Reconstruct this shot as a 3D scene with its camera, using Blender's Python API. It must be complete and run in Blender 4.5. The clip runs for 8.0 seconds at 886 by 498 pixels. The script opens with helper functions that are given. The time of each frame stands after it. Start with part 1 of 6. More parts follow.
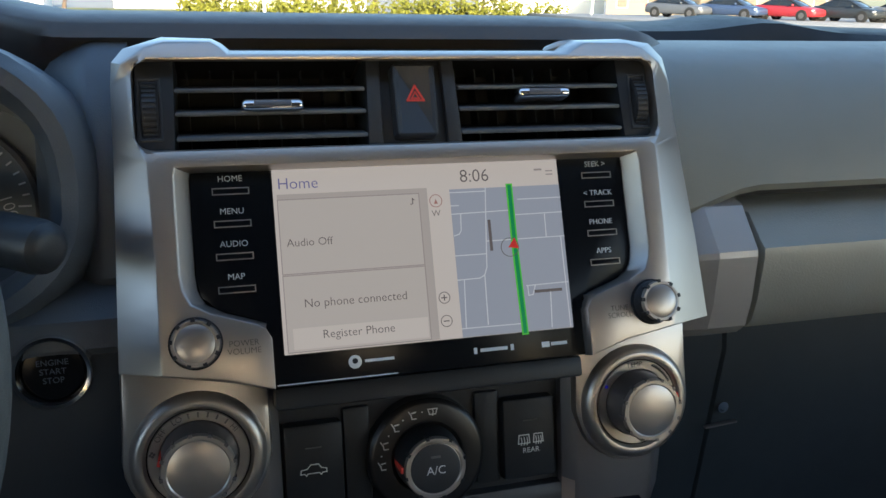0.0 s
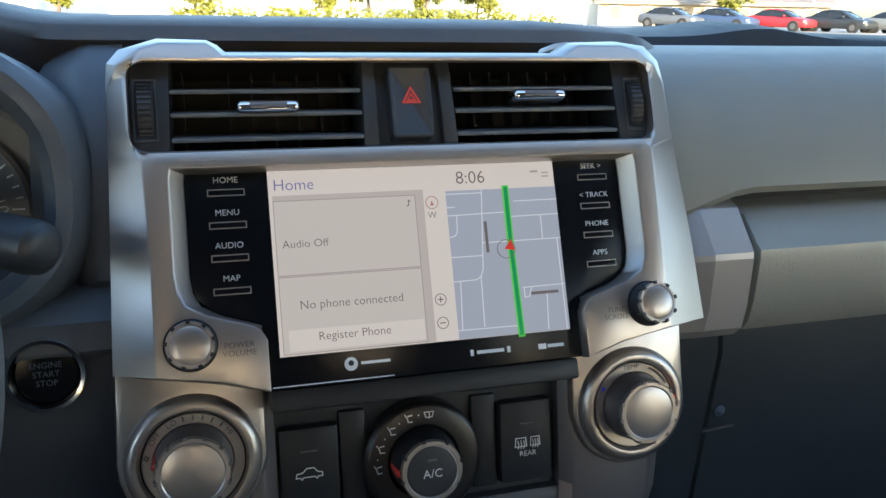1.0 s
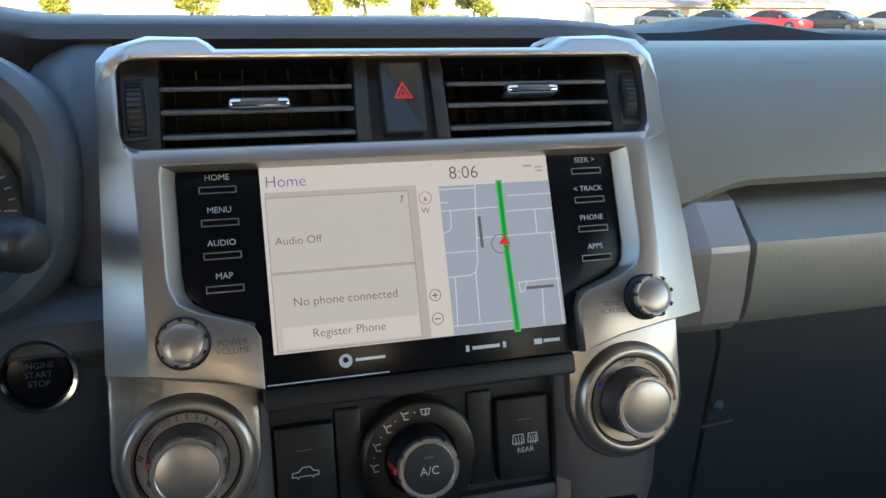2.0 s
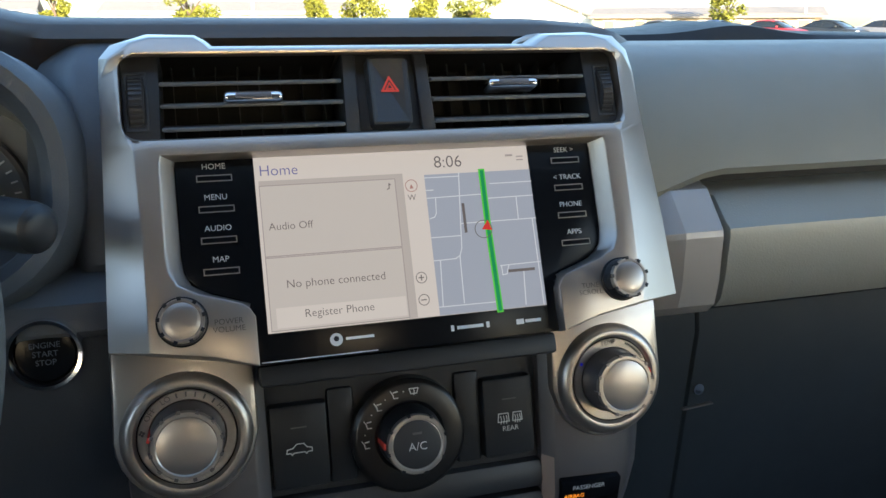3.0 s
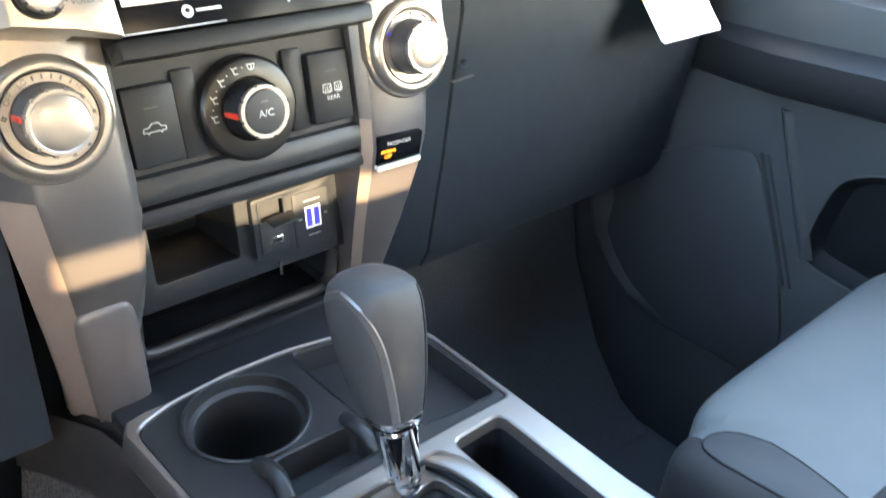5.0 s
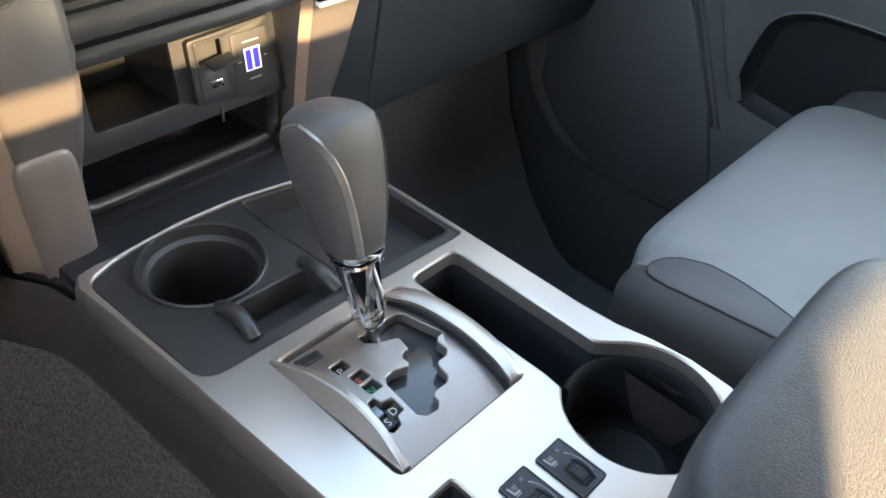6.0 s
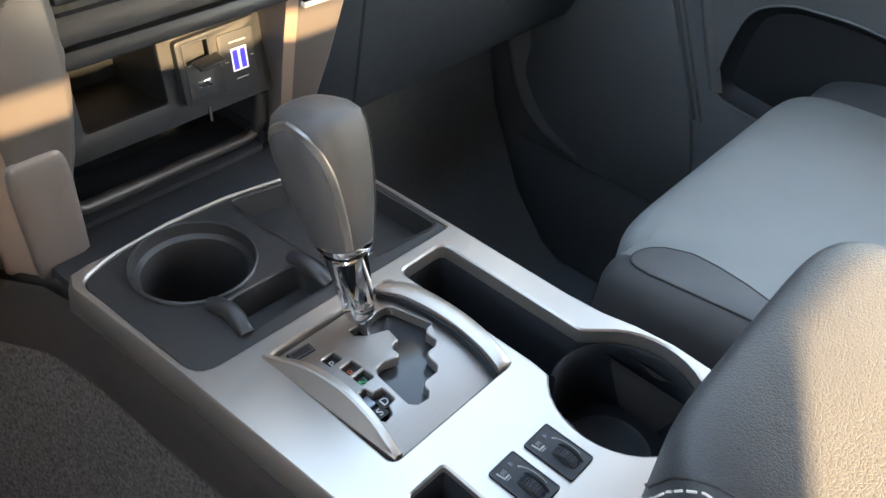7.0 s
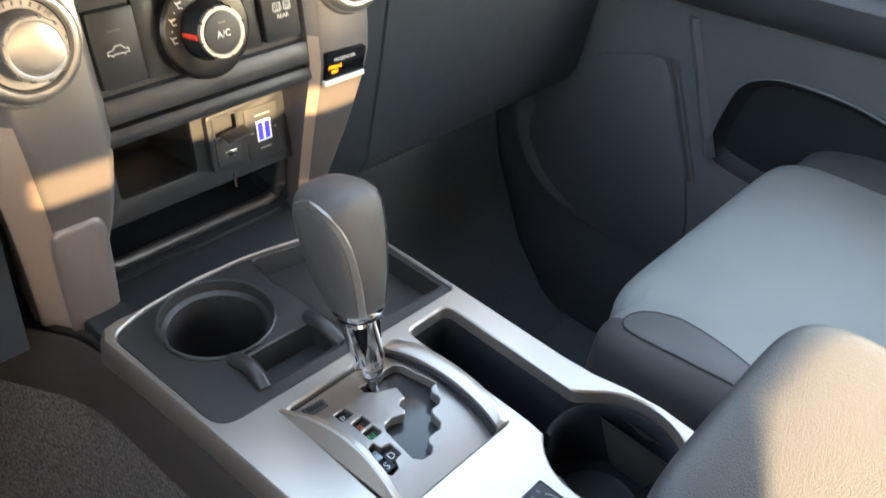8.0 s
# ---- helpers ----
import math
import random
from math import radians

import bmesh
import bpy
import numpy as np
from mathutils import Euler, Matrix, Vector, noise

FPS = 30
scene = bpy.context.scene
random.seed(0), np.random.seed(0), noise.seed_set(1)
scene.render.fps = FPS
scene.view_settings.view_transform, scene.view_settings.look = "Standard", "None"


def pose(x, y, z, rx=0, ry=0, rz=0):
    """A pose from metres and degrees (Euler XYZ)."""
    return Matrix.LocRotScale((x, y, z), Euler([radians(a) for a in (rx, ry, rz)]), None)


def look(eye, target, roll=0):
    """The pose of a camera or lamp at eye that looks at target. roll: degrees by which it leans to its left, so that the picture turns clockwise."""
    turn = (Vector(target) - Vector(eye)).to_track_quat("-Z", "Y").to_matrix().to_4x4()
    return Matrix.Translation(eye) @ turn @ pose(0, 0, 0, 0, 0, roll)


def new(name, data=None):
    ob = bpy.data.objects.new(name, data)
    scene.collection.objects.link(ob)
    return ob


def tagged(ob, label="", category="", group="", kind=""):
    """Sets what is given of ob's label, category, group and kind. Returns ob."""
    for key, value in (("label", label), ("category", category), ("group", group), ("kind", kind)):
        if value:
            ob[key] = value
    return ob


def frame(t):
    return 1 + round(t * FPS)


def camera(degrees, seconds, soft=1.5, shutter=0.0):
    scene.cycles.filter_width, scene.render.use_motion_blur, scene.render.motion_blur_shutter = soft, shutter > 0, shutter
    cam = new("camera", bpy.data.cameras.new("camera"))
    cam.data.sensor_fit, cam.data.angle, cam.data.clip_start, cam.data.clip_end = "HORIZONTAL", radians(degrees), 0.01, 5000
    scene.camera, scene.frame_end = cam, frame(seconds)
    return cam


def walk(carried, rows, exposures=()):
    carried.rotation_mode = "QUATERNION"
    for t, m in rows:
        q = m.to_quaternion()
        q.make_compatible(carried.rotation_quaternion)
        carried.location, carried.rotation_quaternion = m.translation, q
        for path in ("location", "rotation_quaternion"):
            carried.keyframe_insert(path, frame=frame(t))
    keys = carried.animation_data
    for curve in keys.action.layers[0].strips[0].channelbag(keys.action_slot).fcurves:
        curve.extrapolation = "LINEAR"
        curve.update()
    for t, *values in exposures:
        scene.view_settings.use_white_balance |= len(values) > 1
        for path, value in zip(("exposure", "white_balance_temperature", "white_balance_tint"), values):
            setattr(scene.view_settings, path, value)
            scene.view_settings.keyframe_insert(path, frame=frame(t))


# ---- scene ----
cam = camera(58.0, 8.0, shutter=0.3)
PATH = [
    (0, (-0.116, 0.066, 1.456), (0.413, 1.898, 0.854), 1.1),
    (0.5, (-0.116, 0.063, 1.45), (0.421, 1.896, 0.856), 0.9),
    (1, (-0.117, 0.066, 1.451), (0.427, 1.901, 0.873), 1.1),
    (1.5, (-0.115, 0.069, 1.45), (0.43, 1.905, 0.876), 0.8),
    (3, (-0.113, 0.036, 1.436), (0.435, 1.883, 0.898), -0.1),
    (3.5, (-0.123, 0.01, 1.439), (0.429, 1.86, 0.914), 0.4),
    (4, (-0.174, -0.01, 1.44), (0.518, 1.776, 0.863), 0.6),
    (4.2, (-0.205, -0.016, 1.445), (0.63, 1.681, 0.795), 0.9),
    (4.5, (-0.236, -0.004, 1.425), (0.816, 1.509, 0.647), 1.5),
    (4.8, (-0.251, 0.014, 1.417), (0.89, 1.336, 0.441), 3.5),
    (5, (-0.26, -0.002, 1.395), (0.898, 1.261, 0.364), 3.4),
    (5.2, (-0.27, 0.004, 1.395), (0.895, 1.177, 0.271), 4.8),
    (6.3, (-0.289, 0.003, 1.367), (0.901, 0.966, 0.08), 5.4),
    (6.5, (-0.291, 0.0, 1.373), (0.907, 0.954, 0.087), 5.6),
    (7, (-0.295, -0.005, 1.377), (0.903, 0.956, 0.096), 5.2),
    (7.5, (-0.301, -0.01, 1.39), (0.906, 0.946, 0.113), 5.5),
    (8, (-0.317, -0.016, 1.428), (0.913, 0.989, 0.213), 6.1),
]
walk(cam, [(t, look(eye, target, roll)) for t, eye, target, roll in PATH],
     exposures=[(0.0, 2.05, 5800, 10), (0.4, 2.3, 5800, 10), (1.0, 2.5, 5800, 10), (3.0, 2.5, 5950, 10), (4.0, 2.5, 6200, 10), (4.5, 3.5, 6300, 10), (5.2, 5.35, 7000, 11), (6.3, 4.85, 8250, 14), (7.4, 4.97, 8250, 14), (8.0, 5.05, 8250, 14)])

from mathutils.bvhtree import BVHTree

# ---- light ----
# Morning sun, low behind the car, coming in through the rear window; open sky all round.
SUN_AZ, SUN_EL = 0.0, 16.0          # degrees: heading of the light's travel from +y towards +x, height
world = bpy.data.worlds.new("sky")
scene.world = world
world.use_nodes = True
wn = world.node_tree
wn.nodes.clear()
sky = wn.nodes.new("ShaderNodeTexSky")
sky.sky_type = "NISHITA"
sky.sun_disc = False
sky.sun_elevation = radians(14)
sky.sun_rotation = radians(180 + SUN_AZ)
sky.air_density, sky.dust_density = 1.0, 1.5
bg = wn.nodes.new("ShaderNodeBackground")
bg.inputs["Strength"].default_value = 0.15
wo = wn.nodes.new("ShaderNodeOutputWorld")
wn.links.new(sky.outputs[0], bg.inputs[0])
wn.links.new(bg.outputs[0], wo.inputs[0])
sun = new("sun", bpy.data.lights.new("sun", "SUN"))
sun.data.energy, sun.data.angle, sun.data.color = 3.9, radians(0.4), (1.0, 0.78, 0.50)
az, el = radians(SUN_AZ), radians(SUN_EL)
SUN_DIR = Vector((math.sin(az) * math.cos(el), math.cos(az) * math.cos(el), -math.sin(el)))
sun.matrix_world = SUN_DIR.to_track_quat("-Z", "Y").to_matrix().to_4x4()


# ---- materials ----
def mat(name, color, rough=0.5, metal=0.0, grain=0.0, grain_size=900.0, vary=0.12, vary_size=14.0, emit=0.0, coat=0.0, spec=0.5, stretch=None, wrinkle=0.0, contrast=0.0):
    """Principled material: two scales of colour and gloss variation, fine bump."""
    m = bpy.data.materials.new(name)
    m.use_nodes = True
    nt = m.node_tree
    b = nt.nodes["Principled BSDF"]
    b.inputs["Metallic"].default_value = metal
    b.inputs["Coat Weight"].default_value = coat
    b.inputs["Coat Roughness"].default_value = 0.06
    b.inputs["Specular IOR Level"].default_value = spec
    tc = nt.nodes.new("ShaderNodeTexCoord")
    vec = tc.outputs["Object"]
    if stretch:
        mp = nt.nodes.new("ShaderNodeMapping")
        mp.inputs["Scale"].default_value = stretch
        nt.links.new(vec, mp.inputs[0])
        vec = mp.outputs[0]
    n1 = nt.nodes.new("ShaderNodeTexNoise")
    n1.inputs["Scale"].default_value, n1.inputs["Detail"].default_value = vary_size, 5
    nt.links.new(vec, n1.inputs["Vector"])
    mix = nt.nodes.new("ShaderNodeMix")
    mix.data_type = "RGBA"
    lo = [c * (1 - vary) for c in color]
    hi = [min(1, c * (1 + vary)) for c in color]
    mix.inputs[6].default_value, mix.inputs[7].default_value = (*lo, 1), (*hi, 1)
    if contrast > 0:
        cm = nt.nodes.new("ShaderNodeMapRange")
        cm.inputs[1].default_value, cm.inputs[2].default_value = 0.5 - contrast, 0.5 + contrast
        nt.links.new(n1.outputs[0], cm.inputs[0])
        nt.links.new(cm.outputs[0], mix.inputs[0])
    else:
        nt.links.new(n1.outputs[0], mix.inputs[0])
    nt.links.new(mix.outputs[2], b.inputs["Base Color"])
    rr = nt.nodes.new("ShaderNodeMapRange")
    rr.inputs[3].default_value, rr.inputs[4].default_value = max(0.02, rough * 0.85), min(1, rough * 1.15)
    n2 = nt.nodes.new("ShaderNodeTexNoise")
    n2.inputs["Scale"].default_value, n2.inputs["Detail"].default_value = vary_size * 4.3, 3
    nt.links.new(vec, n2.inputs["Vector"])
    nt.links.new(n2.outputs[0], rr.inputs[0])
    nt.links.new(rr.outputs[0], b.inputs["Roughness"])
    if grain > 0:
        n3 = nt.nodes.new("ShaderNodeTexNoise")
        n3.inputs["Scale"].default_value, n3.inputs["Detail"].default_value = grain_size, 2
        nt.links.new(vec, n3.inputs["Vector"])
        height = n3.outputs[0]
        if wrinkle > 0:
            vo = nt.nodes.new("ShaderNodeTexVoronoi")
            vo.feature = "DISTANCE_TO_EDGE"
            vo.inputs["Scale"].default_value = wrinkle
            wv = nt.nodes.new("ShaderNodeVectorMath")
            wv.operation = "ADD"
            n4 = nt.nodes.new("ShaderNodeTexNoise")
            n4.inputs["Scale"].default_value = wrinkle * 0.7
            sc = nt.nodes.new("ShaderNodeVectorMath")
            sc.operation = "SCALE"
            sc.inputs["Scale"].default_value = 0.9 / wrinkle
            nt.links.new(vec, n4.inputs["Vector"])
            nt.links.new(n4.outputs[1], sc.inputs[0])
            nt.links.new(vec, wv.inputs[0])
            nt.links.new(sc.outputs[0], wv.inputs[1])
            nt.links.new(wv.outputs[0], vo.inputs["Vector"])
            cr = nt.nodes.new("ShaderNodeMapRange")
            cr.inputs[2].default_value = 0.16
            nt.links.new(vo.outputs[0], cr.inputs[0])
            ad = nt.nodes.new("ShaderNodeMath")
            ad.operation = "MULTIPLY_ADD"
            ad.inputs[1].default_value = 0.35
            nt.links.new(n3.outputs[0], ad.inputs[0])
            nt.links.new(cr.outputs[0], ad.inputs[2])
            height = ad.outputs[0]
        bp = nt.nodes.new("ShaderNodeBump")
        bp.inputs["Strength"].default_value = grain
        bp.inputs["Distance"].default_value = 0.0006
        nt.links.new(height, bp.inputs["Height"])
        nt.links.new(bp.outputs[0], b.inputs["Normal"])
    if emit > 0:
        b.inputs["Emission Color"].default_value = (*color, 1)
        b.inputs["Emission Strength"].default_value = emit
    return m


SILVER = mat("satin_silver_paint", (0.45, 0.42, 0.39), 0.335, 0.85, 0.04, 2500, 0.03)
BEVEL = mat("taupe_silver_paint", (0.40, 0.31, 0.26), 0.42, 0.25, 0.05, 2500, 0.05)
SILVER_DARK = mat("graphite_silver_paint", (0.150, 0.142, 0.146), 0.36, 0.5, 0.05, 2500, 0.06)
# pale colour painted in place of the sky's reflection in chrome
SKY_GLINT = mat("painted_sky_glint", (0.70, 0.70, 0.69), 0.35, 0.0, 0.04, 2500, 0.04)
PAD_PAINT = mat("mauve_grey_paint", (0.235, 0.205, 0.200), 0.42, 0.4, 0.05, 2500, 0.05)
SATIN_GREY = mat("satin_grey_paint", (0.35, 0.338, 0.328), 0.45, 0.45, 0.05, 2500, 0.05)
BRUSHED = mat("brushed_silver", (0.32, 0.305, 0.295), 0.34, 0.8, 0.15, 900, 0.07, 60, stretch=(1.0, 14.0, 1.0))
CHROME = mat("chrome", (0.75, 0.75, 0.76), 0.07, 1.0, vary=0.03)
HOOD_PLASTIC = mat("hood_plastic", (0.058, 0.052, 0.048), 0.5, 0.0, 0.35, 1400, 0.1)
DASH_BLUE = mat("driver_dash_plastic", (0.080, 0.094, 0.112), 0.5, 0.0, 0.35, 1400, 0.1)
STALK = mat("stalk_plastic", (0.026, 0.031, 0.037), 0.4, 0.0, 0.2, 1400, 0.1)
GAUGE = mat("gauge_face", (0.095, 0.110, 0.126), 0.4, 0.0, vary=0.1)
# unseen rear wall, greyed lighter so front-facing trim has something bright to reflect
REAR = mat("rear_cabin_trim", (0.21, 0.205, 0.205), 0.85, 0.0, 0.3, 700, 0.08)
SUN_MASK = mat("sun_mask_trim", (0.15, 0.145, 0.14), 0.8, 0.0, 0.3, 700, 0.08)
DASH = mat("soft_dash_plastic", (0.095, 0.103, 0.115), 0.52, 0.0, 0.35, 1400, 0.1)
DASH_LIGHT = mat("grey_dash_plastic", (0.180, 0.186, 0.168), 0.5, 0.0, 0.3, 1400, 0.08)
BAR = mat("grey_bar_plastic", (0.255, 0.260, 0.240), 0.40, 0.25, 0.45, 700, 0.08)
PLASTIC = mat("dark_plastic", (0.017, 0.0205, 0.026), 0.44, 0.0, 0.25, 1500, 0.15, spec=0.35)
GLOVE = mat("glovebox_plastic", (0.020, 0.028, 0.037), 0.6, 0.0, 0.25, 1500, 0.12, spec=0.2)
DRIVER = mat("driver_side_plastic", (0.032, 0.040, 0.052), 0.5, 0.0, 0.3, 1500, 0.12, spec=0.35)
PLASTIC_SOFT = mat("charcoal_plastic", (0.027, 0.030, 0.035), 0.42, 0.0, 0.3, 1500, 0.12, spec=0.45)
DOOR = mat("door_plastic", (0.070, 0.078, 0.087), 0.44, 0.0, 0.3, 1500, 0.12)
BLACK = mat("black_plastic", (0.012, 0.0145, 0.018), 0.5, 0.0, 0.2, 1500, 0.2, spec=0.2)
DISC = mat("dial_black", (0.010, 0.010, 0.011), 0.32, 0.0, vary=0.1)
GLOSS = mat("gloss_black", (0.005, 0.006, 0.008), 0.2, 0.0, vary=0.1, spec=0.11)
RUBBER = mat("black_rubber", (0.016, 0.016, 0.017), 0.7, 0.0, 0.4, 1800, 0.15)
LEATHER = mat("grey_leather", (0.180, 0.200, 0.206), 0.5, 0.0, 0.22, 1500, 0.07, 10, wrinkle=620)
LEATHER_MID = mat("mid_grey_leather", (0.068, 0.075, 0.080), 0.5, 0.0, 0.22, 1500, 0.07, 10, wrinkle=620)
LEATHER_DARK = mat("charcoal_leather", (0.06, 0.062, 0.066), 0.5, 0.0, 0.22, 1500, 0.1, 10, spec=0.3, wrinkle=620)
LEATHER_LID = mat("armrest_leather", (0.034, 0.036, 0.040), 0.46, 0.0, 0.3, 1500, 0.08, 10, spec=0.4, wrinkle=520)
LEATHER_KNOB = mat("black_leather", (0.066, 0.064, 0.066), 0.38, 0.0, 0.35, 1800, 0.1, 20, wrinkle=900)
RIM_LEATHER = mat("rim_leather", (0.125, 0.138, 0.138), 0.45, 0.0, 0.3, 1500, 0.08, 20, wrinkle=700)
WHEEL_LEATHER = mat("perforated_leather", (0.05, 0.052, 0.054), 0.5, 0.0, 0.5, 1600, 0.1, 20, wrinkle=600)
_w = WHEEL_LEATHER.node_tree
_v = _w.nodes.new("ShaderNodeTexVoronoi")
_v.inputs["Scale"].default_value, _v.inputs["Randomness"].default_value = 430, 0.15
_r = _w.nodes.new("ShaderNodeMapRange")
_r.inputs[1].default_value, _r.inputs[2].default_value = 0.26, 0.36
_c = _w.nodes.new("ShaderNodeMix")
_c.data_type = "RGBA"
_c.inputs[6].default_value, _c.inputs[7].default_value = (0.04, 0.042, 0.043, 1), (0.135, 0.145, 0.147, 1)
_w.links.new([n for n in _w.nodes if n.type == "TEX_COORD"][0].outputs["Object"], _v.inputs["Vector"])
_w.links.new(_v.outputs[0], _r.inputs[0])
_w.links.new(_r.outputs[0], _c.inputs[0])
_w.links.new(_c.outputs[2], _w.nodes["Principled BSDF"].inputs["Base Color"])
PIPING = mat("black_piping", (0.012, 0.012, 0.013), 0.6, 0.0)
THREAD = mat("pale_thread", (0.6, 0.58, 0.55), 0.7, 0.0)
CARPET = mat("dark_carpet", (0.066, 0.084, 0.100), 0.95, 0.0, 1.0, 900, 0.35, 300)
TRIM_DARK = mat("dark_cabin_trim", (0.055, 0.05, 0.046), 0.75, 0.0, 0.3, 900, 0.1)
CARPET_SIDE = mat("carpeted_side", (0.092, 0.086, 0.083), 0.95, 0.0, 1.0, 600, 0.6, 300, contrast=0.18)
# made-up tan for the unseen west wall, to bounce warm light on the console
WARM_BOUNCE = mat("warm_bounce_wall", (0.30, 0.20, 0.14), 0.8, 0.0, 0.3, 900, 0.1)
SIDE_PLASTIC = mat("console_side_plastic", (0.048, 0.043, 0.041), 0.43, 0.0, 0.5, 1200, 0.15, spec=0.5)
TRAY = mat("tray_plastic", (0.028, 0.0285, 0.030), 0.37, 0.0, 0.3, 1700, 0.12, spec=0.65)
# unseen lining, its tan chosen so the silver parts reflect warm light
HEADLINER = mat("light_headliner", (0.38, 0.315, 0.26), 0.9, 0.0, 0.4, 700, 0.05)
WHITE_INK = mat("white_ink", (0.72, 0.73, 0.74), 0.5, vary=0.02)
PALE_INK = mat("pale_grey_ink", (0.30, 0.30, 0.30), 0.5, vary=0.02)
GREY_INK = mat("grey_ink", (0.10, 0.10, 0.10), 0.5, vary=0.02)
BLUE_INK = mat("dim_blue_ink", (0.07, 0.09, 0.12), 0.5, vary=0.02)
RED_INK = mat("red_ink", (0.75, 0.06, 0.04), 0.5, vary=0.02)
GREEN_INK = mat("green_ink", (0.03, 0.45, 0.16), 0.5, vary=0.02)
ORANGE_INK = mat("orange_ink", (0.7, 0.14, 0.04), 0.5, vary=0.02)
AMBER = mat("amber_lamp", (1.0, 0.30, 0.02), 0.5, vary=0.0, emit=0.16)
BLUE_LED = mat("blue_led", (0.03, 0.03, 0.7), 0.4, vary=0.0, emit=0.045)
WHITE_LED = mat("pale_led", (0.72, 0.74, 1.0), 0.4, vary=0.0, emit=0.03)
LENS_DARK = mat("unlit_lens", (0.03, 0.04, 0.07), 0.2, vary=0.05)
LENS = mat("pale_blue_lens", (0.25, 0.34, 0.42), 0.2, vary=0.05)
SLIDE = mat("slide_plastic", (0.040, 0.046, 0.054), 0.16, 0.0, vary=0.1)
PRINT = mat("pale_print", (0.50, 0.50, 0.50), 0.7, vary=0.02)
PAPER = mat("white_paper", (0.8, 0.8, 0.78), 0.7, vary=0.03)
YELLOW = mat("yellow_paper", (0.8, 0.52, 0.03), 0.7, vary=0.03)


def screen_mat(name, color, glow):
    m = mat(name, color, 0.25, vary=0.0)
    b = m.node_tree.nodes["Principled BSDF"]
    b.inputs["Base Color"].default_value = (*[c * 0.1 for c in color], 1)
    for link in list(b.inputs["Base Color"].links):
        m.node_tree.links.remove(link)
    b.inputs["Emission Color"].default_value = (*color, 1)
    b.inputs["Emission Strength"].default_value = glow
    return m


GLOW = 0.10
SCR_CREAM = screen_mat("screen_cream", (1.0, 0.86, 0.72), GLOW)
SCR_TILE = screen_mat("screen_tile", (0.86, 0.74, 0.62), GLOW)
SCR_MAP = screen_mat("screen_map", (0.55, 0.56, 0.60), GLOW)
SCR_LINE = screen_mat("screen_road", (0.95, 0.92, 0.9), GLOW)
SCR_GREEN = screen_mat("screen_green", (0.03, 0.40, 0.12), GLOW)
SCR_RED = screen_mat("screen_red", (0.9, 0.06, 0.05), GLOW)
SCR_TEXT = screen_mat("screen_text", (0.22, 0.18, 0.16), GLOW)
SCR_BLUE = screen_mat("screen_blue", (0.22, 0.20, 0.45), GLOW)
SCR_SHADE = screen_mat("screen_shade", (0.74, 0.63, 0.53), GLOW)
SCR_LIME = screen_mat("screen_lime", (0.16, 0.78, 0.08), GLOW)
SCR_RUST = screen_mat("screen_rust", (0.62, 0.28, 0.22), GLOW)
SCR_EDGE = screen_mat("screen_edge", (0.55, 0.46, 0.40), GLOW)

GLASS = bpy.data.materials.new("clear_glass")
GLASS.use_nodes = True
_n = GLASS.node_tree
_n.nodes.clear()
_o = _n.nodes.new("ShaderNodeOutputMaterial")
_t = _n.nodes.new("ShaderNodeBsdfTransparent")
_t.inputs[0].default_value = (0.93, 0.95, 0.94, 1)
_g = _n.nodes.new("ShaderNodeBsdfGlossy")
_g.inputs["Roughness"].default_value = 0.02
_m = _n.nodes.new("ShaderNodeMixShader")
_m.inputs[0].default_value = 0.03
_n.links.new(_t.outputs[0], _m.inputs[1])
_n.links.new(_g.outputs[0], _m.inputs[2])
_n.links.new(_m.outputs[0], _o.inputs[0])


SUN_DIMMER = bpy.data.materials.new("sun_dimmer")
SUN_DIMMER.use_nodes = True
_n = SUN_DIMMER.node_tree
_n.nodes.clear()
_o = _n.nodes.new("ShaderNodeOutputMaterial")
_t = _n.nodes.new("ShaderNodeBsdfTransparent")
_t.inputs[0].default_value = (0.52, 0.50, 0.47, 1)
_n.links.new(_t.outputs[0], _o.inputs[0])

# ---- mesh tools ----
def axes(o, u, v):
    """A local frame: origin, across, up; its third axis points out of the face."""
    u, v = Vector(u).normalized(), Vector(v).normalized()
    n = u.cross(v)
    m = Matrix((u, v, n)).transposed().to_4x4()
    m.translation = o
    return m


def thing(name, base, label, category, group="", kind=""):
    e = new(name)
    e.empty_display_size = 0.02
    e.location = base
    return tagged(e, label, category, group, kind)


def part(name, bm, material, parent=None, label="", smooth=35):
    """Links a bmesh, built in world metres, as one mesh object under a thing or a part."""
    bmesh.ops.recalc_face_normals(bm, faces=bm.faces)
    me = bpy.data.meshes.new(name)
    bm.to_mesh(me)
    bm.free()
    me.materials.append(material)
    if smooth:
        me.shade_smooth()
        me.set_sharp_from_angle(angle=radians(smooth))
    ob = new(name, me)
    if parent is not None:
        ob.parent = parent
        if parent.type == "EMPTY":
            ob.matrix_parent_inverse = Matrix.Translation(-parent.location)
    if label:
        ob["label"] = label
    return ob


def solo(name, bm, material, label, category, group="", kind="", smooth=35):
    return tagged(part(name, bm, material, None, "", smooth), label, category, group, kind)


def B():
    return bmesh.new()


def box(bm, M, lo, hi, r=0.0, seg=2):
    c = [(a + b) / 2 for a, b in zip(lo, hi)]
    s = [abs(b - a) for a, b in zip(lo, hi)]
    made = bmesh.ops.create_cube(bm, size=1.0, matrix=M @ Matrix.Translation(c) @ Matrix.Diagonal((*s, 1)))
    if r > 0:
        edges = list({e for v in made["verts"] for e in v.link_edges})
        bmesh.ops.bevel(bm, geom=edges, offset=min(r, min(s) * 0.48), segments=seg, affect="EDGES", profile=0.5)
    return bm


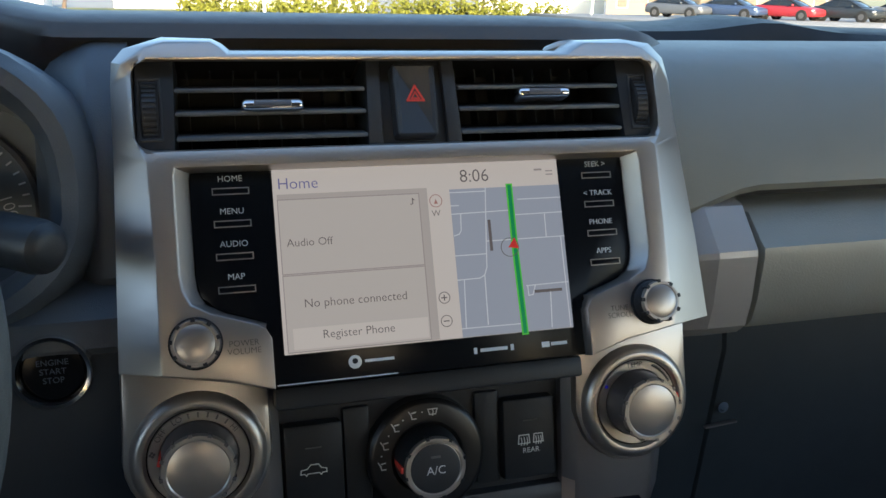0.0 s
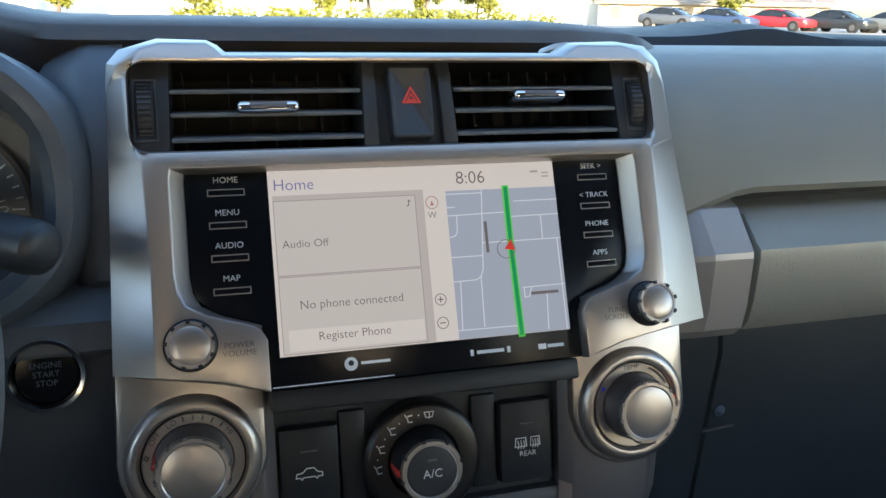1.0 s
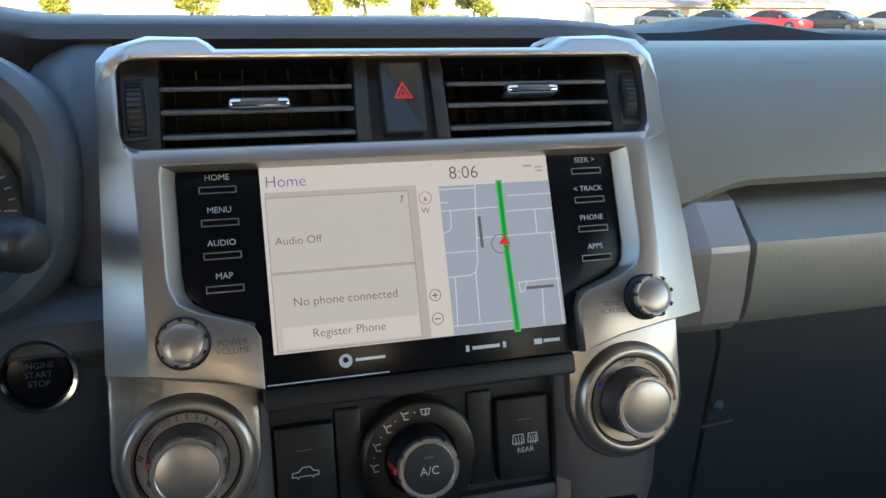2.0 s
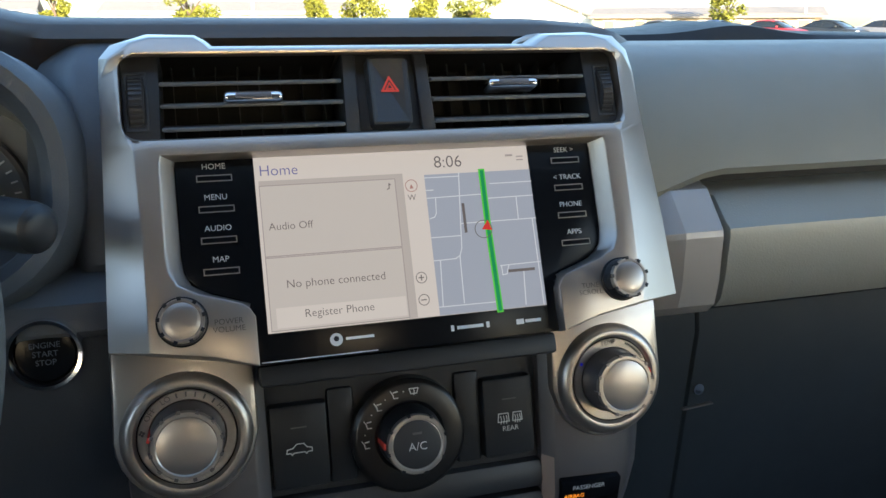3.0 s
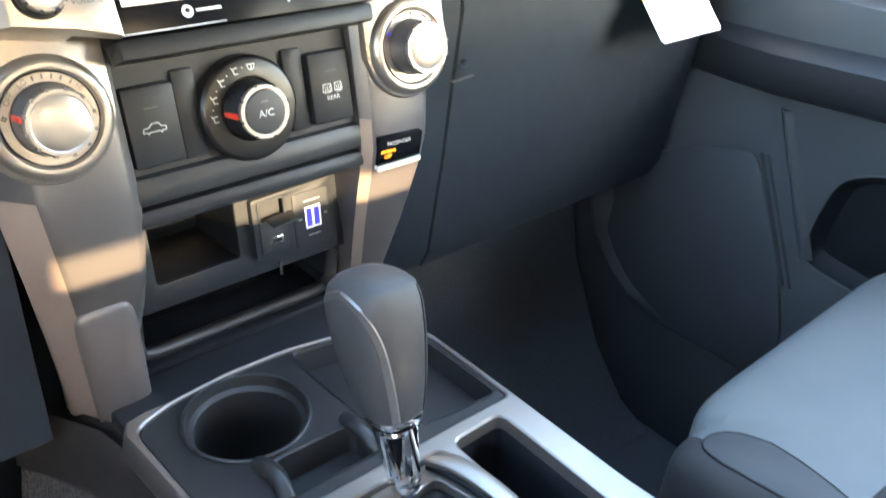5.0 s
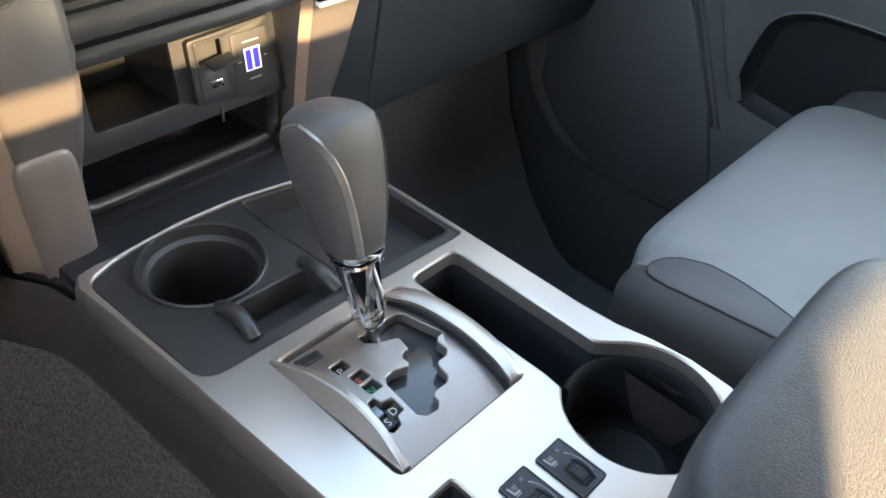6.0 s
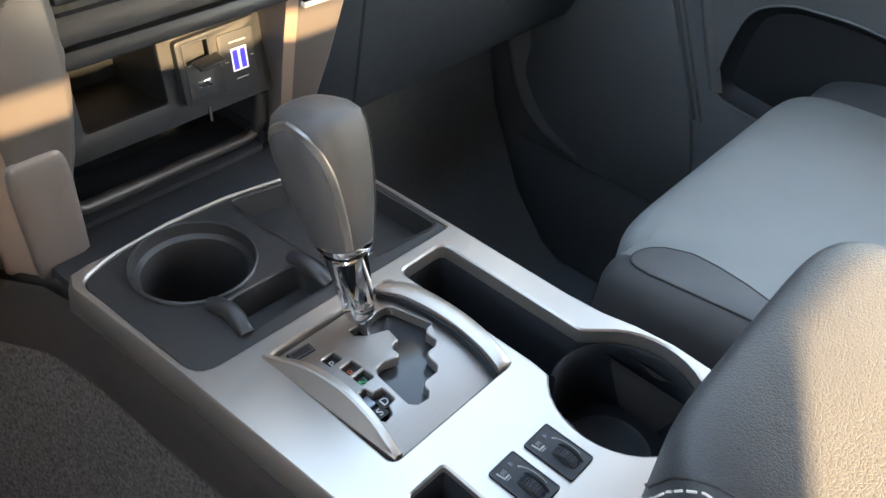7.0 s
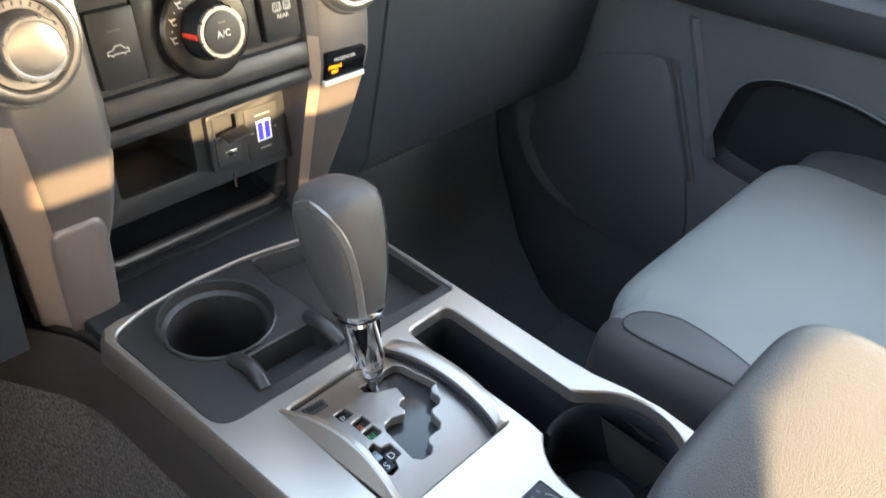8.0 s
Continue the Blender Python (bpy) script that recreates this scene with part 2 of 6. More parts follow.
def lathe(bm, M, prof, seg=48, a0=0.0, a1=360.0):
    """Turns a profile of (radius, height) round the local third axis."""
    full = abs(a1 - a0) >= 359.9
    count = seg if full else seg + 1
    rings = []
    for r, h in prof:
        if r < 1e-6:
            rings.append([bm.verts.new(M @ Vector((0, 0, h)))] * count)
        else:
            rings.append([bm.verts.new(M @ Vector((r * math.cos(radians(a0 + (a1 - a0) * i / seg)), r * math.sin(radians(a0 + (a1 - a0) * i / seg)), h))) for i in range(count)])
    for p, q in zip(rings, rings[1:]):
        for i in range(count if full else count - 1):
            j = (i + 1) % count
            vs = []
            for v in (p[i], p[j], q[j], q[i]):
                if v not in vs:
                    vs.append(v)
            if len(vs) > 2:
                bm.faces.new(vs)
    return bm


def rounded(poly, r, seg=5):
    """The polygon with its corners rounded; r is one radius or one for each corner."""
    out = []
    k = len(poly)
    for i, p in enumerate(poly):
        ri = r[i] if isinstance(r, (list, tuple)) else r
        a, b, c = Vector(poly[i - 1]), Vector(p), Vector(poly[(i + 1) % k])
        d1, d2 = (a - b), (c - b)
        cut = min(ri, d1.length * 0.48, d2.length * 0.48)
        if cut < 1e-5:
            out.append(tuple(b))
            continue
        p1, p2 = b + d1.normalized() * cut, b + d2.normalized() * cut
        for s in range(seg + 1):
            t = s / seg
            q = p1 * (1 - t) ** 2 + b * 2 * t * (1 - t) + p2 * t * t
            out.append((q.x, q.y))
    return out


def ring(bm, M, poly, n):
    return [bm.verts.new(M @ Vector((p[0], p[1], n))) for p in poly]


def bridge(bm, a, b):
    k = len(a)
    for i in range(k):
        j = (i + 1) % k
        bm.faces.new((a[i], a[j], b[j], b[i]))


def fill(bm, loops):
    """A flat face inside the first loop and outside the others."""
    if len(loops) == 1:
        f = bm.faces.new(loops[0])
        bmesh.ops.triangulate(bm, faces=[f])
        return
    edges = []
    for lp in loops:
        for i in range(len(lp)):
            a, b = lp[i], lp[(i + 1) % len(lp)]
            e = bm.edges.get((a, b)) or bm.edges.new((a, b))
            edges.append(e)
    bmesh.ops.triangle_fill(bm, use_beauty=True, use_dissolve=False, edges=edges)


def shrink(poly, d):
    """The polygon moved inwards by d along its corner bisectors."""
    out, k = [], len(poly)
    area = sum(poly[i][0] * poly[(i + 1) % k][1] - poly[(i + 1) % k][0] * poly[i][1] for i in range(k))
    s = 1 if area > 0 else -1
    for i in range(k):
        a, b, c = Vector(poly[i - 1]), Vector(poly[i]), Vector(poly[(i + 1) % k])
        e1, e2 = (b - a), (c - b)
        if e1.length < 1e-9 or e2.length < 1e-9:
            out.append(tuple(b))
            continue
        e1.normalize(), e2.normalize()
        n = Vector((-e1.y - e2.y, e1.x + e2.x)) * s
        if n.length < 1e-6:
            out.append(tuple(b))
            continue
        n.normalize()
        cosv = max(0.5, n.dot(Vector((-e1.y, e1.x)) * s))
        q = b + n * (d / cosv)
        out.append((q.x, q.y))
    return out


def prism(bm, M, poly, n0, n1, r=0.0, holes=(), back=True):
    """A plate between heights n0 and n1 with an edge rounded by r and holes with walls."""
    tops = []
    for idx, lp in enumerate([poly, *holes]):
        sgn = 1 if idx == 0 else -1
        low = ring(bm, M, lp, n0)
        if r > 0:
            mid = ring(bm, M, lp, n1 - r)
            m2 = ring(bm, M, shrink(lp, sgn * r * 0.3), n1 - r * 0.3)
            top = ring(bm, M, shrink(lp, sgn * r), n1)
            bridge(bm, low, mid)
            bridge(bm, mid, m2)
            bridge(bm, m2, top)
        else:
            top = ring(bm, M, lp, n1)
            bridge(bm, low, top)
        tops.append(top)
        if back and idx == 0 and not holes:
            fill(bm, [low])
    fill(bm, tops)
    return bm


def loft(bm, rings, closed=True, caps=True):
    vs = [[bm.verts.new(p) for p in r] for r in rings]
    for a, b in zip(vs, vs[1:]):
        k = len(a)
        for i in range(k if closed else k - 1):
            j = (i + 1) % k
            bm.faces.new((a[i], a[j], b[j], b[i]))
    if caps and closed:
        for r in (vs[0], vs[-1]):
            f = bm.faces.new(r)
            bmesh.ops.triangulate(bm, faces=[f])
    return bm


def tube(bm, pts, r, seg=8, closed=False):
    pts = [Vector(p) for p in pts]
    rings = []
    k = len(pts)
    up = Vector((0.013, 0.02, 1.0))
    for i, p in enumerate(pts):
        a = pts[(i - 1) % k] if closed or i > 0 else p
        b = pts[(i + 1) % k] if closed or i < k - 1 else p
        d = (b - a).normalized()
        s = d.cross(up)
        if s.length < 0.05:
            s = d.cross(Vector((1, 0, 0)))
        s.normalize()
        t = s.cross(d)
        rings.append([p + (s * math.cos(2 * math.pi * j / seg) + t * math.sin(2 * math.pi * j / seg)) * r for j in range(seg)])
    if closed:
        rings.append(rings[0])
    return loft(bm, rings, True, not closed)


def superq(bm, M, a, b, c, e1=0.35, e2=0.35, nu=40, nv=20, shape=None):
    """A box-like cushion: the lower the exponents, the squarer it is."""
    def pw(x, e):
        return math.copysign(abs(x) ** e, x)
    rings = []
    for j in range(1, nv):
        ph = -math.pi / 2 + math.pi * j / nv
        row = []
        for i in range(nu):
            th = 2 * math.pi * i / nu
            p = Vector((a * pw(math.cos(ph), e1) * pw(math.cos(th), e2), b * pw(math.cos(ph), e1) * pw(math.sin(th), e2), c * pw(math.sin(ph), e1)))
            row.append(M @ (shape(p) if shape else p))
        rings.append(row)
    return loft(bm, rings)


def lettering(text, M, size, material, parent, name="lettering", align="CENTER", depth=0.0002, spacing=1.0):
    """Words with the built-in font, on the local frame M (x along the line, y up)."""
    cu = bpy.data.curves.new(name, "FONT")
    cu.body, cu.size, cu.align_x, cu.align_y, cu.extrude = text, size, align, "CENTER", depth
    cu.space_character, cu.resolution_u, cu.offset = spacing, 3, -0.010 * size
    tmp = bpy.data.objects.new("tmp_text", cu)
    scene.collection.objects.link(tmp)
    me = bpy.data.meshes.new_from_object(tmp.evaluated_get(bpy.context.evaluated_depsgraph_get()))
    bpy.data.objects.remove(tmp)
    bm = bmesh.new()
    bm.from_mesh(me)
    bpy.data.meshes.remove(me)
    bm.transform(M)
    return part(name, bm, material, parent, "", 0)


def steps(a, b, k):
    return [a + (b - a) * i / k for i in range(k + 1)]


def smooth01(x):
    x = max(0.0, min(1.0, x))
    return x * x * (3 - 2 * x)


def at(M, u, v, n=0.0, turn=0.0):
    return M @ pose(u, v, n, 0, 0, turn)


def mirror_x(poly):
    return [(-x, y) for x, y in reversed(poly)]


I4 = Matrix.Identity(4)
TH = radians(23.3)
FACE = axes((0, 0.4995, 1.3125), (1, 0, 0), (0, math.sin(TH), math.cos(TH)))        # screen face of the centre stack
T2 = radians(12)
CLIM = axes((0, 0.499, 1.176), (1, 0, 0), (0, math.sin(T2), math.cos(T2)))         # climate panel
TOP = axes((0, 0, 0.95), (1, 0, 0), (0, 1, 0))                                      # console top


# ---- structure: shell of the car, closed round the camera ----
FLOOR_Z, ROOF_Z, SIDE = 0.45, 1.64, 0.76
solo("floor", box(B(), I4, (-SIDE, -1.25, FLOOR_Z - 0.04), (SIDE, 1.0, FLOOR_Z)), CARPET, "dark carpet on the car floor", "floor", kind="structure")
bm = B()
prism(bm, I4, [(-SIDE, -1.25), (SIDE, -1.25), (SIDE, 0.28), (-SIDE, 0.28)], ROOF_Z, ROOF_Z + 0.05)
solo("ceiling", bm, HEADLINER, "fabric headliner of the car roof, tinted warm for reflections", "ceiling", kind="structure")


def side_wall(name, s):
    """Body side with the front and rear door windows cut through."""
    M = axes((s * SIDE, 0, 0), (0, 1, 0), (0, 0, 1)) if s < 0 else axes((s * SIDE, 0, 0), (0, -1, 0), (0, 0, 1))
    q = -1 if s > 0 else 1
    outer = [(q * -1.25, FLOOR_Z), (q * 1.0, FLOOR_Z), (q * 1.0, 1.36), (q * 0.35, ROOF_Z), (q * -1.25, ROOF_Z)]
    w1 = [(q * -0.42, 1.16), (q * 0.22, 1.18), (q * 0.40, 1.29), (q * 0.43, 1.47), (q * 0.30, 1.60), (q * -0.42, 1.60)]
    # unseen west window cut smaller to hold back blue light from the left
    if s < 0:
        w1 = [(q * -0.25, 1.30), (q * 0.30, 1.30), (q * 0.41, 1.34), (q * 0.42, 1.47), (q * 0.30, 1.60), (q * -0.25, 1.60)]
    w2 = [(q * -1.15, 1.20), (q * -0.52, 1.16), (q * -0.52, 1.60), (q * -1.10, 1.60)]
    holes = [rounded(w1, 0.05)] + [rounded(w2, 0.05)]
    bm = prism(B(), M, outer, -0.05, 0.0, 0, holes)
    solo(name, bm, WARM_BOUNCE if s < 0 else TRIM_DARK, "plain inner side of the car body with window openings", "wall", kind="structure")


side_wall("wall_west", -1)
side_wall("wall_east", 1)
# unseen rear wall, its opening cut to shape the sun, and the mask before it
REAR_Y = -1.2
SLOPE = math.tan(el) / math.cos(az)
GAP_TOP = 1.098 + (0.505 - REAR_Y) * SLOPE
DIM_Z = 1.53
sun_slot = [(-0.12, 1.38), (0.173, 1.38), (0.173, GAP_TOP - 0.0045), (-0.152, GAP_TOP + 0.004), (-0.152, DIM_Z), (-0.12, DIM_Z)]
bm = prism(B(), axes((0, REAR_Y, 0), (1, 0, 0), (0, 0, 1)), [(-SIDE, FLOOR_Z), (SIDE, FLOOR_Z), (SIDE, ROOF_Z), (-SIDE, ROOF_Z)], -0.05, 0.0, 0, [sun_slot])
solo("wall_south", bm, REAR, "plain grey rear wall, unseen, its opening cut to shape the sun", "wall", kind="structure")
# depth of the added partition that masks the sun
MASK_Y = -0.75
TANA = -math.tan(az)


def mask_hit(x, y, z):
    """Where the sun ray to a place inside crosses the partition."""
    return (x + (y - MASK_Y) * TANA, z + (y - MASK_Y) * SLOPE)


# added unseen pane: dims the sun band above the partition, clear below
bm = box(B(), I4, (-0.17, REAR_Y - 0.06, DIM_Z), (0.19, REAR_Y - 0.056, GAP_TOP + 0.02))
solo("sun_dimmer_pane", bm, SUN_DIMMER, "added unseen pane that dims the sun band", "window", kind="structure", smooth=0)
# firewall under the dash
solo("wall_north", box(B(), I4, (-SIDE, 0.86, FLOOR_Z), (SIDE, 0.9, 1.36)), BLACK, "dark firewall behind the dashboard", "wall", kind="structure")

# added carpet slope under the passenger side of the dashboard, catching light for the footwell
bm = B()
for y0 in (0.0, 0.02):
    loft(bm, [[Vector((x, y + y0, z)) for y, z in ((0.50, FLOOR_Z + 0.001), (0.56, 0.48), (0.63, 0.56), (0.70, 0.70), (0.73, 0.82), (0.74, 0.93))] for x in steps(0.13, 0.69, 6)], False, False)
solo("footwell_filler", bm, CARPET, "added carpet slope that lightens the passenger footwell", "floor", kind="structure")

# windscreen and its pillars
W0, W1 = Vector((0, 1.06, 1.395)), Vector((0, 0.28, ROOF_Z))
bm = B()
loft(bm, [[Vector((-0.74, W0.y, W0.z)), Vector((0.74, W0.y, W0.z)), Vector((0.66, W1.y, W1.z)), Vector((-0.66, W1.y, W1.z))],
          [Vector((-0.74, W0.y + 0.002, W0.z + 0.005)), Vector((0.74, W0.y + 0.002, W0.z + 0.005)), Vector((0.66, W1.y + 0.002, W1.z + 0.005)), Vector((-0.66, W1.y + 0.002, W1.z + 0.005))]])
wind = solo("window_1", bm, GLASS, "clear raked windscreen above the dashboard", "windscreen", kind="structure", smooth=0)
wind.visible_shadow = False
for s, nm in ((-1, "a_pillar"), (1, "a_pillar")):
    bm = B()
    rings = []
    for t in (0, 0.33, 0.66, 1.0):
        p = Vector((0, 0.905, 1.385)).lerp(Vector((0, 0.545, 1.66)), t)
        xo = s * (0.775 - 0.05 * t)
        # west pillar widened out of view, to block sky from the screen surround's reflection
        wide = 0.12 if s < 0 else 0.0
        rings.append([Vector((xo - s * (0.035 + wide), p.y - 0.02, p.z)), Vector((xo - s * (0.05 + wide), p.y - 0.05, p.z - 0.01)), Vector((xo - s * (0.03 + wide * 0.7), p.y - 0.085, p.z - 0.03)),
                      Vector((xo + s * 0.05, p.y - 0.09, p.z - 0.04)), Vector((xo + s * 0.05, p.y + 0.02, p.z)), Vector((xo, p.y + 0.01, p.z))])
    loft(bm, rings)
    solo(nm, bm, HEADLINER, "pale grey trim of the windscreen pillar", "pillar", kind="structure")

# ---- dashboard ----
dash = thing("dashboard", (0, 0.75, FLOOR_Z), "dark grey moulded dashboard with a soft grained top", "dashboard", kind="structure")


def sweep_x(bm, profile, xs, bend=None):
    """A profile of (y, z) drawn along x; bend(x, k) gives a (dy, dz) for its k-th point."""
    rings = []
    for x in xs:
        row = []
        for k, (y, z) in enumerate(profile):
            dy, dz = bend(x, k) if bend else (0, 0)
            row.append(Vector((x, y + dy, z + dz)))
        rings.append(row)
    return loft(bm, rings)


# passenger pad: a big soft face rolling back to the top
PAD = [(0.60, 1.325), (0.522, 1.333), (0.519, 1.338), (0.523, 1.352), (0.537, 1.376), (0.556, 1.398), (0.58, 1.4125), (0.612, 1.4208), (0.66, 1.4235), (0.74, 1.4215), (0.84, 1.414), (0.84, 1.36)]


def pad_bend(x, k):
    corner = 1 - smooth01((x - 0.17) / 0.07)
    low = {0: -0.03, 1: -0.018, 2: -0.017, 3: -0.012}.get(k, 0)
    end = smooth01((x - 0.45) / 0.3)
    return (0.0 * end, corner * low + 0.006 * end * (k < 3))


part("passenger_pad", sweep_x(B(), PAD, [0.168, 0.175, 0.185, 0.195, 0.21, 0.225, 0.24, 0.26] + steps(0.29, 0.74, 12), pad_bend), DASH_LIGHT, dash, "soft grey pad over the glovebox side")
# black cowl strip under the glass
part("cowl", sweep_x(B(), [(0.80, 1.36), (0.80, 1.412), (0.815, 1.4265), (0.85, 1.4305), (0.92, 1.4325), (1.0, 1.425), (1.07, 1.40), (1.07, 1.36)], steps(-0.74, 0.74, 60), lambda x, k: (0, (0.0095 * math.exp(-((x - 0.455) / 0.06) ** 2) - 0.005 * smooth01((x - 0.45) / 0.3)) * (1 < k < 5))), BLACK, dash, "black strip under the windscreen")
# centre hood over the stack and driver side top
HOOD = [(0.635, 1.38), (0.622, 1.418), (0.605, 1.4285), (0.612, 1.4370), (0.645, 1.4415), (0.70, 1.4425), (0.78, 1.4395), (0.84, 1.43), (0.84, 1.36)]


def hood_bend(x, k):
    right = smooth01((x - 0.13) / 0.07)
    far = smooth01((x - 0.19) / 0.085)
    left = smooth01((-0.2 - x) / 0.1)
    return (0.02 * right + 0.05 * far + left * max(0, 0.685 - HOOD[k][0]), (-0.003 * right - 0.020 * far + 0.014 * left) * (0 < k < 8))


part("centre_hood", sweep_x(B(), HOOD, steps(-0.75, -0.36, 6) + steps(-0.345, 0.12, 40) + [0.14, 0.155, 0.17, 0.185, 0.2, 0.212, 0.225, 0.24, 0.255, 0.27, 0.285], hood_bend), HOOD_PLASTIC, dash, "dark hood above the centre stack", 85)
part("core", box(B(), I4, (-0.17, 0.6, 0.98), (0.74, 0.83, 1.37), 0.01), BLACK, dash)
part("core", box(B(), I4, (-0.74, 0.67, 0.98), (-0.171, 0.83, 1.37), 0.01), BLACK, dash)
# dark lower panels, driver side
part("driver_panel", sweep_x(B(), [(0.62, 0.9), (0.54, 0.92), (0.522, 1.08), (0.513, 1.20), (0.508, 1.262), (0.511, 1.282), (0.53, 1.293), (0.62, 1.30)], steps(-0.74, -0.172, 8)), DRIVER, dash, "dark lower panel beside the steering column")
part("driver_cheek", sweep_x(B(), [(0.62, 1.28), (0.535, 1.287), (0.528, 1.30), (0.533, 1.34), (0.553, 1.385), (0.575, 1.412), (0.62, 1.43)], steps(-0.225, -0.165, 12), lambda x, k: (0.07 * smooth01((-0.183 - x) / 0.045), 0)), DASH_BLUE, dash)
part("driver_ledge", sweep_x(B(), [(0.62, 1.262), (0.508, 1.263), (0.5045, 1.268), (0.5065, 1.284), (0.516, 1.2925), (0.535, 1.2960), (0.62, 1.302)], steps(-0.74, -0.1725, 8)), DASH_BLUE, dash, "grey ledge above the start button")

# instrument binnacle: a deep oval hood round the gauges
cluster = thing("instrument_cluster", (-0.375, 0.6, 1.30), "dark oval instrument cluster with pale gauge ticks", "gauges")
BIN = axes((-0.375, 0.53, 1.354), (1, 0, 0), (0, 0.22, 1))


def oval(a, b, k=56, e=0.75, dx=0, dy=0):
    out = []
    for i in range(k):
        t = 2 * math.pi * i / k
        c, s = math.cos(t), math.sin(t)
        out.append((dx + a * math.copysign(abs(c) ** e, c), dy + b * math.copysign(abs(s) ** e, s)))
    return out


def oval_shell(profile):
    bm = B()
    loft(bm, [[BIN @ Vector((p[0], p[1], n + 0.25 * max(0, p[1]) * hood)) for p in oval(a, b)] for a, b, n, hood in profile], True, False)
    return bm


part("surround", oval_shell([(0.195, 0.097, -0.10, 0), (0.196, 0.098, -0.03, 0.2), (0.193, 0.095, 0.004, 1), (0.187, 0.089, 0.013, 1), (0.179, 0.082, 0.014, 1), (0.172, 0.076, 0.006, 0.8), (0.168, 0.073, -0.02, 0.3), (0.166, 0.072, -0.05, 0), (0.163, 0.070, -0.13, 0)]), DASH_BLUE, cluster, "dark moulded hood")
part("inner_ring", oval_shell([(0.171, 0.0745, -0.04, 0), (0.168, 0.072, -0.035, 0), (0.160, 0.067, -0.10, 0), (0.160, 0.067, -0.125, 0)]), BAR, cluster, "grey inner ring")
part("dial_face", prism(B(), BIN, oval(0.162, 0.069), -0.128, -0.112), GAUGE, cluster, "dark dial face")
DIAL = BIN @ Matrix.Translation((0.088, -0.012, -0.111))
part("dial_rim", lathe(B(), DIAL, [(0.058, 0), (0.057, 0.006), (0.054, 0.007), (0.053, 0.0)], 64), SILVER_DARK, cluster, "thin grey rim round the dial")
for k in range(31):
    a = radians(225 - 270 * k / 30)
    long = 0.008 if k % 5 == 0 else 0.0045
    M = DIAL @ Matrix.Rotation(a, 4, "Z") @ Matrix.Translation((0.0505 - long / 2, 0, 0.0004))
    part("tick", box(B(), M, (-long / 2, -0.0006, 0), (long / 2, 0.0006, 0.0005)), WHITE_INK, cluster, smooth=0)
for k, word in enumerate(("0", "20", "40", "60", "80", "100", "120")):
    a = radians(225 - 270 * k / 6)
    lettering(word, at(DIAL, 0.0365 * math.cos(a), 0.0365 * math.sin(a), 0.0004, -75 if word == "100" else 0), 0.011, WHITE_INK, cluster, "numeral")

# engine start button
start = thing("start_button", (-0.21, 0.509, 1.24), "round dark engine start button with a chrome ring", "button")
SB = axes((-0.21, 0.508, 1.256), (1, 0, 0), (0, 0.16, 1))
part("ring", lathe(B(), SB, [(0.0165, -0.004), (0.0168, 0.005), (0.018, 0.0075), (0.0200, 0.0078), (0.0212, 0.006), (0.0216, -0.006)], 56), CHROME, start, "chrome ring")
part("cap", lathe(B(), SB, [(0.0, 0.0035), (0.010, 0.0033), (0.0155, 0.0025), (0.0166, 0.001), (0.0166, -0.004)], 48), GLOSS, start, "dark glossy cap")
for k, word in enumerate(("ENGINE", "START", "STOP")):
    lettering(word, at(SB, 0, 0.005 - 0.005 * k, 0.0038), 0.0047, BLUE_INK, start)

# steering column stalk
stalk = thing("wiper_stalk", (-0.25, 0.47, 1.33), "dark rounded control stalk behind the steering wheel", "stalk")
SK = axes((-0.194, 0.461, 1.339), (0.63, 0.78, 0), (0.03, -0.02, 1))
bm = B()
loft(bm, [[Vector((-0.393 + p[0], y, z + p[1])) for p in oval(a, b, 32, 0.7)] for y, z, a, b in ((0.395, 1.270, 0.05, 0.034), (0.40, 1.270, 0.058, 0.038), (0.47, 1.248, 0.066, 0.042), (0.60, 1.222, 0.07, 0.045))])
part("column_shroud", bm, DASH, dash, "dark shroud round the steering column")
part("lever", lathe(B(), SK, [(0.0, 0.0), (0.0095, -0.0005), (0.0125, -0.003), (0.0135, -0.008), (0.0135, -0.03), (0.0115, -0.06), (0.010, -0.19)], 32), STALK, stalk)
part("end_cap", lathe(B(), SK, [(0.0, 0.0012), (0.006, 0.001), (0.0095, -0.0002), (0.0104, -0.0012)], 32), STALK, stalk, "flat rounded end")

# steering wheel
wheel = thing("steering_wheel", (-0.385, 0.36, 1.2), "grey perforated leather steering wheel", "steering wheel")
WM = axes((-0.396, 0.385, 1.315), (1, 0, 0), (0, 0.42, 1))
def rim_part(name, q0, q1, grow, m, label):
    """Part of the rim's round section, from angle q0 to q1."""
    bm = B()
    rings = []
    for i in range(97):
        t = 2 * math.pi * i / 96
        c, s = math.cos(t), math.sin(t)
        row = []
        for j in range(13):
            q = radians(q0 + (q1 - q0) * j / 12)
            rr = 0.1775 + (0.0195 + grow) * math.cos(q)
            row.append(WM @ Vector((rr * c, rr * s, (0.0155 + grow) * math.sin(q))))
        rings.append(row)
    loft(bm, rings, False, False)
    bmesh.ops.remove_doubles(bm, verts=bm.verts, dist=1e-6)
    part(name, bm, m, wheel, label)


rim_part("rim", -150, 62, 0.0, RIM_LEATHER, "smooth grey leather outer rim")
rim_part("rim", 60, 212, 0.0004, WHEEL_LEATHER, "perforated grey leather grip")
bm = superq(B(), WM @ Matrix.Translation((0, -0.005, -0.012)), 0.052, 0.044, 0.018, 0.6, 0.6)
part("hub", bm, PLASTIC_SOFT, wheel)
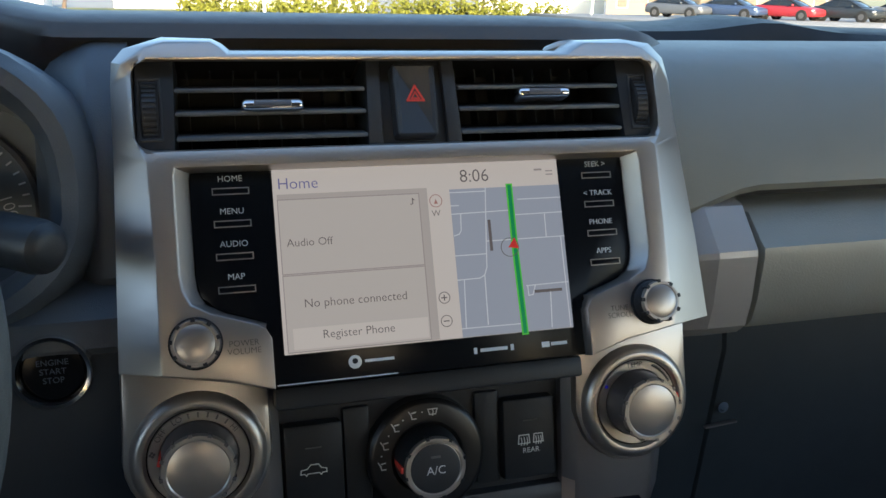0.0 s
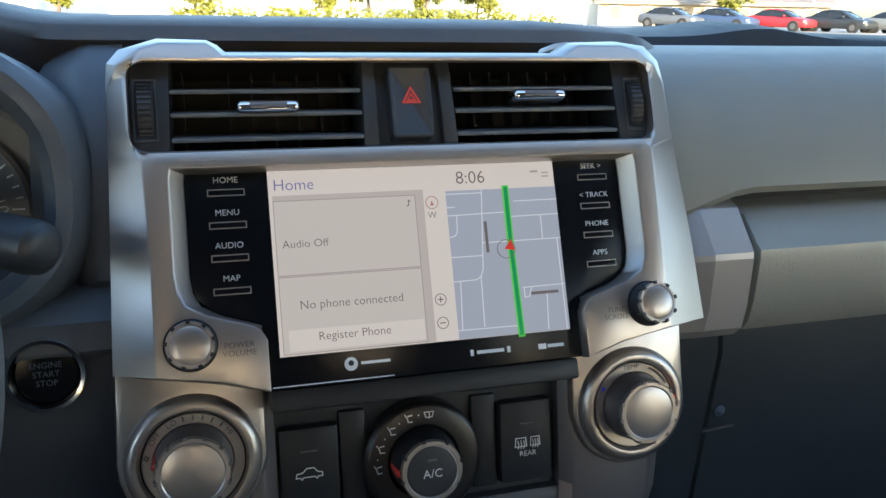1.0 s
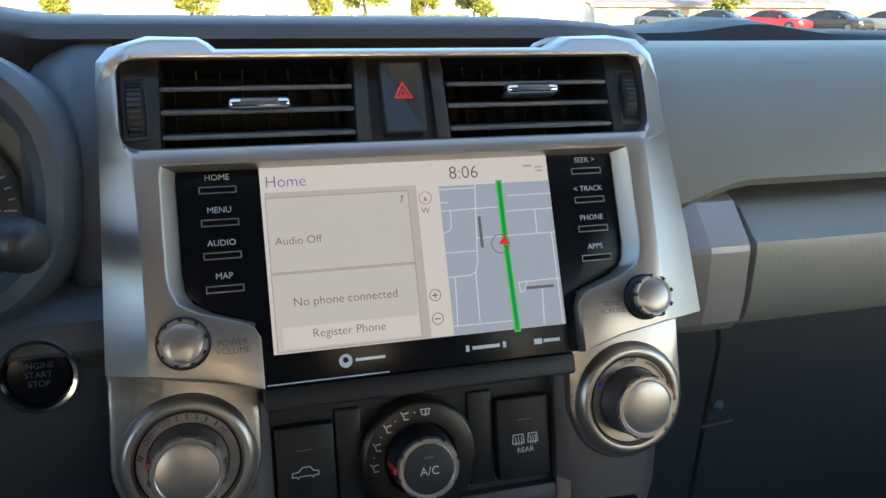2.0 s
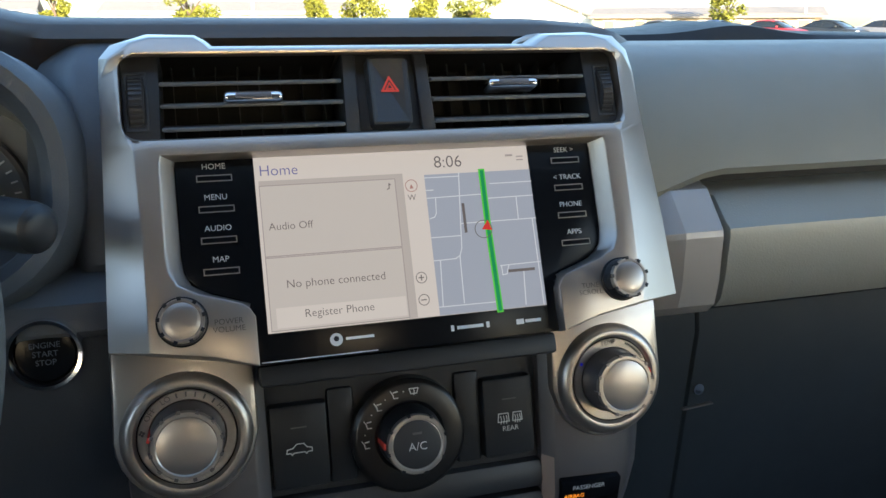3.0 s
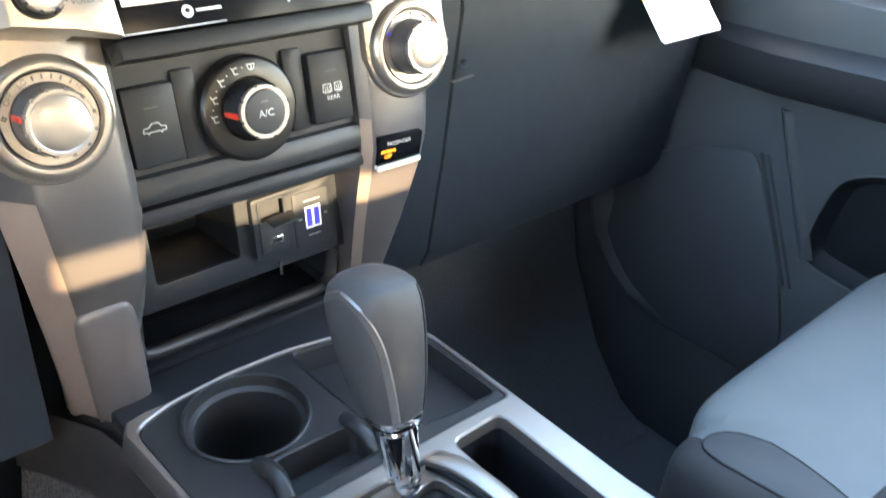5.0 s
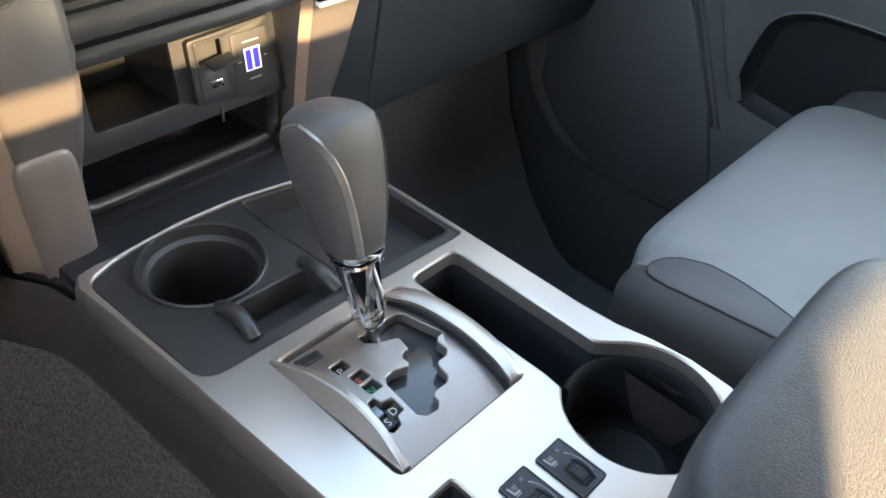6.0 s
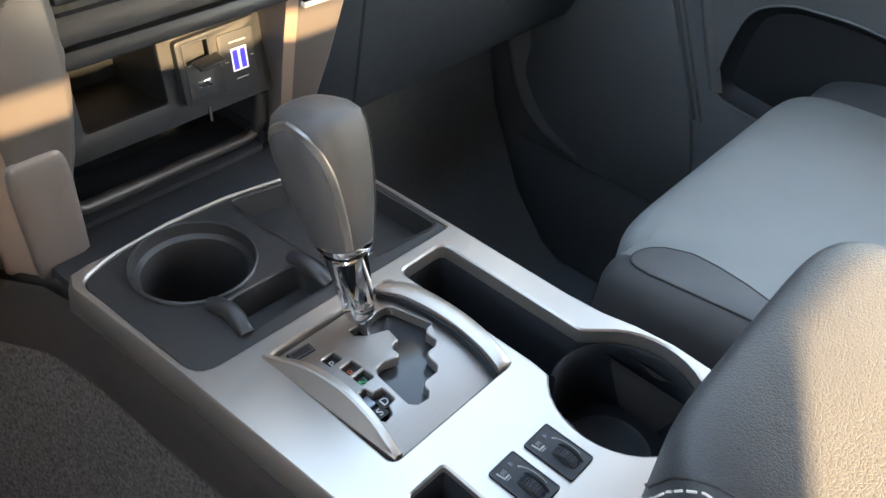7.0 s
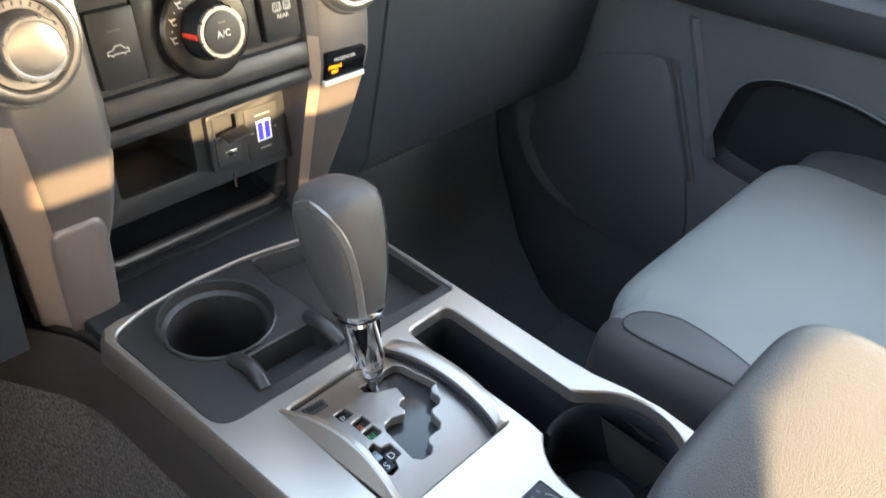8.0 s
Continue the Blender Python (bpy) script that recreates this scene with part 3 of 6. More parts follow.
for s in (-1, 1):
    part("spoke", superq(B(), WM @ Matrix.Translation((s * 0.118, -0.004, -0.012)), 0.05, 0.024, 0.01, 0.6, 0.5, 24, 12), PLASTIC_SOFT, wheel)
part("spoke", superq(B(), WM @ Matrix.Translation((0, -0.115, -0.012)), 0.022, 0.055, 0.01, 0.6, 0.5, 24, 12), PLASTIC_SOFT, wheel)

# glovebox side: round bar, silver bracket, glovebox door, paper tag
bar = thing("dash_bar", (0.45, 0.53, 1.24), "grey grained horizontal bar across the passenger dash", "dash trim")
BARP = [(0.60, 1.323), (0.535, 1.3225), (0.521, 1.3185), (0.5035, 1.3025), (0.4985, 1.299), (0.4975, 1.293), (0.499, 1.262), (0.502, 1.246), (0.508, 1.238), (0.53, 1.234), (0.60, 1.234)]
part("bar", sweep_x(B(), BARP, [0.2325, 0.234] + steps(0.25, 0.69, 8), lambda x, k: ((0.004, 0) if x < 0.233 and 1 < k < 9 else (0, 0))), BAR, bar)
part("end_bracket", sweep_x(B(), [(y - 0.001, z + (0.001 if z > 1.28 else -0.001)) for y, z in BARP], [0.691, 0.694, 0.725, 0.73], lambda x, k: ((0.006, -0.002) if x > 0.728 else (0, 0))), SILVER, bar, "silver end cap")
BR = [(0.60, 1.330), (0.535, 1.329), (0.519, 1.324), (0.4985, 1.3020), (0.4960, 1.2990), (0.4950, 1.2950), (0.4955, 1.262), (0.4985, 1.244), (0.506, 1.236), (0.53, 1.232), (0.60, 1.232)]
part("bracket", sweep_x(B(), BR, [0.168, 0.183, 0.197, 0.2265, 0.229], lambda x, k: ((0.016, -0.006) if x < 0.17 else (0.008, -0.003) if x < 0.19 else (0.004, 0) if x > 0.2285 else (0, 0)) if 0 < k < 10 else (0, 0)), SATIN_GREY, bar, "satin grey bracket", 9)
# black strip that paints the shadow in the gap between pad and bar
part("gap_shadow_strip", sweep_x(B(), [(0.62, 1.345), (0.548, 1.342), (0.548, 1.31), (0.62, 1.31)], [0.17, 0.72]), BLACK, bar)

glove = thing("glovebox", (0.45, 0.58, 0.95), "closed dark plastic glovebox door", "glovebox")
GB = [(0.66, 0.90), (0.585, 0.905), (0.572, 0.93), (0.556, 1.05), (0.545, 1.16), (0.540, 1.205), (0.543, 1.222), (0.56, 1.228), (0.66, 1.228)]
part("door", sweep_x(B(), GB, [0.244, 0.246] + steps(0.26, 0.66, 5) + [0.674, 0.676], lambda x, k: ((0.002, 0) if x < 0.2445 or x > 0.675 else (0, 0))), GLOVE, glove, "dark glovebox door")
part("side_panel", sweep_x(B(), [(y + 0.0018, z) for y, z in GB], [0.172, 0.235, 0.2432]), GLOVE, glove)
KF = axes((0.253, 0.5445, 1.153), (1, 0, 0), (0, 0.06, 1))
part("lock", lathe(B(), KF, [(0.0, 0.0005), (0.003, 0.001), (0.0046, 0.001), (0.005, -0.002)], 24), CHROME, glove, "small chrome lock")
part("latch_line", box(B(), at(KF, 0.012, 0.017, 0.0, 4), (-0.016, -0.0006, -0.003), (0.016, 0.0006, 0.001)), SILVER_DARK, glove)
part("latch_line", box(B(), at(KF, 0.0, -0.015, 0.0, 4), (-0.014, -0.0006, -0.003), (0.014, 0.0006, 0.001)), SILVER_DARK, glove)

tag = thing("paper_tag", (0.58, 0.53, 1.13), "white and yellow paper tag hanging from the glovebox", "tag")
TG = axes((0.549, 0.530, 1.1995), (1, 0, 0), (0, 0.68, 0.73))          # the sheet swings out towards the seat
TS = axes((0.519, 0.5305, 1.1995), (1, 0, 0.03), (0, 0.04, 1))


def sheet(M, pts, bow=0.004):
    bm = B()
    rings = []
    for n in (0, 0.0006):
        rings.append([M @ Vector((x, y, n + bow * math.sin(y * 40))) for x, y in pts])
    return loft(bm, rings)


part("strap", sheet(TS, [(-0.028, 0.0), (-0.0285, 0.014), (-0.029, 0.038), (0.027, 0.038), (0.0275, 0.014), (0.028, 0.0)]), PAPER, tag, "white folded strap")
part("header", sheet(TG, [(-0.0577, -0.0163), (-0.0577, -0.004), (-0.0540, 0.0), (0.0540, 0.0), (0.0577, -0.004), (0.0577, -0.0163)], 0.001), YELLOW, tag, "yellow warning stripe")
part("sheet", sheet(TG, [(-0.0540, -0.0680), (-0.0577, -0.0640), (-0.0577, -0.0165), (0.0577, -0.0165), (0.0577, -0.0640), (0.0540, -0.0680)], 0.001), PAPER, tag, "white printed sheet")
for k in range(6):
    part("print_line", box(B(), TG, (-0.048, -0.0250 - 0.0072 * k, -0.0002), (0.048 - 0.012 * (k % 3), -0.0258 - 0.0072 * k, 0.0006)), PRINT, tag, smooth=0)

# passenger side air outlet at the far end of the dash
sv = thing("side_vent", (0.64, 0.56, 1.345), "grey air outlet with slats at the dash end", "air vent")
SV = axes((0.632, 0.532, 1.366), (1, 0, 0), (0, 0.5, 1))
part("surround", prism(B(), SV, rounded([(-0.05, -0.025), (0.06, -0.025), (0.06, 0.03), (-0.055, 0.03)], 0.006), -0.01, 0.004, 0.002, [rounded([(-0.043, -0.018), (0.054, -0.018), (0.054, 0.024), (-0.047, 0.024)], 0.004)]), DASH_LIGHT, sv)
part("recess", box(B(), SV, (-0.047, -0.02, -0.012), (0.055, 0.026, -0.008)), BLACK, sv)
for k in range(3):
    part("slat", box(B(), SV, (-0.044, -0.009 + 0.012 * k, -0.008), (0.053, -0.0065 + 0.012 * k, 0.002), 0.001), DASH_LIGHT, sv)


# ---- centre stack ----
stack = thing("center_stack", (0, 0.5, 1.0), "silver painted surround of the dashboard centre stack", "dash trim")
# silver upper bezel: front face with the vent opening, folded flanks
half = [(0.0935, -0.0700), (0.0935, -0.042), (0.0965, -0.0365), (0.101, -0.0335), (0.124, -0.0262), (0.1345, -0.0205), (0.1385, -0.013), (0.1395, -0.004), (0.1395, 0.049), (0.1385, 0.0535)]
inner = [(-x, y) for x, y in half] + [(x, y) for x, y in reversed(half)]
right = [(0.118, -0.0625), (0.151, -0.0565), (0.1515, 0.0), (0.152, 0.047), (0.1525, 0.0565), (0.1750, 0.0655), (0.1742, 0.080), (0.1735, 0.1025), (0.1635, 0.1125), (0.150, 0.1205), (0.140, 0.1235), (0.110, 0.1235), (0.1045, 0.1205), (0.0985, 0.1165)]
RN = [0.010] * 5 + [-0.002] * 3 + [0.006] + [0.010] * 5
rightB = [(0.118, -0.064), (0.1835, -0.0535), (0.1815, 0.0), (0.1778, 0.047), (0.1775, 0.0555), (0.1768, 0.065), (0.1758, 0.080), (0.1752, 0.103), (0.1725, 0.1185), (0.1635, 0.1285), (0.142, 0.1315), (0.1085, 0.1305), (0.102, 0.1275), (0.0955, 0.1235)]
leftB = [(0.118, -0.064), (0.1738, -0.0535), (0.1722, 0.0), (0.1708, 0.047), (0.1706, 0.0555), (0.1704, 0.065), (0.1702, 0.080), (0.1700, 0.103), (0.1690, 0.1165), (0.1625, 0.1245), (0.1420, 0.1312), (0.1150, 0.1305), (0.1095, 0.1275), (0.1050, 0.1235)]
leftA = right[:-4] + [(0.140, 0.1235), (0.1155, 0.1235), (0.1110, 0.1205), (0.1070, 0.1165)]
outerA = right + [(-min(x, 0.1690), y) for x, y in reversed(leftA)]
outerB = rightB + [(-x, y) for x, y in reversed(leftB)]
vent_open = rounded([(-0.160, 0.0625), (0.160, 0.0625), (0.160, 0.1135), (-0.160, 0.1135)], [0.013, 0.013, 0.010, 0.010], 5)
NF = 0.010
bm = B()
loopA = [bm.verts.new(FACE @ Vector((x, y, n))) for (x, y), n in zip(inner + outerA, [NF] * len(inner) + RN + RN[::-1])]
hole = [bm.verts.new(FACE @ Vector((x, y, NF - 0.55 * max(0, abs(x) - 0.1515)))) for x, y in vent_open]
fill(bm, [loopA, hole])
ki = len(inner)
# walls of the screen opening, sloping in to the glass
deep = ring(bm, FACE, [(x * 0.945 if abs(x) > 0.1 else x, y - (0.0015 if y > 0.05 else 0)) for x, y in inner], -0.001)
for i in range(ki - 1):
    bm.faces.new((loopA[i], loopA[i + 1], deep[i + 1], deep[i]))
# walls of the vent opening
lift = [0.43 * smooth01((y - 0.070) / 0.04) for _, y in vent_open]
h2 = ring(bm, FACE, [(x, y + q * 0.004) for (x, y), q in zip(shrink(vent_open, 0.0016), lift)], NF - 0.004)
h3 = ring(bm, FACE, [(x, y + q * 0.020) for (x, y), q in zip(shrink(vent_open, 0.002), lift)], -0.012)
bridge(bm, hole, h2)
bridge(bm, h2, h3)
# flanks and return
nb = [-0.004 for _ in outerB]
fl = [bm.verts.new(FACE @ Vector((x, y, n))) for (x, y), n in zip(outerB, nb)]
bk = [bm.verts.new(FACE @ Vector((x, y, -0.06))) for x, y in outerB]
lower = loopA[ki:]
for i in range(len(lower) - 1):
    bm.faces.new((lower[i], lower[i + 1], fl[i + 1], fl[i]))
    bm.faces.new((fl[i], fl[i + 1], bk[i + 1], bk[i]))
# ear undersides
for e, iv, ov in ((0, ki - 1, 0), (1, 0, len(lower) - 1)):
    bm.faces.new((loopA[iv], lower[ov], fl[ov], deep[iv]))
bmesh.ops.bevel(bm, geom=[e for e in bm.edges if len(e.link_faces) == 2 and e.calc_face_angle() > radians(25)], offset=0.0011, segments=2, affect="EDGES", profile=0.5)
bezel = part("upper_bezel", bm, SILVER, stack, "satin silver upper bezel", 28)
# curled end of the tray behind the top edge
bm = B()
tube(bm, [FACE @ Vector(p) for p in [(0.110, 0.1285, -0.006), (0.103, 0.129, -0.010), (0.097, 0.128, -0.016), (0.094, 0.125, -0.024)]], 0.0032, 10)
part("top_tray_lip", bm, SILVER, stack, "curled silver lip")
part("top_tray", prism(B(), FACE, [(-0.103, 0.1242), (0.103, 0.1242), (0.112, 0.1285), (-0.112, 0.1285)], -0.075, -0.016), BLACK, stack, "black tray behind the top edge")

# silver lower plates with the rotary knobs, graphite columns below
for s in (-1, 1):
    def X(pts):
        return [(x + 0.003, y) for x, y in pts] if s > 0 else mirror_x(pts)
    arc = [(0.1375 + 0.0415 * math.cos(radians(a)), 0.0235 + 0.0415 * math.sin(radians(a))) for a in range(-168, 6, 12)]
    plate = [(0.0955, 0.0640), (0.0955, 0.020)] + arc + [(0.1775, 0.050), (0.1765, 0.0775)]
    bm = prism(B(), CLIM, X(plate), -0.02, 0.0145, 0.004)
    part("lower_plate", bm, SILVER, stack, "satin silver plate round a rotary knob")
    prof = [(1.246, 0.505, 0.176, 0.0975), (1.22, 0.498, 0.1765, 0.0985), (1.18, 0.490, 0.1765, 0.1), (1.15, 0.484, 0.1755, 0.1015), (1.125, 0.481, 0.1735, 0.102), (1.10, 0.484, 0.1705, 0.1015), (1.07, 0.4905, 0.1665, 0.1005), (1.04, 0.498, 0.163, 0.0995), (1.0, 0.510, 0.158, 0.0985), (0.965, 0.521, 0.154, 0.0985), (0.935, 0.531, 0.151, 0.0985), (0.90, 0.543, 0.149, 0.0985)]
    XI = (0.0890, 0.0890, 0.0890, 0.0890, 0.0892, 0.0894, 0.0902, 0.0925, 0.0980, 0.1030, 0.1055, 0.1065)
    rings = []
    for (z, y, xo, _), xi in zip(prof, XI):
        row = [(xo - 0.012, y + 0.10), (xo - 0.002, y + 0.05), (xo, y + 0.030), (xo - 0.002, y + 0.024), (xo - 0.020, y + 0.003), (xo - 0.025, y), (xi + 0.0105, y), (xi + 0.0080, y + 0.001), (xi + 0.0015, y + 0.0085), (xi, y + 0.10)]
        rings.append([Vector((s * x + (0.003 if s > 0 else 0), yy, z)) for x, yy in row])
    part("column", loft(B(), rings), SILVER_DARK, stack, "graphite grey column beside the climate panel", 40)
    for a, b, lab in (((2, 4, "silver outer bevel of the column"),) if s < 0 else ((7, 8, "silver inner bevel of the column"),)):
        rows = [[r[i] + Vector((s * (0.0004 if a == 2 else -0.0004), -0.0005, 0)) for i in range(a, b + 1)] for r in rings[3:]]
        part("bevel_strip", loft(B(), rows, False, False), BEVEL, stack, lab, 40)

# black climate housing between the columns
hous = B()
loft(hous, [[CLIM @ Vector((x, v, n)) for x, v in rounded([(-0.1, -0.052), (0.1, -0.052), (0.1, 0.066), (-0.1, 0.066)], 0.003)] for n in (-0.08, -0.006)])
climate = thing("climate_panel", (0, 0.5, 1.11), "black climate control panel with a rotary dial", "control panel")
part("housing", hous, PLASTIC, climate)
part("upper_strip", box(B(), CLIM, (-0.0955, 0.045, -0.01), (0.0955, 0.0625, 0.0015), 0.003), PLASTIC_SOFT, climate)
part("lower_strip", box(B(), CLIM, (-0.0975, -0.0515, -0.02), (0.0975, -0.030, 0.001), 0.006), PLASTIC_SOFT, climate)
part("hood_lip", box(B(), CLIM, (-0.0985, -0.068, -0.04), (0.0985, -0.0535, -0.002), 0.005), PLASTIC, climate)
for s in (-1, 1):
    part("spacer", box(B(), CLIM, (s * 0.0345, -0.026, -0.01), (s * 0.0515, 0.036, -0.0025), 0.002), PLASTIC, climate)
    key = part("push_button", box(B(), CLIM, (s * 0.0525, -0.0245, -0.01), (s * 0.0888, 0.0300, 0.0024), 0.0025), PLASTIC, climate, "flat black push button")
    part("marker", box(B(), at(CLIM, s * 0.071, 0.0155, 0.0034), (-0.005, -0.0004, 0), (0.005, 0.0004, 0.0002)), GREY_INK, key, smooth=0)


def outline(bm, M, pts, w, closed=True):
    """A printed line of width w through the points."""
    k = len(pts)
    for i in range(k if closed else k - 1):
        a, b = Vector(pts[i]), Vector(pts[(i + 1) % k])
        d = b - a
        if d.length < 1e-6:
            continue
        Mi = M @ Matrix.Translation((*((a + b) / 2), 0)) @ Matrix.Rotation(math.atan2(d.y, d.x), 4, "Z")
        box(bm, Mi, (-d.length / 2 - w / 2, -w / 2, 0), (d.length / 2 + w / 2, w / 2, 0.0002))
    return bm


IC = at(CLIM, -0.0715, 0.0015, 0.0034)
part("car_symbol", outline(B(), IC, [(-0.008, -0.002), (-0.0075, 0.0005), (-0.004, 0.001), (-0.0015, 0.0035), (0.003, 0.0035), (0.005, 0.001), (0.008, 0.0003), (0.008, -0.002), (0.0055, -0.002), (0.0045, -0.0032), (0.0035, -0.002), (-0.0035, -0.002), (-0.0045, -0.0032), (-0.0055, -0.002)], 0.0006), WHITE_INK, climate, smooth=0)
IR = at(CLIM, 0.071, 0.0025, 0.0034)
b2 = B()
for dx, w in ((-0.0048, 0.008), (0.0052, 0.0068)):
    outline(b2, IR, [(dx - w / 2, -0.0025), (dx + w / 2, -0.0025), (dx + w / 2 * 0.85, 0.0032), (dx - w / 2 * 0.85, 0.0032)], 0.0006)
    for q in (-0.25, 0, 0.25):
        outline(b2, IR, [(dx + q * w, -0.0038), (dx + q * w + 0.0005, -0.001), (dx + q * w, 0.0015)], 0.0005, False)
part("defrost_symbol", b2, WHITE_INK, climate, smooth=0)
lettering("REAR", at(CLIM, 0.071, -0.005, 0.0034), 0.0050, WHITE_INK, climate)

# rotary mode dial
dial = thing("mode_dial", (0, 0.49, 1.15), "black rotary dial with a silver A/C knob", "knob")
DM = at(CLIM, 0, 0.0005, 0)
part("disc", lathe(B(), DM, [(0.0, 0.004), (0.0215, 0.004), (0.0235, 0.0062), (0.0345, 0.0062), (0.0362, 0.0055), (0.0380, 0.0035), (0.0385, -0.008)], 72), DISC, dial, "black disc with airflow symbols")


def knob(M, r_base, r_face, h, parent, face_mat, body_mat, ring_mat, notches=14, dome=0.0012):
    part("skirt", lathe(B(), M, [(r_base, 0.0), (r_base, 0.003), (r_base * 0.985, 0.006), (r_face * 1.06, h - 0.004), (r_face * 1.05, h - 0.003)], 64), body_mat, parent, "dark knurled skirt")
    cap = part("cap", lathe(B(), M, [(r_face * 1.045, h - 0.0042), (r_face * 1.045, h - 0.0012), (r_face * 1.01, h), (r_face * 0.9, h), (r_face * 0.86, h - 0.0006), (r_face * 0.83, h - 0.0004), (r_face * 0.5, h + dome * 0.6), (0.0, h + dome)], 64), ring_mat, parent, "satin silver cap")
    for k in range(notches):
        Mk = M @ Matrix.Rotation(2 * math.pi * (k + 0.3) / notches, 4, "Z") @ Matrix.Translation((r_face * 1.035, 0, h - 0.0025))
        part("notch", box(B(), Mk, (-0.0010, -0.0011, -0.0028), (0.0010, 0.0011, 0.0027)), body_mat, cap, smooth=0)
    return cap


cap = knob(DM @ Matrix.Translation((0, 0, 0.004)), 0.0212, 0.0185, 0.022, dial, PLASTIC, PLASTIC, SILVER, 8, 0.0)
part("face", lathe(B(), DM, [(0.0, 0.0268), (0.0135, 0.0266), (0.0152, 0.0262), (0.0158, 0.0252)], 48), PLASTIC_SOFT, dial, "charcoal push face")
lettering("A/C", at(DM, 0, -0.001, 0.0270), 0.0074, WHITE_INK, dial)
part("marker", box(B(), at(DM, 0, 0.0075, 0.0268), (-0.003, -0.0007, 0), (0.003, 0.0007, 0.0002)), GREY_INK, dial, smooth=0)
part("pointer", box(B(), DM @ Matrix.Rotation(radians(180), 4, "Z") @ Matrix.Translation((0.0196, 0, 0.012)), (-0.0005, -0.002, -0.01), (0.0016, 0.002, 0.0105), 0.0005), RED_INK, dial, "red pointer")
for k, a in enumerate((183, 158, 133, 108, 82)):
    q = Matrix.Rotation(radians(a), 4, "Z") @ Matrix.Translation((0.0300, 0, 0.0065)) @ Matrix.Rotation(radians(-a), 4, "Z")
    b2 = B()
    if k < 4:
        outline(b2, DM @ q, [(-0.002, 0.0024), (-0.0005, 0.0), (0.0, -0.0024), (0.0026, -0.0024)], 0.0007, False)
        outline(b2, DM @ q, [(0.0, 0.0014), (0.0024, 0.0018)], 0.0008, False)
    else:
        outline(b2, DM @ q, [(-0.003, 0.0016), (0.003, 0.0016), (0.002, -0.0018), (-0.002, -0.0018)], 0.0006)
        outline(b2, DM @ q, [(0.0, -0.0026), (0.0004, 0.0), (0.0, 0.001)], 0.0006, False)
    part("airflow_symbol", b2, WHITE_INK, dial, smooth=0)
for a in (171, 145, 120, 95):
    part("dot", lathe(B(), DM @ Matrix.Rotation(radians(a), 4, "Z") @ Matrix.Translation((0.0300, 0, 0.0063)), [(0.0, 0.0002), (0.0005, 0.0002), (0.0005, 0)], 8), WHITE_INK, dial, smooth=0)

# fan and temperature knobs
for s, nm, lab in ((-1, "fan_knob", "silver fan speed knob in a wide dished ring"), (1, "temperature_knob", "silver temperature knob in a wide dished ring")):
    kn = thing(nm, (s * 0.1375, 0.48, 1.19), lab, "knob", "climate knobs")
    KM = axes(CLIM @ Vector((-0.1368 if s < 0 else 0.1405, 0.0235, 0.0145)), (1, 0, 0), (0, math.sin(T2), math.cos(T2)))
    part("ring", lathe(B(), KM, [(0.0385, -0.004), (0.0380, 0.0015), (0.0368, 0.0042), (0.0348, 0.0062), (0.0325, 0.0070), (0.0305, 0.0066), (0.0293, 0.0052), (0.0288, 0.0040)], 80), SILVER, kn, "polished outer ring")
    part("groove", lathe(B(), KM, [(0.0290, 0.0042), (0.0285, 0.0034), (0.0280, 0.0040)], 80), BLACK, kn)
    part("scale", lathe(B(), KM, [(0.0282, 0.0038), (0.0277, 0.0046), (0.0225, 0.0044), (0.0212, 0.002)], 80), SILVER, kn, "dished silver scale")
    cap = knob(KM @ Matrix.Translation((0, 0, 0.001)), 0.0218, 0.0192, 0.0235, kn, SILVER, SILVER_DARK, SILVER, 12, 0.001)
    if s < 0:
        for word, a in (("OFF", 142), ("LO", 115), ("HI", 38)):
            lettering(word, KM @ Matrix.Rotation(radians(a - 90), 4, "Z") @ pose(0, 0.0254, 0.0048, 8), 0.0048, GREY_INK, kn)
        for a in (100, 88, 76, 64, 51):
            part("tick", box(B(), KM @ Matrix.Rotation(radians(a), 4, "Z") @ pose(0.0256, 0, 0.0047, 0, -10), (-0.0015, -0.0005, -0.0002), (0.0015, 0.0005, 0.0004)), GREY_INK, kn, smooth=0)
        b2 = B()
        for q in (0, 90, 180, 270):
            lathe(b2, KM @ Matrix.Rotation(radians(168), 4, "Z") @ Matrix.Translation((0.0256, 0, 0.0048)) @ Matrix.Rotation(radians(q + 20), 4, "Z") @ Matrix.Translation((0.0011, 0, 0)), [(0.0, 0.0002), (0.0008, 0.0002), (0.0008, 0)], 10)
        part("fan_symbol", b2, GREY_INK, kn, smooth=0)
        ang = 165
    else:
        lettering("TEMP", KM @ Matrix.Rotation(radians(4), 4, "Z") @ pose(0, 0.0254, 0.0048, 8), 0.0048, GREY_INK, kn)
        b2 = B()
        for a in list(range(28, 66, 3)):
            box(b2, KM @ Matrix.Rotation(radians(a), 4, "Z") @ pose(0.0262, 0, 0.0049, 0, -10), (-0.0008, -0.0003, -0.0002), (0.0008, 0.0003, 0.0003))
        part("scale_ticks", b2, GREY_INK, kn, smooth=0)
        part("cold_mark", box(B(), KM @ Matrix.Rotation(radians(150), 4, "Z") @ pose(0.0254, 0, 0.0047, 0, -10), (-0.001, -0.001, -0.0002), (0.001, 0.001, 0.0003)), BLUE_LED, kn, smooth=0)
        ang = 20
    part("pointer", box(B(), KM @ Matrix.Rotation(radians(ang), 4, "Z") @ Matrix.Translation((0.0207, 0, 0.011)), (-0.0005, -0.0018, -0.008), (0.0013, 0.0018, 0.0105), 0.0004), RED_INK, kn, "red pointer")

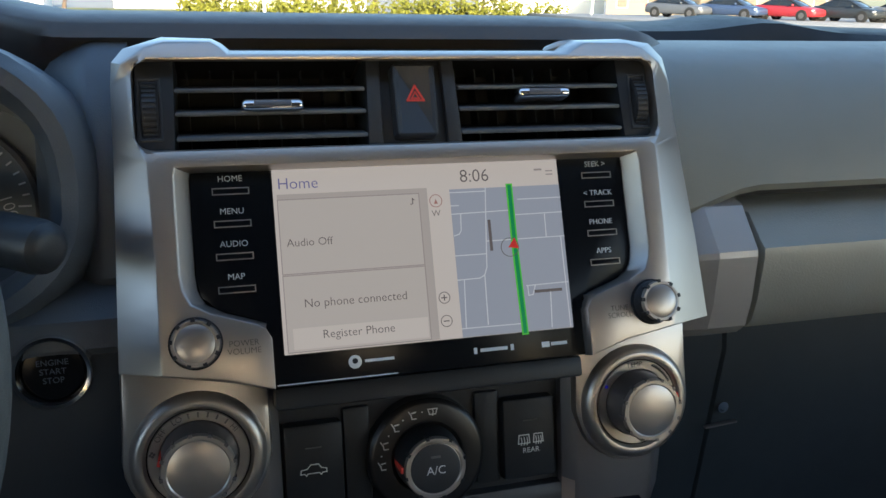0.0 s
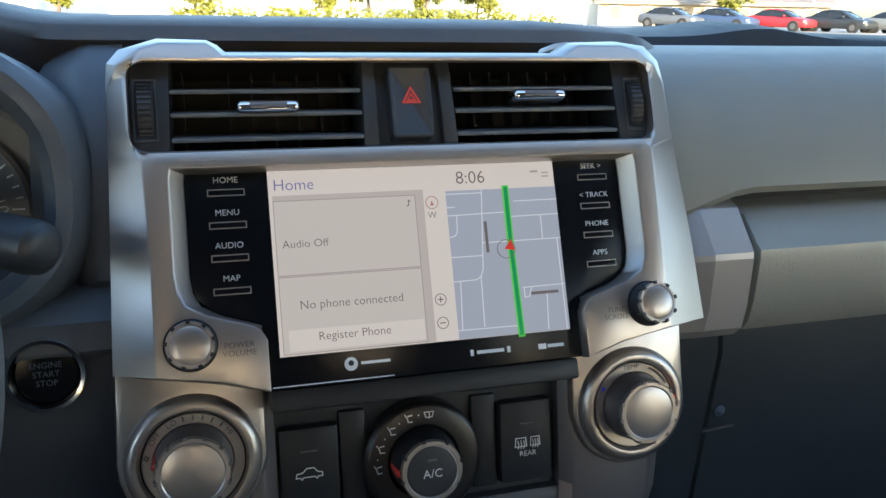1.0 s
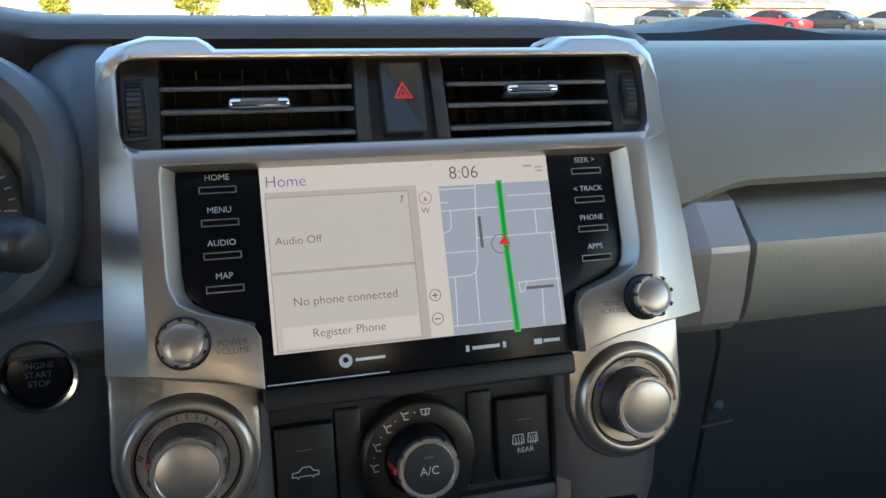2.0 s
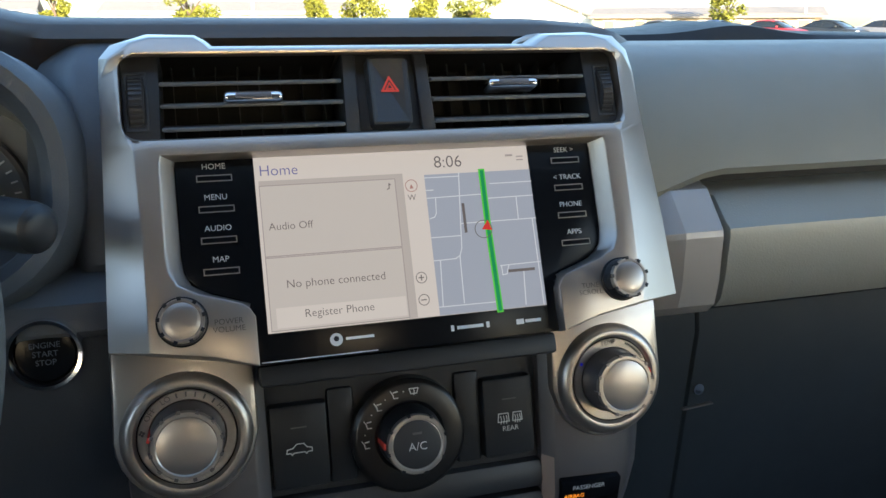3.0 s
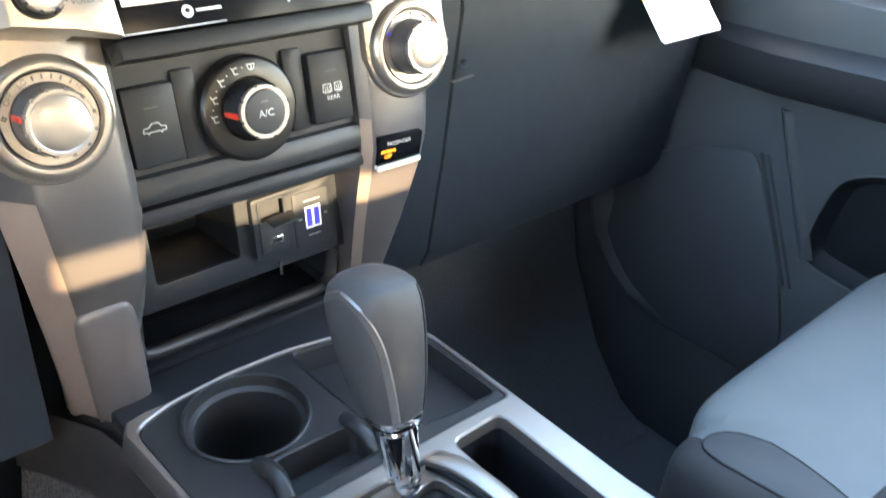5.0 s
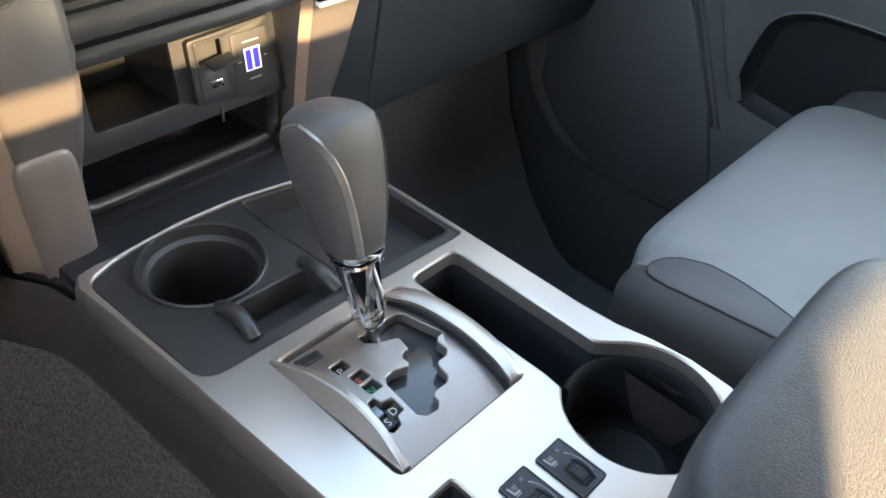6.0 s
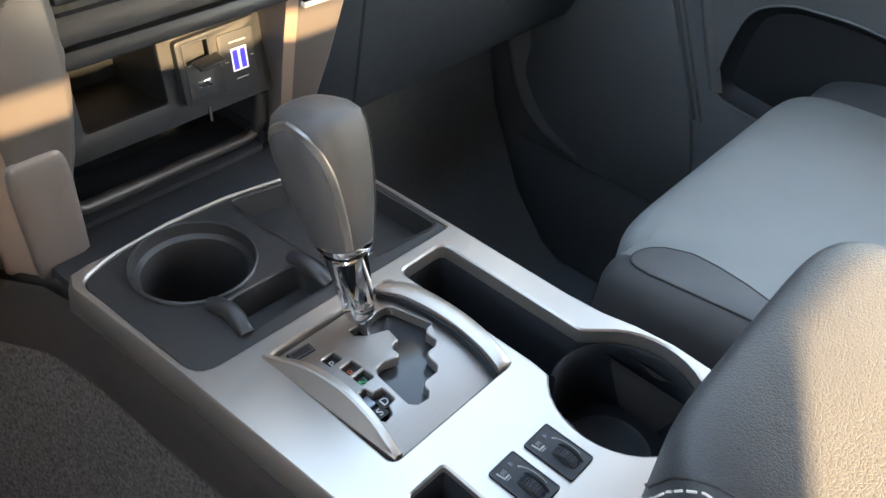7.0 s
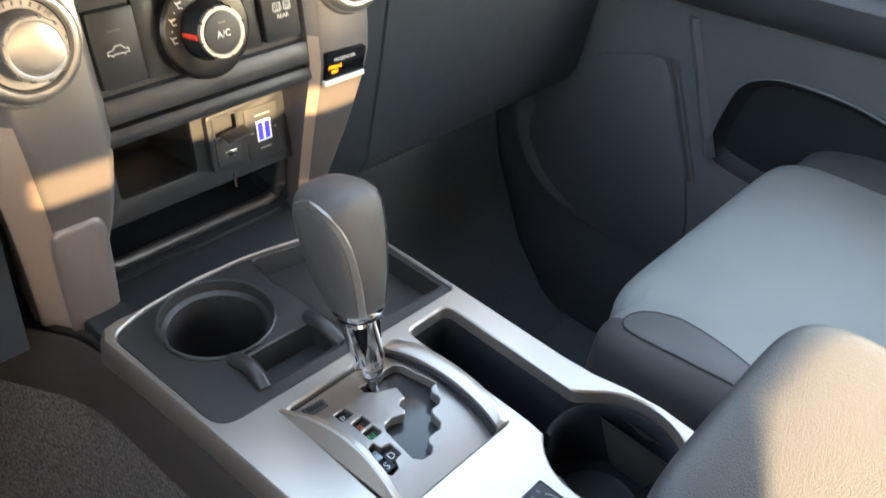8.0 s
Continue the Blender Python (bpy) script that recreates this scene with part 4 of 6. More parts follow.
# ---- infotainment unit ----
unit = thing("infotainment_unit", (0, 0.48, 1.25), "gloss black infotainment unit showing its home screen", "screen")
gl = [(-0.1315, 0.0555), (0.1315, 0.0555), (0.1315, -0.006), (0.1295, -0.0165), (0.121, -0.0245), (0.100, -0.0315), (0.0952, -0.0375), (0.0945, -0.0695), (-0.0945, -0.0695), (-0.0952, -0.0375), (-0.100, -0.0315), (-0.121, -0.0245), (-0.1295, -0.0165), (-0.1315, -0.006)]
part("glass_panel", prism(B(), FACE, gl, -0.012, 0.0, 0.0008), GLOSS, unit, "gloss black front panel")
part("bottom_edge", box(B(), FACE, (-0.0935, -0.083, -0.03), (0.0935, -0.0702, -0.006), 0.002), PLASTIC, unit)
# gloss along the lower edge, painted in white
part("gloss_line", box(B(), at(FACE, -0.058, -0.0685, 0.0), (-0.034, -0.0003, 0), (0.034, 0.0003, 0.0005)), WHITE_INK, unit, "thin bright line")
SW, SH = 0.0871, 0.0523
disp = part("display", box(B(), FACE, (-SW, -SH, -0.002), (SW, SH, 0.0005)), SCR_CREAM, unit, "lit home page of the display", 0)


def ink(nm, u0, v0, u1, v1, m, n=0.0006, th=0.00015):
    """A flat field of the display, in millimetres from its upper left corner."""
    return part(nm, box(B(), FACE, (-SW + u0 * 0.001, SH - v1 * 0.001, n), (-SW + u1 * 0.001, SH - v0 * 0.001, n + th)), m, disp, smooth=0)


def say(text, u, v, size, m, align="LEFT", n=0.0009):
    return lettering(text, at(FACE, -SW + u * 0.001, SH - v * 0.001, n), size * 0.001, m, disp, "screen_text", align, 0.00005)


ink("tile_shadow", 2.0, 14.4, 89.5, 18.2, SCR_SHADE)
ink("tile_shadow", 84.5, 16.0, 89.5, 104.2, SCR_SHADE)
ink("tile_edge", 1.9, 17.2, 84.6, 60.2, SCR_EDGE, 0.00075)
ink("tile", 2.4, 17.8, 84.0, 59.6, SCR_TILE, 0.0009)
ink("tile_edge", 1.9, 60.4, 84.6, 103.9, SCR_EDGE, 0.00075)
ink("tile", 2.4, 61.0, 84.0, 103.3, SCR_TILE, 0.0009)
ink("tile_bar", 5.5, 90.4, 83.2, 102.2, SCR_CREAM, 0.00105, 0.0001)
say("Home", 2.6, 8.6, 9.2, SCR_BLUE)
say("8:06", 110.2, 8.6, 11.0, SCR_TEXT)
say("Audio Off", 5.6, 42.4, 6.4, SCR_TEXT, n=0.0011)
say("No phone connected", 42.5, 77.0, 6.9, SCR_TEXT, "CENTER", 0.0011)
say("Register Phone", 42.6, 95.0, 6.8, SCR_TEXT, "CENTER", 0.0012)
say("W", 94.0, 30, 5.2, SCR_TEXT, "CENTER")
ink("map_field", 103.4, 16.0, 174.2, 104.4, SCR_MAP)
ROADS = (((126, 16), (123.3, 50), (122.3, 64), (120.5, 68.5), (117.5, 70.2), (103.6, 70.5)), ((120.5, 68.5), (119.8, 98)), ((103.5, 18), (125.8, 18)), ((103.5, 31), (143, 30.4)),
         ((103.6, 26), (108, 26)), ((109, 31.5), (108.4, 41), (107, 43.2), (104, 44)), ((103.5, 56), (122.6, 56)), ((107.5, 71), (106.0, 99)), ((103.5, 99.2), (144, 99.5)),
         ((146, 24), (174, 24)), ((144, 33.4), (174, 33.2)), ((162.6, 34), (162.3, 48)), ((123.5, 48.4), (174, 48.2)), ((171.8, 48.4), (172.4, 104)), ((146.5, 77), (173.5, 76.6)), ((147, 77.2), (147.2, 83), (150, 82.6), (152, 77)),
         ((161.6, 80), (160.2, 103)))
for road in ROADS:
    part("map_road", outline(B(), at(FACE, -SW, SH, 0.0008), [(u * 0.001, -v * 0.001) for u, v in road], 0.0006, False), SCR_LINE, disp, smooth=0)
part("route_edge", outline(B(), at(FACE, -SW, SH, 0.001), [(0.1412, -0.0162), (0.1412, -0.0514), (0.1425, -0.1042)], 0.0042, False), SCR_LIME, disp, smooth=0)
part("route_line", outline(B(), at(FACE, -SW, SH, 0.0012), [(0.1412, -0.0162), (0.1412, -0.0514), (0.1425, -0.1042)], 0.0022, False), SCR_GREEN, disp, smooth=0)
part("position_marker", prism(B(), at(FACE, -SW + 0.1405, SH - 0.0510, 0.0015, -8), [(-0.0034, -0.0026), (0.0034, -0.0026), (0.0002, 0.0038)], 0, 0.0002), SCR_RED, disp, smooth=0)
for c, r, mm in (((0.1379, 0.0530), 0.0058, SCR_TEXT), ((0.0943, 0.0225), 0.0039, SCR_RUST), ((0.0942, 0.0801), 0.0035, SCR_TEXT), ((0.0943, 0.0938), 0.0035, SCR_TEXT)):
    part("ring_mark", lathe(B(), at(FACE, -SW + c[0], SH - c[1], 0.0013), [(r - 0.0004, 0), (r - 0.0004, 0.0002), (r, 0.0002), (r, 0)], 28), mm, disp, smooth=0)
part("compass_needle", prism(B(), at(FACE, -SW + 0.0943, SH - 0.0232, 0.0011), [(-0.0012, -0.001), (0.0012, -0.001), (0.0, 0.0018)], 0, 0.0002), SCR_RUST, disp, smooth=0)
ink("zoom_mark", 92.4, 79.8, 96.0, 80.4, SCR_TEXT, 0.0011)
ink("zoom_mark", 93.9, 78.3, 94.5, 81.9, SCR_TEXT, 0.0011)
ink("zoom_mark", 92.5, 93.5, 96.1, 94.1, SCR_TEXT, 0.0011)
part("note_mark", outline(B(), at(FACE, -SW + 0.0798, SH - 0.0222, 0.0011), [(-0.0008, -0.0016), (0.0004, -0.0012), (0.0004, 0.0018), (0.0014, 0.001)], 0.0005, False), SCR_TEXT, disp, smooth=0)
ink("street_bar", 125.4, 35.6, 127.2, 54.4, SCR_TEXT, 0.0011)
ink("street_bar", 151, 80.0, 169, 81.8, SCR_TEXT, 0.0011)
ink("status_bar", 158.5, 5.6, 163.5, 6.8, SCR_EDGE, 0.0011)
ink("status_bar", 166, 6.8, 170.5, 7.6, SCR_EDGE, 0.0011)
ink("status_bar", 166, 9.0, 170.5, 9.8, SCR_EDGE, 0.0011)
for s, words in ((-1, ("HOME", "MENU", "AUDIO", "MAP")), (1, ("SEEK >", "< TRACK", "PHONE", "APPS"))):
    for k, word in enumerate(words):
        v = 0.0412 - 0.0183 * k
        key = part("key", box(B(), at(FACE, -0.1100 if s < 0 else 0.1132, v, 0), (-0.0098, -0.0018, -0.001), (0.0098, 0.0018, 0.0006), 0.0004), GLOSS, unit, "black key with a bright outline")
        part("key_outline", outline(B(), at(FACE, -0.1100 if s < 0 else 0.1132, v, 0.0006), [(-0.0098, -0.0017), (0.0098, -0.0017), (0.0098, 0.0017), (-0.0098, 0.0017)], 0.0006), SILVER, key, smooth=0)
        lettering(word, at(FACE, -0.1100 if s < 0 else 0.1132, v + 0.0070, 0.0002), 0.0048, WHITE_INK, unit)
# maker marks as plain shapes
part("badge", lathe(B(), at(FACE, -0.0482, -0.0597, 0.0002), [(0.0, 0.0002), (0.0038, 0.0002), (0.0038, 0)], 28), WHITE_INK, unit, "round white badge", 0)
part("badge_centre", lathe(B(), at(FACE, -0.0482, -0.0592, 0.0005), [(0.0, 0.0002), (0.0016, 0.0002), (0.0016, 0)], 20), BLACK, unit, smooth=0)
for u0, u1, v, h in ((-0.0425, -0.0255, -0.0597, 0.0016), (0.0265, 0.0435, -0.0606, 0.0020), (0.0225, 0.0245, -0.0606, 0.0036), (0.0455, 0.0475, -0.0606, 0.0036), (0.0655, 0.0705, -0.0610, 0.0032), (0.0715, 0.0820, -0.0610, 0.0020)):
    part("badge_bar", box(B(), FACE, (u0, v - h / 2, 0), (u1, v + h / 2, 0.0003)), WHITE_INK, unit, "small white mark", 0)

# volume and tuning knobs
for s, nm, words in ((-1, "volume_knob", ("POWER", "VOLUME")), (1, "tuning_knob", ("TUNE", "SCROLL"))):
    kn = thing(nm, FACE @ Vector((s * 0.1335, -0.0545, NF)), "small round silver knob with a dark notched rim", "knob", "audio knobs")
    KM = at(FACE, -0.1332 if s < 0 else 0.1365, -0.0412, NF)
    part("collar", lathe(B(), KM, [(0.0140, 0.0), (0.0140, 0.0012), (0.0130, 0.0016)], 48), BLACK, kn)
    knob(KM, 0.0130, 0.0117, 0.0125, kn, SILVER, PLASTIC, SILVER, 9, 0.0006)
    for k, word in enumerate(words):
        lettering(word, at(FACE, -0.1085 if s < 0 else 0.1145, -0.0433 - 0.0043 * k, NF), 0.0046, GREY_INK, kn)

# ---- centre air vents ----
for s in (-1, 1):
    vt = thing("air_vent", FACE @ Vector((s * 0.09, 0.068, -0.01)), "dark slatted air vent with a chrome tab", "air vent", "centre air vents")
    part("recess", box(B(), FACE, (s * 0.029, 0.060, -0.062), (s * 0.158, 0.123, -0.05)), BLACK, vt)
    for v in (0.0613, 0.1225):
        part("duct_wall", box(B(), FACE, (s * 0.029, v - 0.0012, -0.055), (s * 0.158, v + 0.0012, -0.006)), BLACK, vt)
    part("side_cheek", prism(B(), FACE, [(x * s, y) for x, y in ((0.138, 0.062), (0.1578, 0.062), (0.1578, 0.1205), (0.136, 0.1205))][:: (1 if s > 0 else -1)], -0.04, -0.002, 0.0015), PLASTIC, vt, "dark cheek with a thumbwheel")
    for k, v in enumerate((0.1030, 0.0895, 0.0752)):
        part("slat", box(B(), axes(FACE @ Vector((s * 0.083, v, -0.012)), (1, 0, 0), (0, 0.07, 1)), (-0.054, -0.0013, -0.022), (0.054, 0.0013, 0.010), 0.0009), DASH, vt, "thin grey slat")
    for k in range(8):
        part("vane", box(B(), FACE, (s * (0.036 + 0.0135 * k) - 0.0005, 0.062, -0.045), (s * (0.036 + 0.0135 * k) + 0.0005, 0.120, -0.030)), BLACK, vt)
    tv = 0.0900 if s < 0 else 0.0950
    tab = part("tab", box(B(), FACE, (s * 0.0835 - 0.0175, tv - 0.0034, -0.012), (s * 0.0835 + 0.0175, tv + 0.0034, 0.0035), 0.0028, 3), CHROME, vt, "chrome sliding tab")
    part("tab_inset", box(B(), FACE, (s * 0.0835 - 0.0105, tv - 0.0018, 0.003), (s * 0.0835 + 0.0105, tv + 0.0018, 0.0038), 0.0004), SILVER_DARK, tab)
    WMx = FACE @ Matrix.Translation((s * 0.1500, 0.0890, -0.0155)) @ Matrix.Rotation(radians(90), 4, "Y")
    th = part("thumbwheel", lathe(B(), WMx, [(0.0, -0.0045), (0.0185, -0.0045), (0.0198, -0.0035), (0.0198, 0.0035), (0.0185, 0.0045), (0.0, 0.0045)], 56), RUBBER, vt, "ribbed black thumbwheel")
    for k in range(40):
        a = 2 * math.pi * k / 40
        part("rib", box(B(), WMx @ Matrix.Rotation(a, 4, "Z") @ Matrix.Translation((0.0199, 0, 0)), (-0.0006, -0.0007, -0.0036), (0.0006, 0.0007, 0.0036)), PLASTIC_SOFT, th, smooth=0)
    part("wheel_frame", prism(B(), FACE, rounded([(s * 0.150 - 0.0065, 0.0710), (s * 0.150 + 0.0065, 0.0710), (s * 0.150 + 0.0065, 0.1070), (s * 0.150 - 0.0065, 0.1070)], 0.001), -0.006, -0.0012, 0.0005, [rounded([(s * 0.150 - 0.005, 0.0727), (s * 0.150 + 0.005, 0.0727), (s * 0.150 + 0.005, 0.1053), (s * 0.150 - 0.005, 0.1053)], 0.001)]), PLASTIC_SOFT, vt)
hz = thing("hazard_switch", FACE @ Vector((0, 0.07, 0)), "black hazard light switch with a red triangle", "switch")
part("housing", prism(B(), FACE, [(-0.0295, 0.0625), (0.0295, 0.0625), (0.0272, 0.1205), (-0.0272, 0.1205)], -0.05, -0.0075, 0.002), PLASTIC, hz, "dark block between the vents")
for s in (-1, 1):
    part("edge", prism(B(), FACE, [(s * 0.0200, 0.063), (s * 0.0292, 0.063), (s * 0.0272, 0.1195), (s * 0.0188, 0.1195)][:: (1 if s > 0 else -1)], -0.02, -0.003, 0.0015), PLASTIC_SOFT, hz)
bm = B()
crown = [(-0.0128, 0.0690), (0.0128, 0.0690), (0.0132, 0.1130), (-0.0132, 0.1130)]
rs = [ring(bm, FACE, rounded(crown, 0.003), -0.01)]
for d, z in ((0.0, 0.0016), (0.0006, 0.0030), (0.0016, 0.0036), (0.0026, 0.0033), (0.0036, 0.0028)):
    rs.append(ring(bm, FACE, shrink(rounded(crown, 0.003), d), z))
    bridge(bm, rs[-2], rs[-1])
fill(bm, [rs[-1]])
part("button", bm, PLASTIC_SOFT, hz, "tall black push button with a raised edge")
b2 = outline(B(), at(FACE, 0, 0.0945, 0.0031), [(-0.0050, -0.0040), (0.0050, -0.0040), (0, 0.0048)], 0.0013)
outline(b2, at(FACE, 0, 0.0940, 0.0031), [(-0.0022, -0.0022), (0.0022, -0.0022), (0, 0.0016)], 0.0009)
part("triangle", b2, RED_INK, hz, "red warning triangle", 0)


PM = axes((-0.1225, 0.5085, 1.0), (1, 0, 0), (-0.10, -0.30, 1))
part("knee_pad", superq(B(), PM @ Matrix.Translation((0, -0.020, -0.002)), 0.0225, 0.078, 0.0085, 0.75, 0.30, 64, 24), PAD_PAINT, stack, "raised soft pad on the column", 60)

# ---- lower bin under the climate panel ----
bin_ = thing("storage_bin", (0, 0.55, 0.94), "dark open storage bin with a small cubby above", "storage bin")
BN = axes((0, 0.528, 1.06), (1, 0, 0), (0, 0.10, 1))
face = [(-0.0985, -0.045), (0.0985, -0.045), (0.0985, 0.042), (-0.0985, 0.042)]
cub = rounded([(-0.076, -0.0235), (-0.004, -0.0235), (-0.004, 0.029), (-0.076, 0.029)], 0.004)
part("fascia", prism(B(), BN, face, -0.006, 0.0, 0.001, [cub]), PLASTIC, bin_, "dark fascia round the cubby")
bm = B()
a1 = ring(bm, BN, cub, -0.004)
a2 = ring(bm, BN, shrink(cub, 0.004), -0.085)
bridge(bm, a1, a2)
fill(bm, [a2])
part("cubby", bm, BLACK, bin_, "deep dark cubby")
bm = B()
sec = [(-0.0985, 1.014), (-0.0985, 0.962), (-0.090, 0.954), (0.090, 0.954), (0.0985, 0.962), (0.0985, 1.014)]
loft(bm, [[Vector((x, y, z)) for x, z in sec] for y in (0.534, 0.66)], False, False)
bm.faces.new([bm.verts.new(Vector((x, 0.66, z))) for x, z in sec])
part("bin_shell", bm, PLASTIC, bin_, "dark open bin")
bm = B()
tube(bm, [Vector(p) for p in [(-0.0945, 0.536, 1.01), (-0.0945, 0.542, 0.975), (-0.091, 0.5465, 0.963), (-0.08, 0.548, 0.9585), (0.08, 0.548, 0.9585), (0.091, 0.5465, 0.963), (0.0945, 0.542, 0.975), (0.0945, 0.536, 1.01)]], 0.006, 12)
part("lip", bm, TRAY, bin_, "rounded front lip")
part("apron", box(B(), I4, (-0.0985, 0.545, 0.90), (0.0985, 0.60, 0.956), 0.003), PLASTIC, bin_)
part("hook", box(B(), BN, (0.030, -0.052, 0.0), (0.0325, -0.038, 0.002), 0.0008), PLASTIC_SOFT, bin_)

usb = thing("usb_panel", (0.05, 0.52, 1.02), "black socket panel with lit blue USB ports", "socket panel")
SOCKET = rounded([(-0.0345, 0.009), (-0.0125, 0.009), (-0.0125, 0.0255), (-0.0345, 0.0255)], 0.001)
UP = axes((0.049, 0.5235, 1.056), (1, 0, 0), (0, 0.12, 1))
part("plate", prism(B(), UP, rounded([(-0.0415, -0.024), (0.0385, -0.032), (0.0365, 0.033), (-0.0415, 0.030)], 0.004), -0.004, 0.003, 0.001, [SOCKET]), PLASTIC, usb)
hd = part("socket", prism(B(), UP, rounded([(-0.0365, -0.021), (-0.0105, -0.021), (-0.0105, 0.0275), (-0.0365, 0.0275)], 0.003), 0.0, 0.0038, 0.0008, [SOCKET]), PLASTIC, usb, "socket with an open flap")
bm = B()
r0, r1 = ring(bm, UP, SOCKET, 0.002), ring(bm, UP, SOCKET, -0.022)
bridge(bm, r0, r1)
fill(bm, [r1])
part("socket_hole", bm, BLACK, hd)
part("flap", box(B(), UP @ pose(-0.017, 0.009, 0.008, -74, 0, 6), (-0.012, -0.007, -0.0012), (0.012, 0.007, 0.0012), 0.0008), PLASTIC_SOFT, hd, "open hinged flap")
part("connector", box(B(), UP, (-0.0275, -0.013, 0.003), (-0.0155, -0.0065, 0.0042), 0.001), CHROME, hd, "metal connector")
part("connector_slot", box(B(), UP, (-0.0255, -0.0112, 0.0042), (-0.0175, -0.0083, 0.0044)), BLACK, hd)
uu = part("charger", prism(B(), UP, rounded([(-0.004, -0.026), (0.032, -0.026), (0.033, 0.025), (-0.004, 0.025)], 0.004), 0.0, 0.0038, 0.0008), PLASTIC, usb, "dark twin charger")
part("glow_frame", box(B(), UP, (0.0072, -0.0088, 0.0036), (0.0228, 0.0108, 0.0041), 0.001), WHITE_LED, uu, "pale lit frame")
for k in (0, 1):
    part("port", box(B(), UP, (0.0085 + 0.0075 * k, -0.0075, 0.0041), (0.0135 + 0.0075 * k, 0.0095, 0.0044)), BLUE_LED, uu, "blue lit port", 0)
for u0, u1, v in ((0.0005, 0.004, 0.001), (0.0262, 0.0292, 0.001), (0.007, 0.023, 0.0165), (0.009, 0.021, -0.0155)):
    part("print_bar", box(B(), UP, (u0, v - 0.0005, 0.0038), (u1, v + 0.0005, 0.0040)), PALE_INK, uu, smooth=0)

lamp = thing("airbag_lamp", (0.126, 0.482, 1.106), "black warning lamp panel with amber letters", "warning lamp")
AL = axes((0.1255, 0.4800, 1.1205), (1, 0, -0.03), (0, -0.12, 1))
part("plate", prism(B(), AL, rounded([(-0.0228, -0.0125), (0.0225, -0.0115), (0.0225, 0.0128), (-0.0228, 0.0135)], 0.002), -0.006, 0.0015, 0.0006), GLOSS, lamp)
# chrome edge: its sky reflection is painted on as a pale colour
part("bright_edge", box(B(), at(AL, 0, -0.0138, 0, 1.5), (-0.0232, -0.0022, -0.004), (0.0228, 0.0022, 0.0034), 0.0010), SKY_GLINT, lamp, "chrome lower edge with its sky reflection painted pale")
lettering("PASSENGER", at(AL, -0.002, 0.0072, 0.0016), 0.0047, WHITE_INK, lamp)
lettering("AIRBAG", at(AL, -0.0125, 0.0005, 0.0016), 0.0044, AMBER, lamp)
lettering("OFF", at(AL, -0.0125, -0.0045, 0.0016), 0.0044, AMBER, lamp)

# ---- centre console ----
cons = thing("center_console", (0, 0.2, FLOOR_Z), "centre console with a satin silver top and dark sides", "console")
rings = []
for y, w, zt, wb in ((0.62, 0.184, 0.905, 0.215), (0.56, 0.162, 0.920, 0.195), (0.515, 0.146, 0.931, 0.18), (0.47, 0.1385, 0.934, 0.17), (0.36, 0.1325, 0.934, 0.162), (0.2, 0.1225, 0.934, 0.155), (0.0, 0.121, 0.934, 0.152), (-0.4, 0.121, 0.934, 0.152)):
    zs = [(w - 0.004, zt), (w, zt - 0.006), (w + 0.004, zt - 0.03), (w + 0.009, zt - 0.066), (w + 0.006, zt - 0.070), (w + (wb - w) * 0.5, zt - 0.12), (wb + 0.005, zt - 0.20), (wb + 0.04, zt - 0.33), (wb + 0.11, FLOOR_Z + 0.05), (wb + 0.16, FLOOR_Z + 0.001)]
    rings.append(([Vector((-x, y, z)) for x, z in zs], [Vector((x + 0.011, y, z)) for x, z in zs]))
for k in (0, 1):
    shift = Vector((0.012 if k == 0 else -0.012, 0, 0))
    for a, b, m, lab in ((0, 5, SIDE_PLASTIC, "dark plastic upper side"), (4, 10, CARPET_SIDE, "dark carpeted lower side")):
        bm = loft(B(), [r[k][a:b] for r in rings], False, False)
        loft(bm, [[v + shift for v in r[k][a:b]] for r in rings], False, False)
        part("side_panel", bm, m, cons, lab)
part("front_end", box(B(), I4, (-0.13, 0.488, 0.85), (0.135, 0.60, 0.940), 0.004), PLASTIC_SOFT, cons)

trayh = rounded([(-0.1195, 0.3375), (0.1275, 0.3310), (0.1270, 0.430), (0.116, 0.4625), (0.070, 0.4785), (0.016, 0.4895), (-0.040, 0.4920), (-0.097, 0.4865), (-0.1280, 0.4745)], [0.018, 0.005, 0.02, 0.02, 0.02, 0.02, 0.02, 0.014, 0.012], 5)
shifth = rounded([(-0.0755, 0.1955), (0.0435, 0.1955), (0.0445, 0.3185), (-0.0755, 0.3185)], [0.006, 0.006, 0.012, 0.008], 4)
CX, CY, CR = 0.084, 0.122, 0.0555
cuparc = [(CX + CR * math.cos(radians(a)), CY + CR * math.sin(radians(a))) for a in range(122, 122 + 300, 10)]
pocket = [(0.1065, 0.318), (0.0565, 0.318), (0.0565, 0.185)] + cuparc[:-1] + [(0.1065, 0.178)]
pocket = rounded(pocket, [0.008, 0.008, 0.004] + [0] * (len(cuparc) - 1) + [0.004], 4)
coin = rounded([(-0.088, 0.115), (-0.057, 0.115), (-0.055, 0.171), (-0.086, 0.171)], 0.003)
rim = [(-0.1165, -0.10), (-0.1165, 0.10), (-0.1175, 0.20), (-0.1210, 0.27), (-0.1258, 0.36), (-0.1308, 0.43), (-0.1345, 0.474), (-0.1285, 0.4865), (-0.1130, 0.4895), (-0.097, 0.4890), (-0.040, 0.4945), (0.016, 0.4920), (0.070, 0.4810), (0.118, 0.4648), (0.1295, 0.431), (0.1305, 0.40), (0.1315, 0.33), (0.1320, 0.21), (0.1345, 0.178), (0.1410, 0.15), (0.1445, 0.12), (0.1425, 0.088), (0.137, 0.06), (0.13, 0.03), (0.13, -0.10)]
bm = B()
outer_top = ring(bm, TOP, rim, 0.003)
hs = []
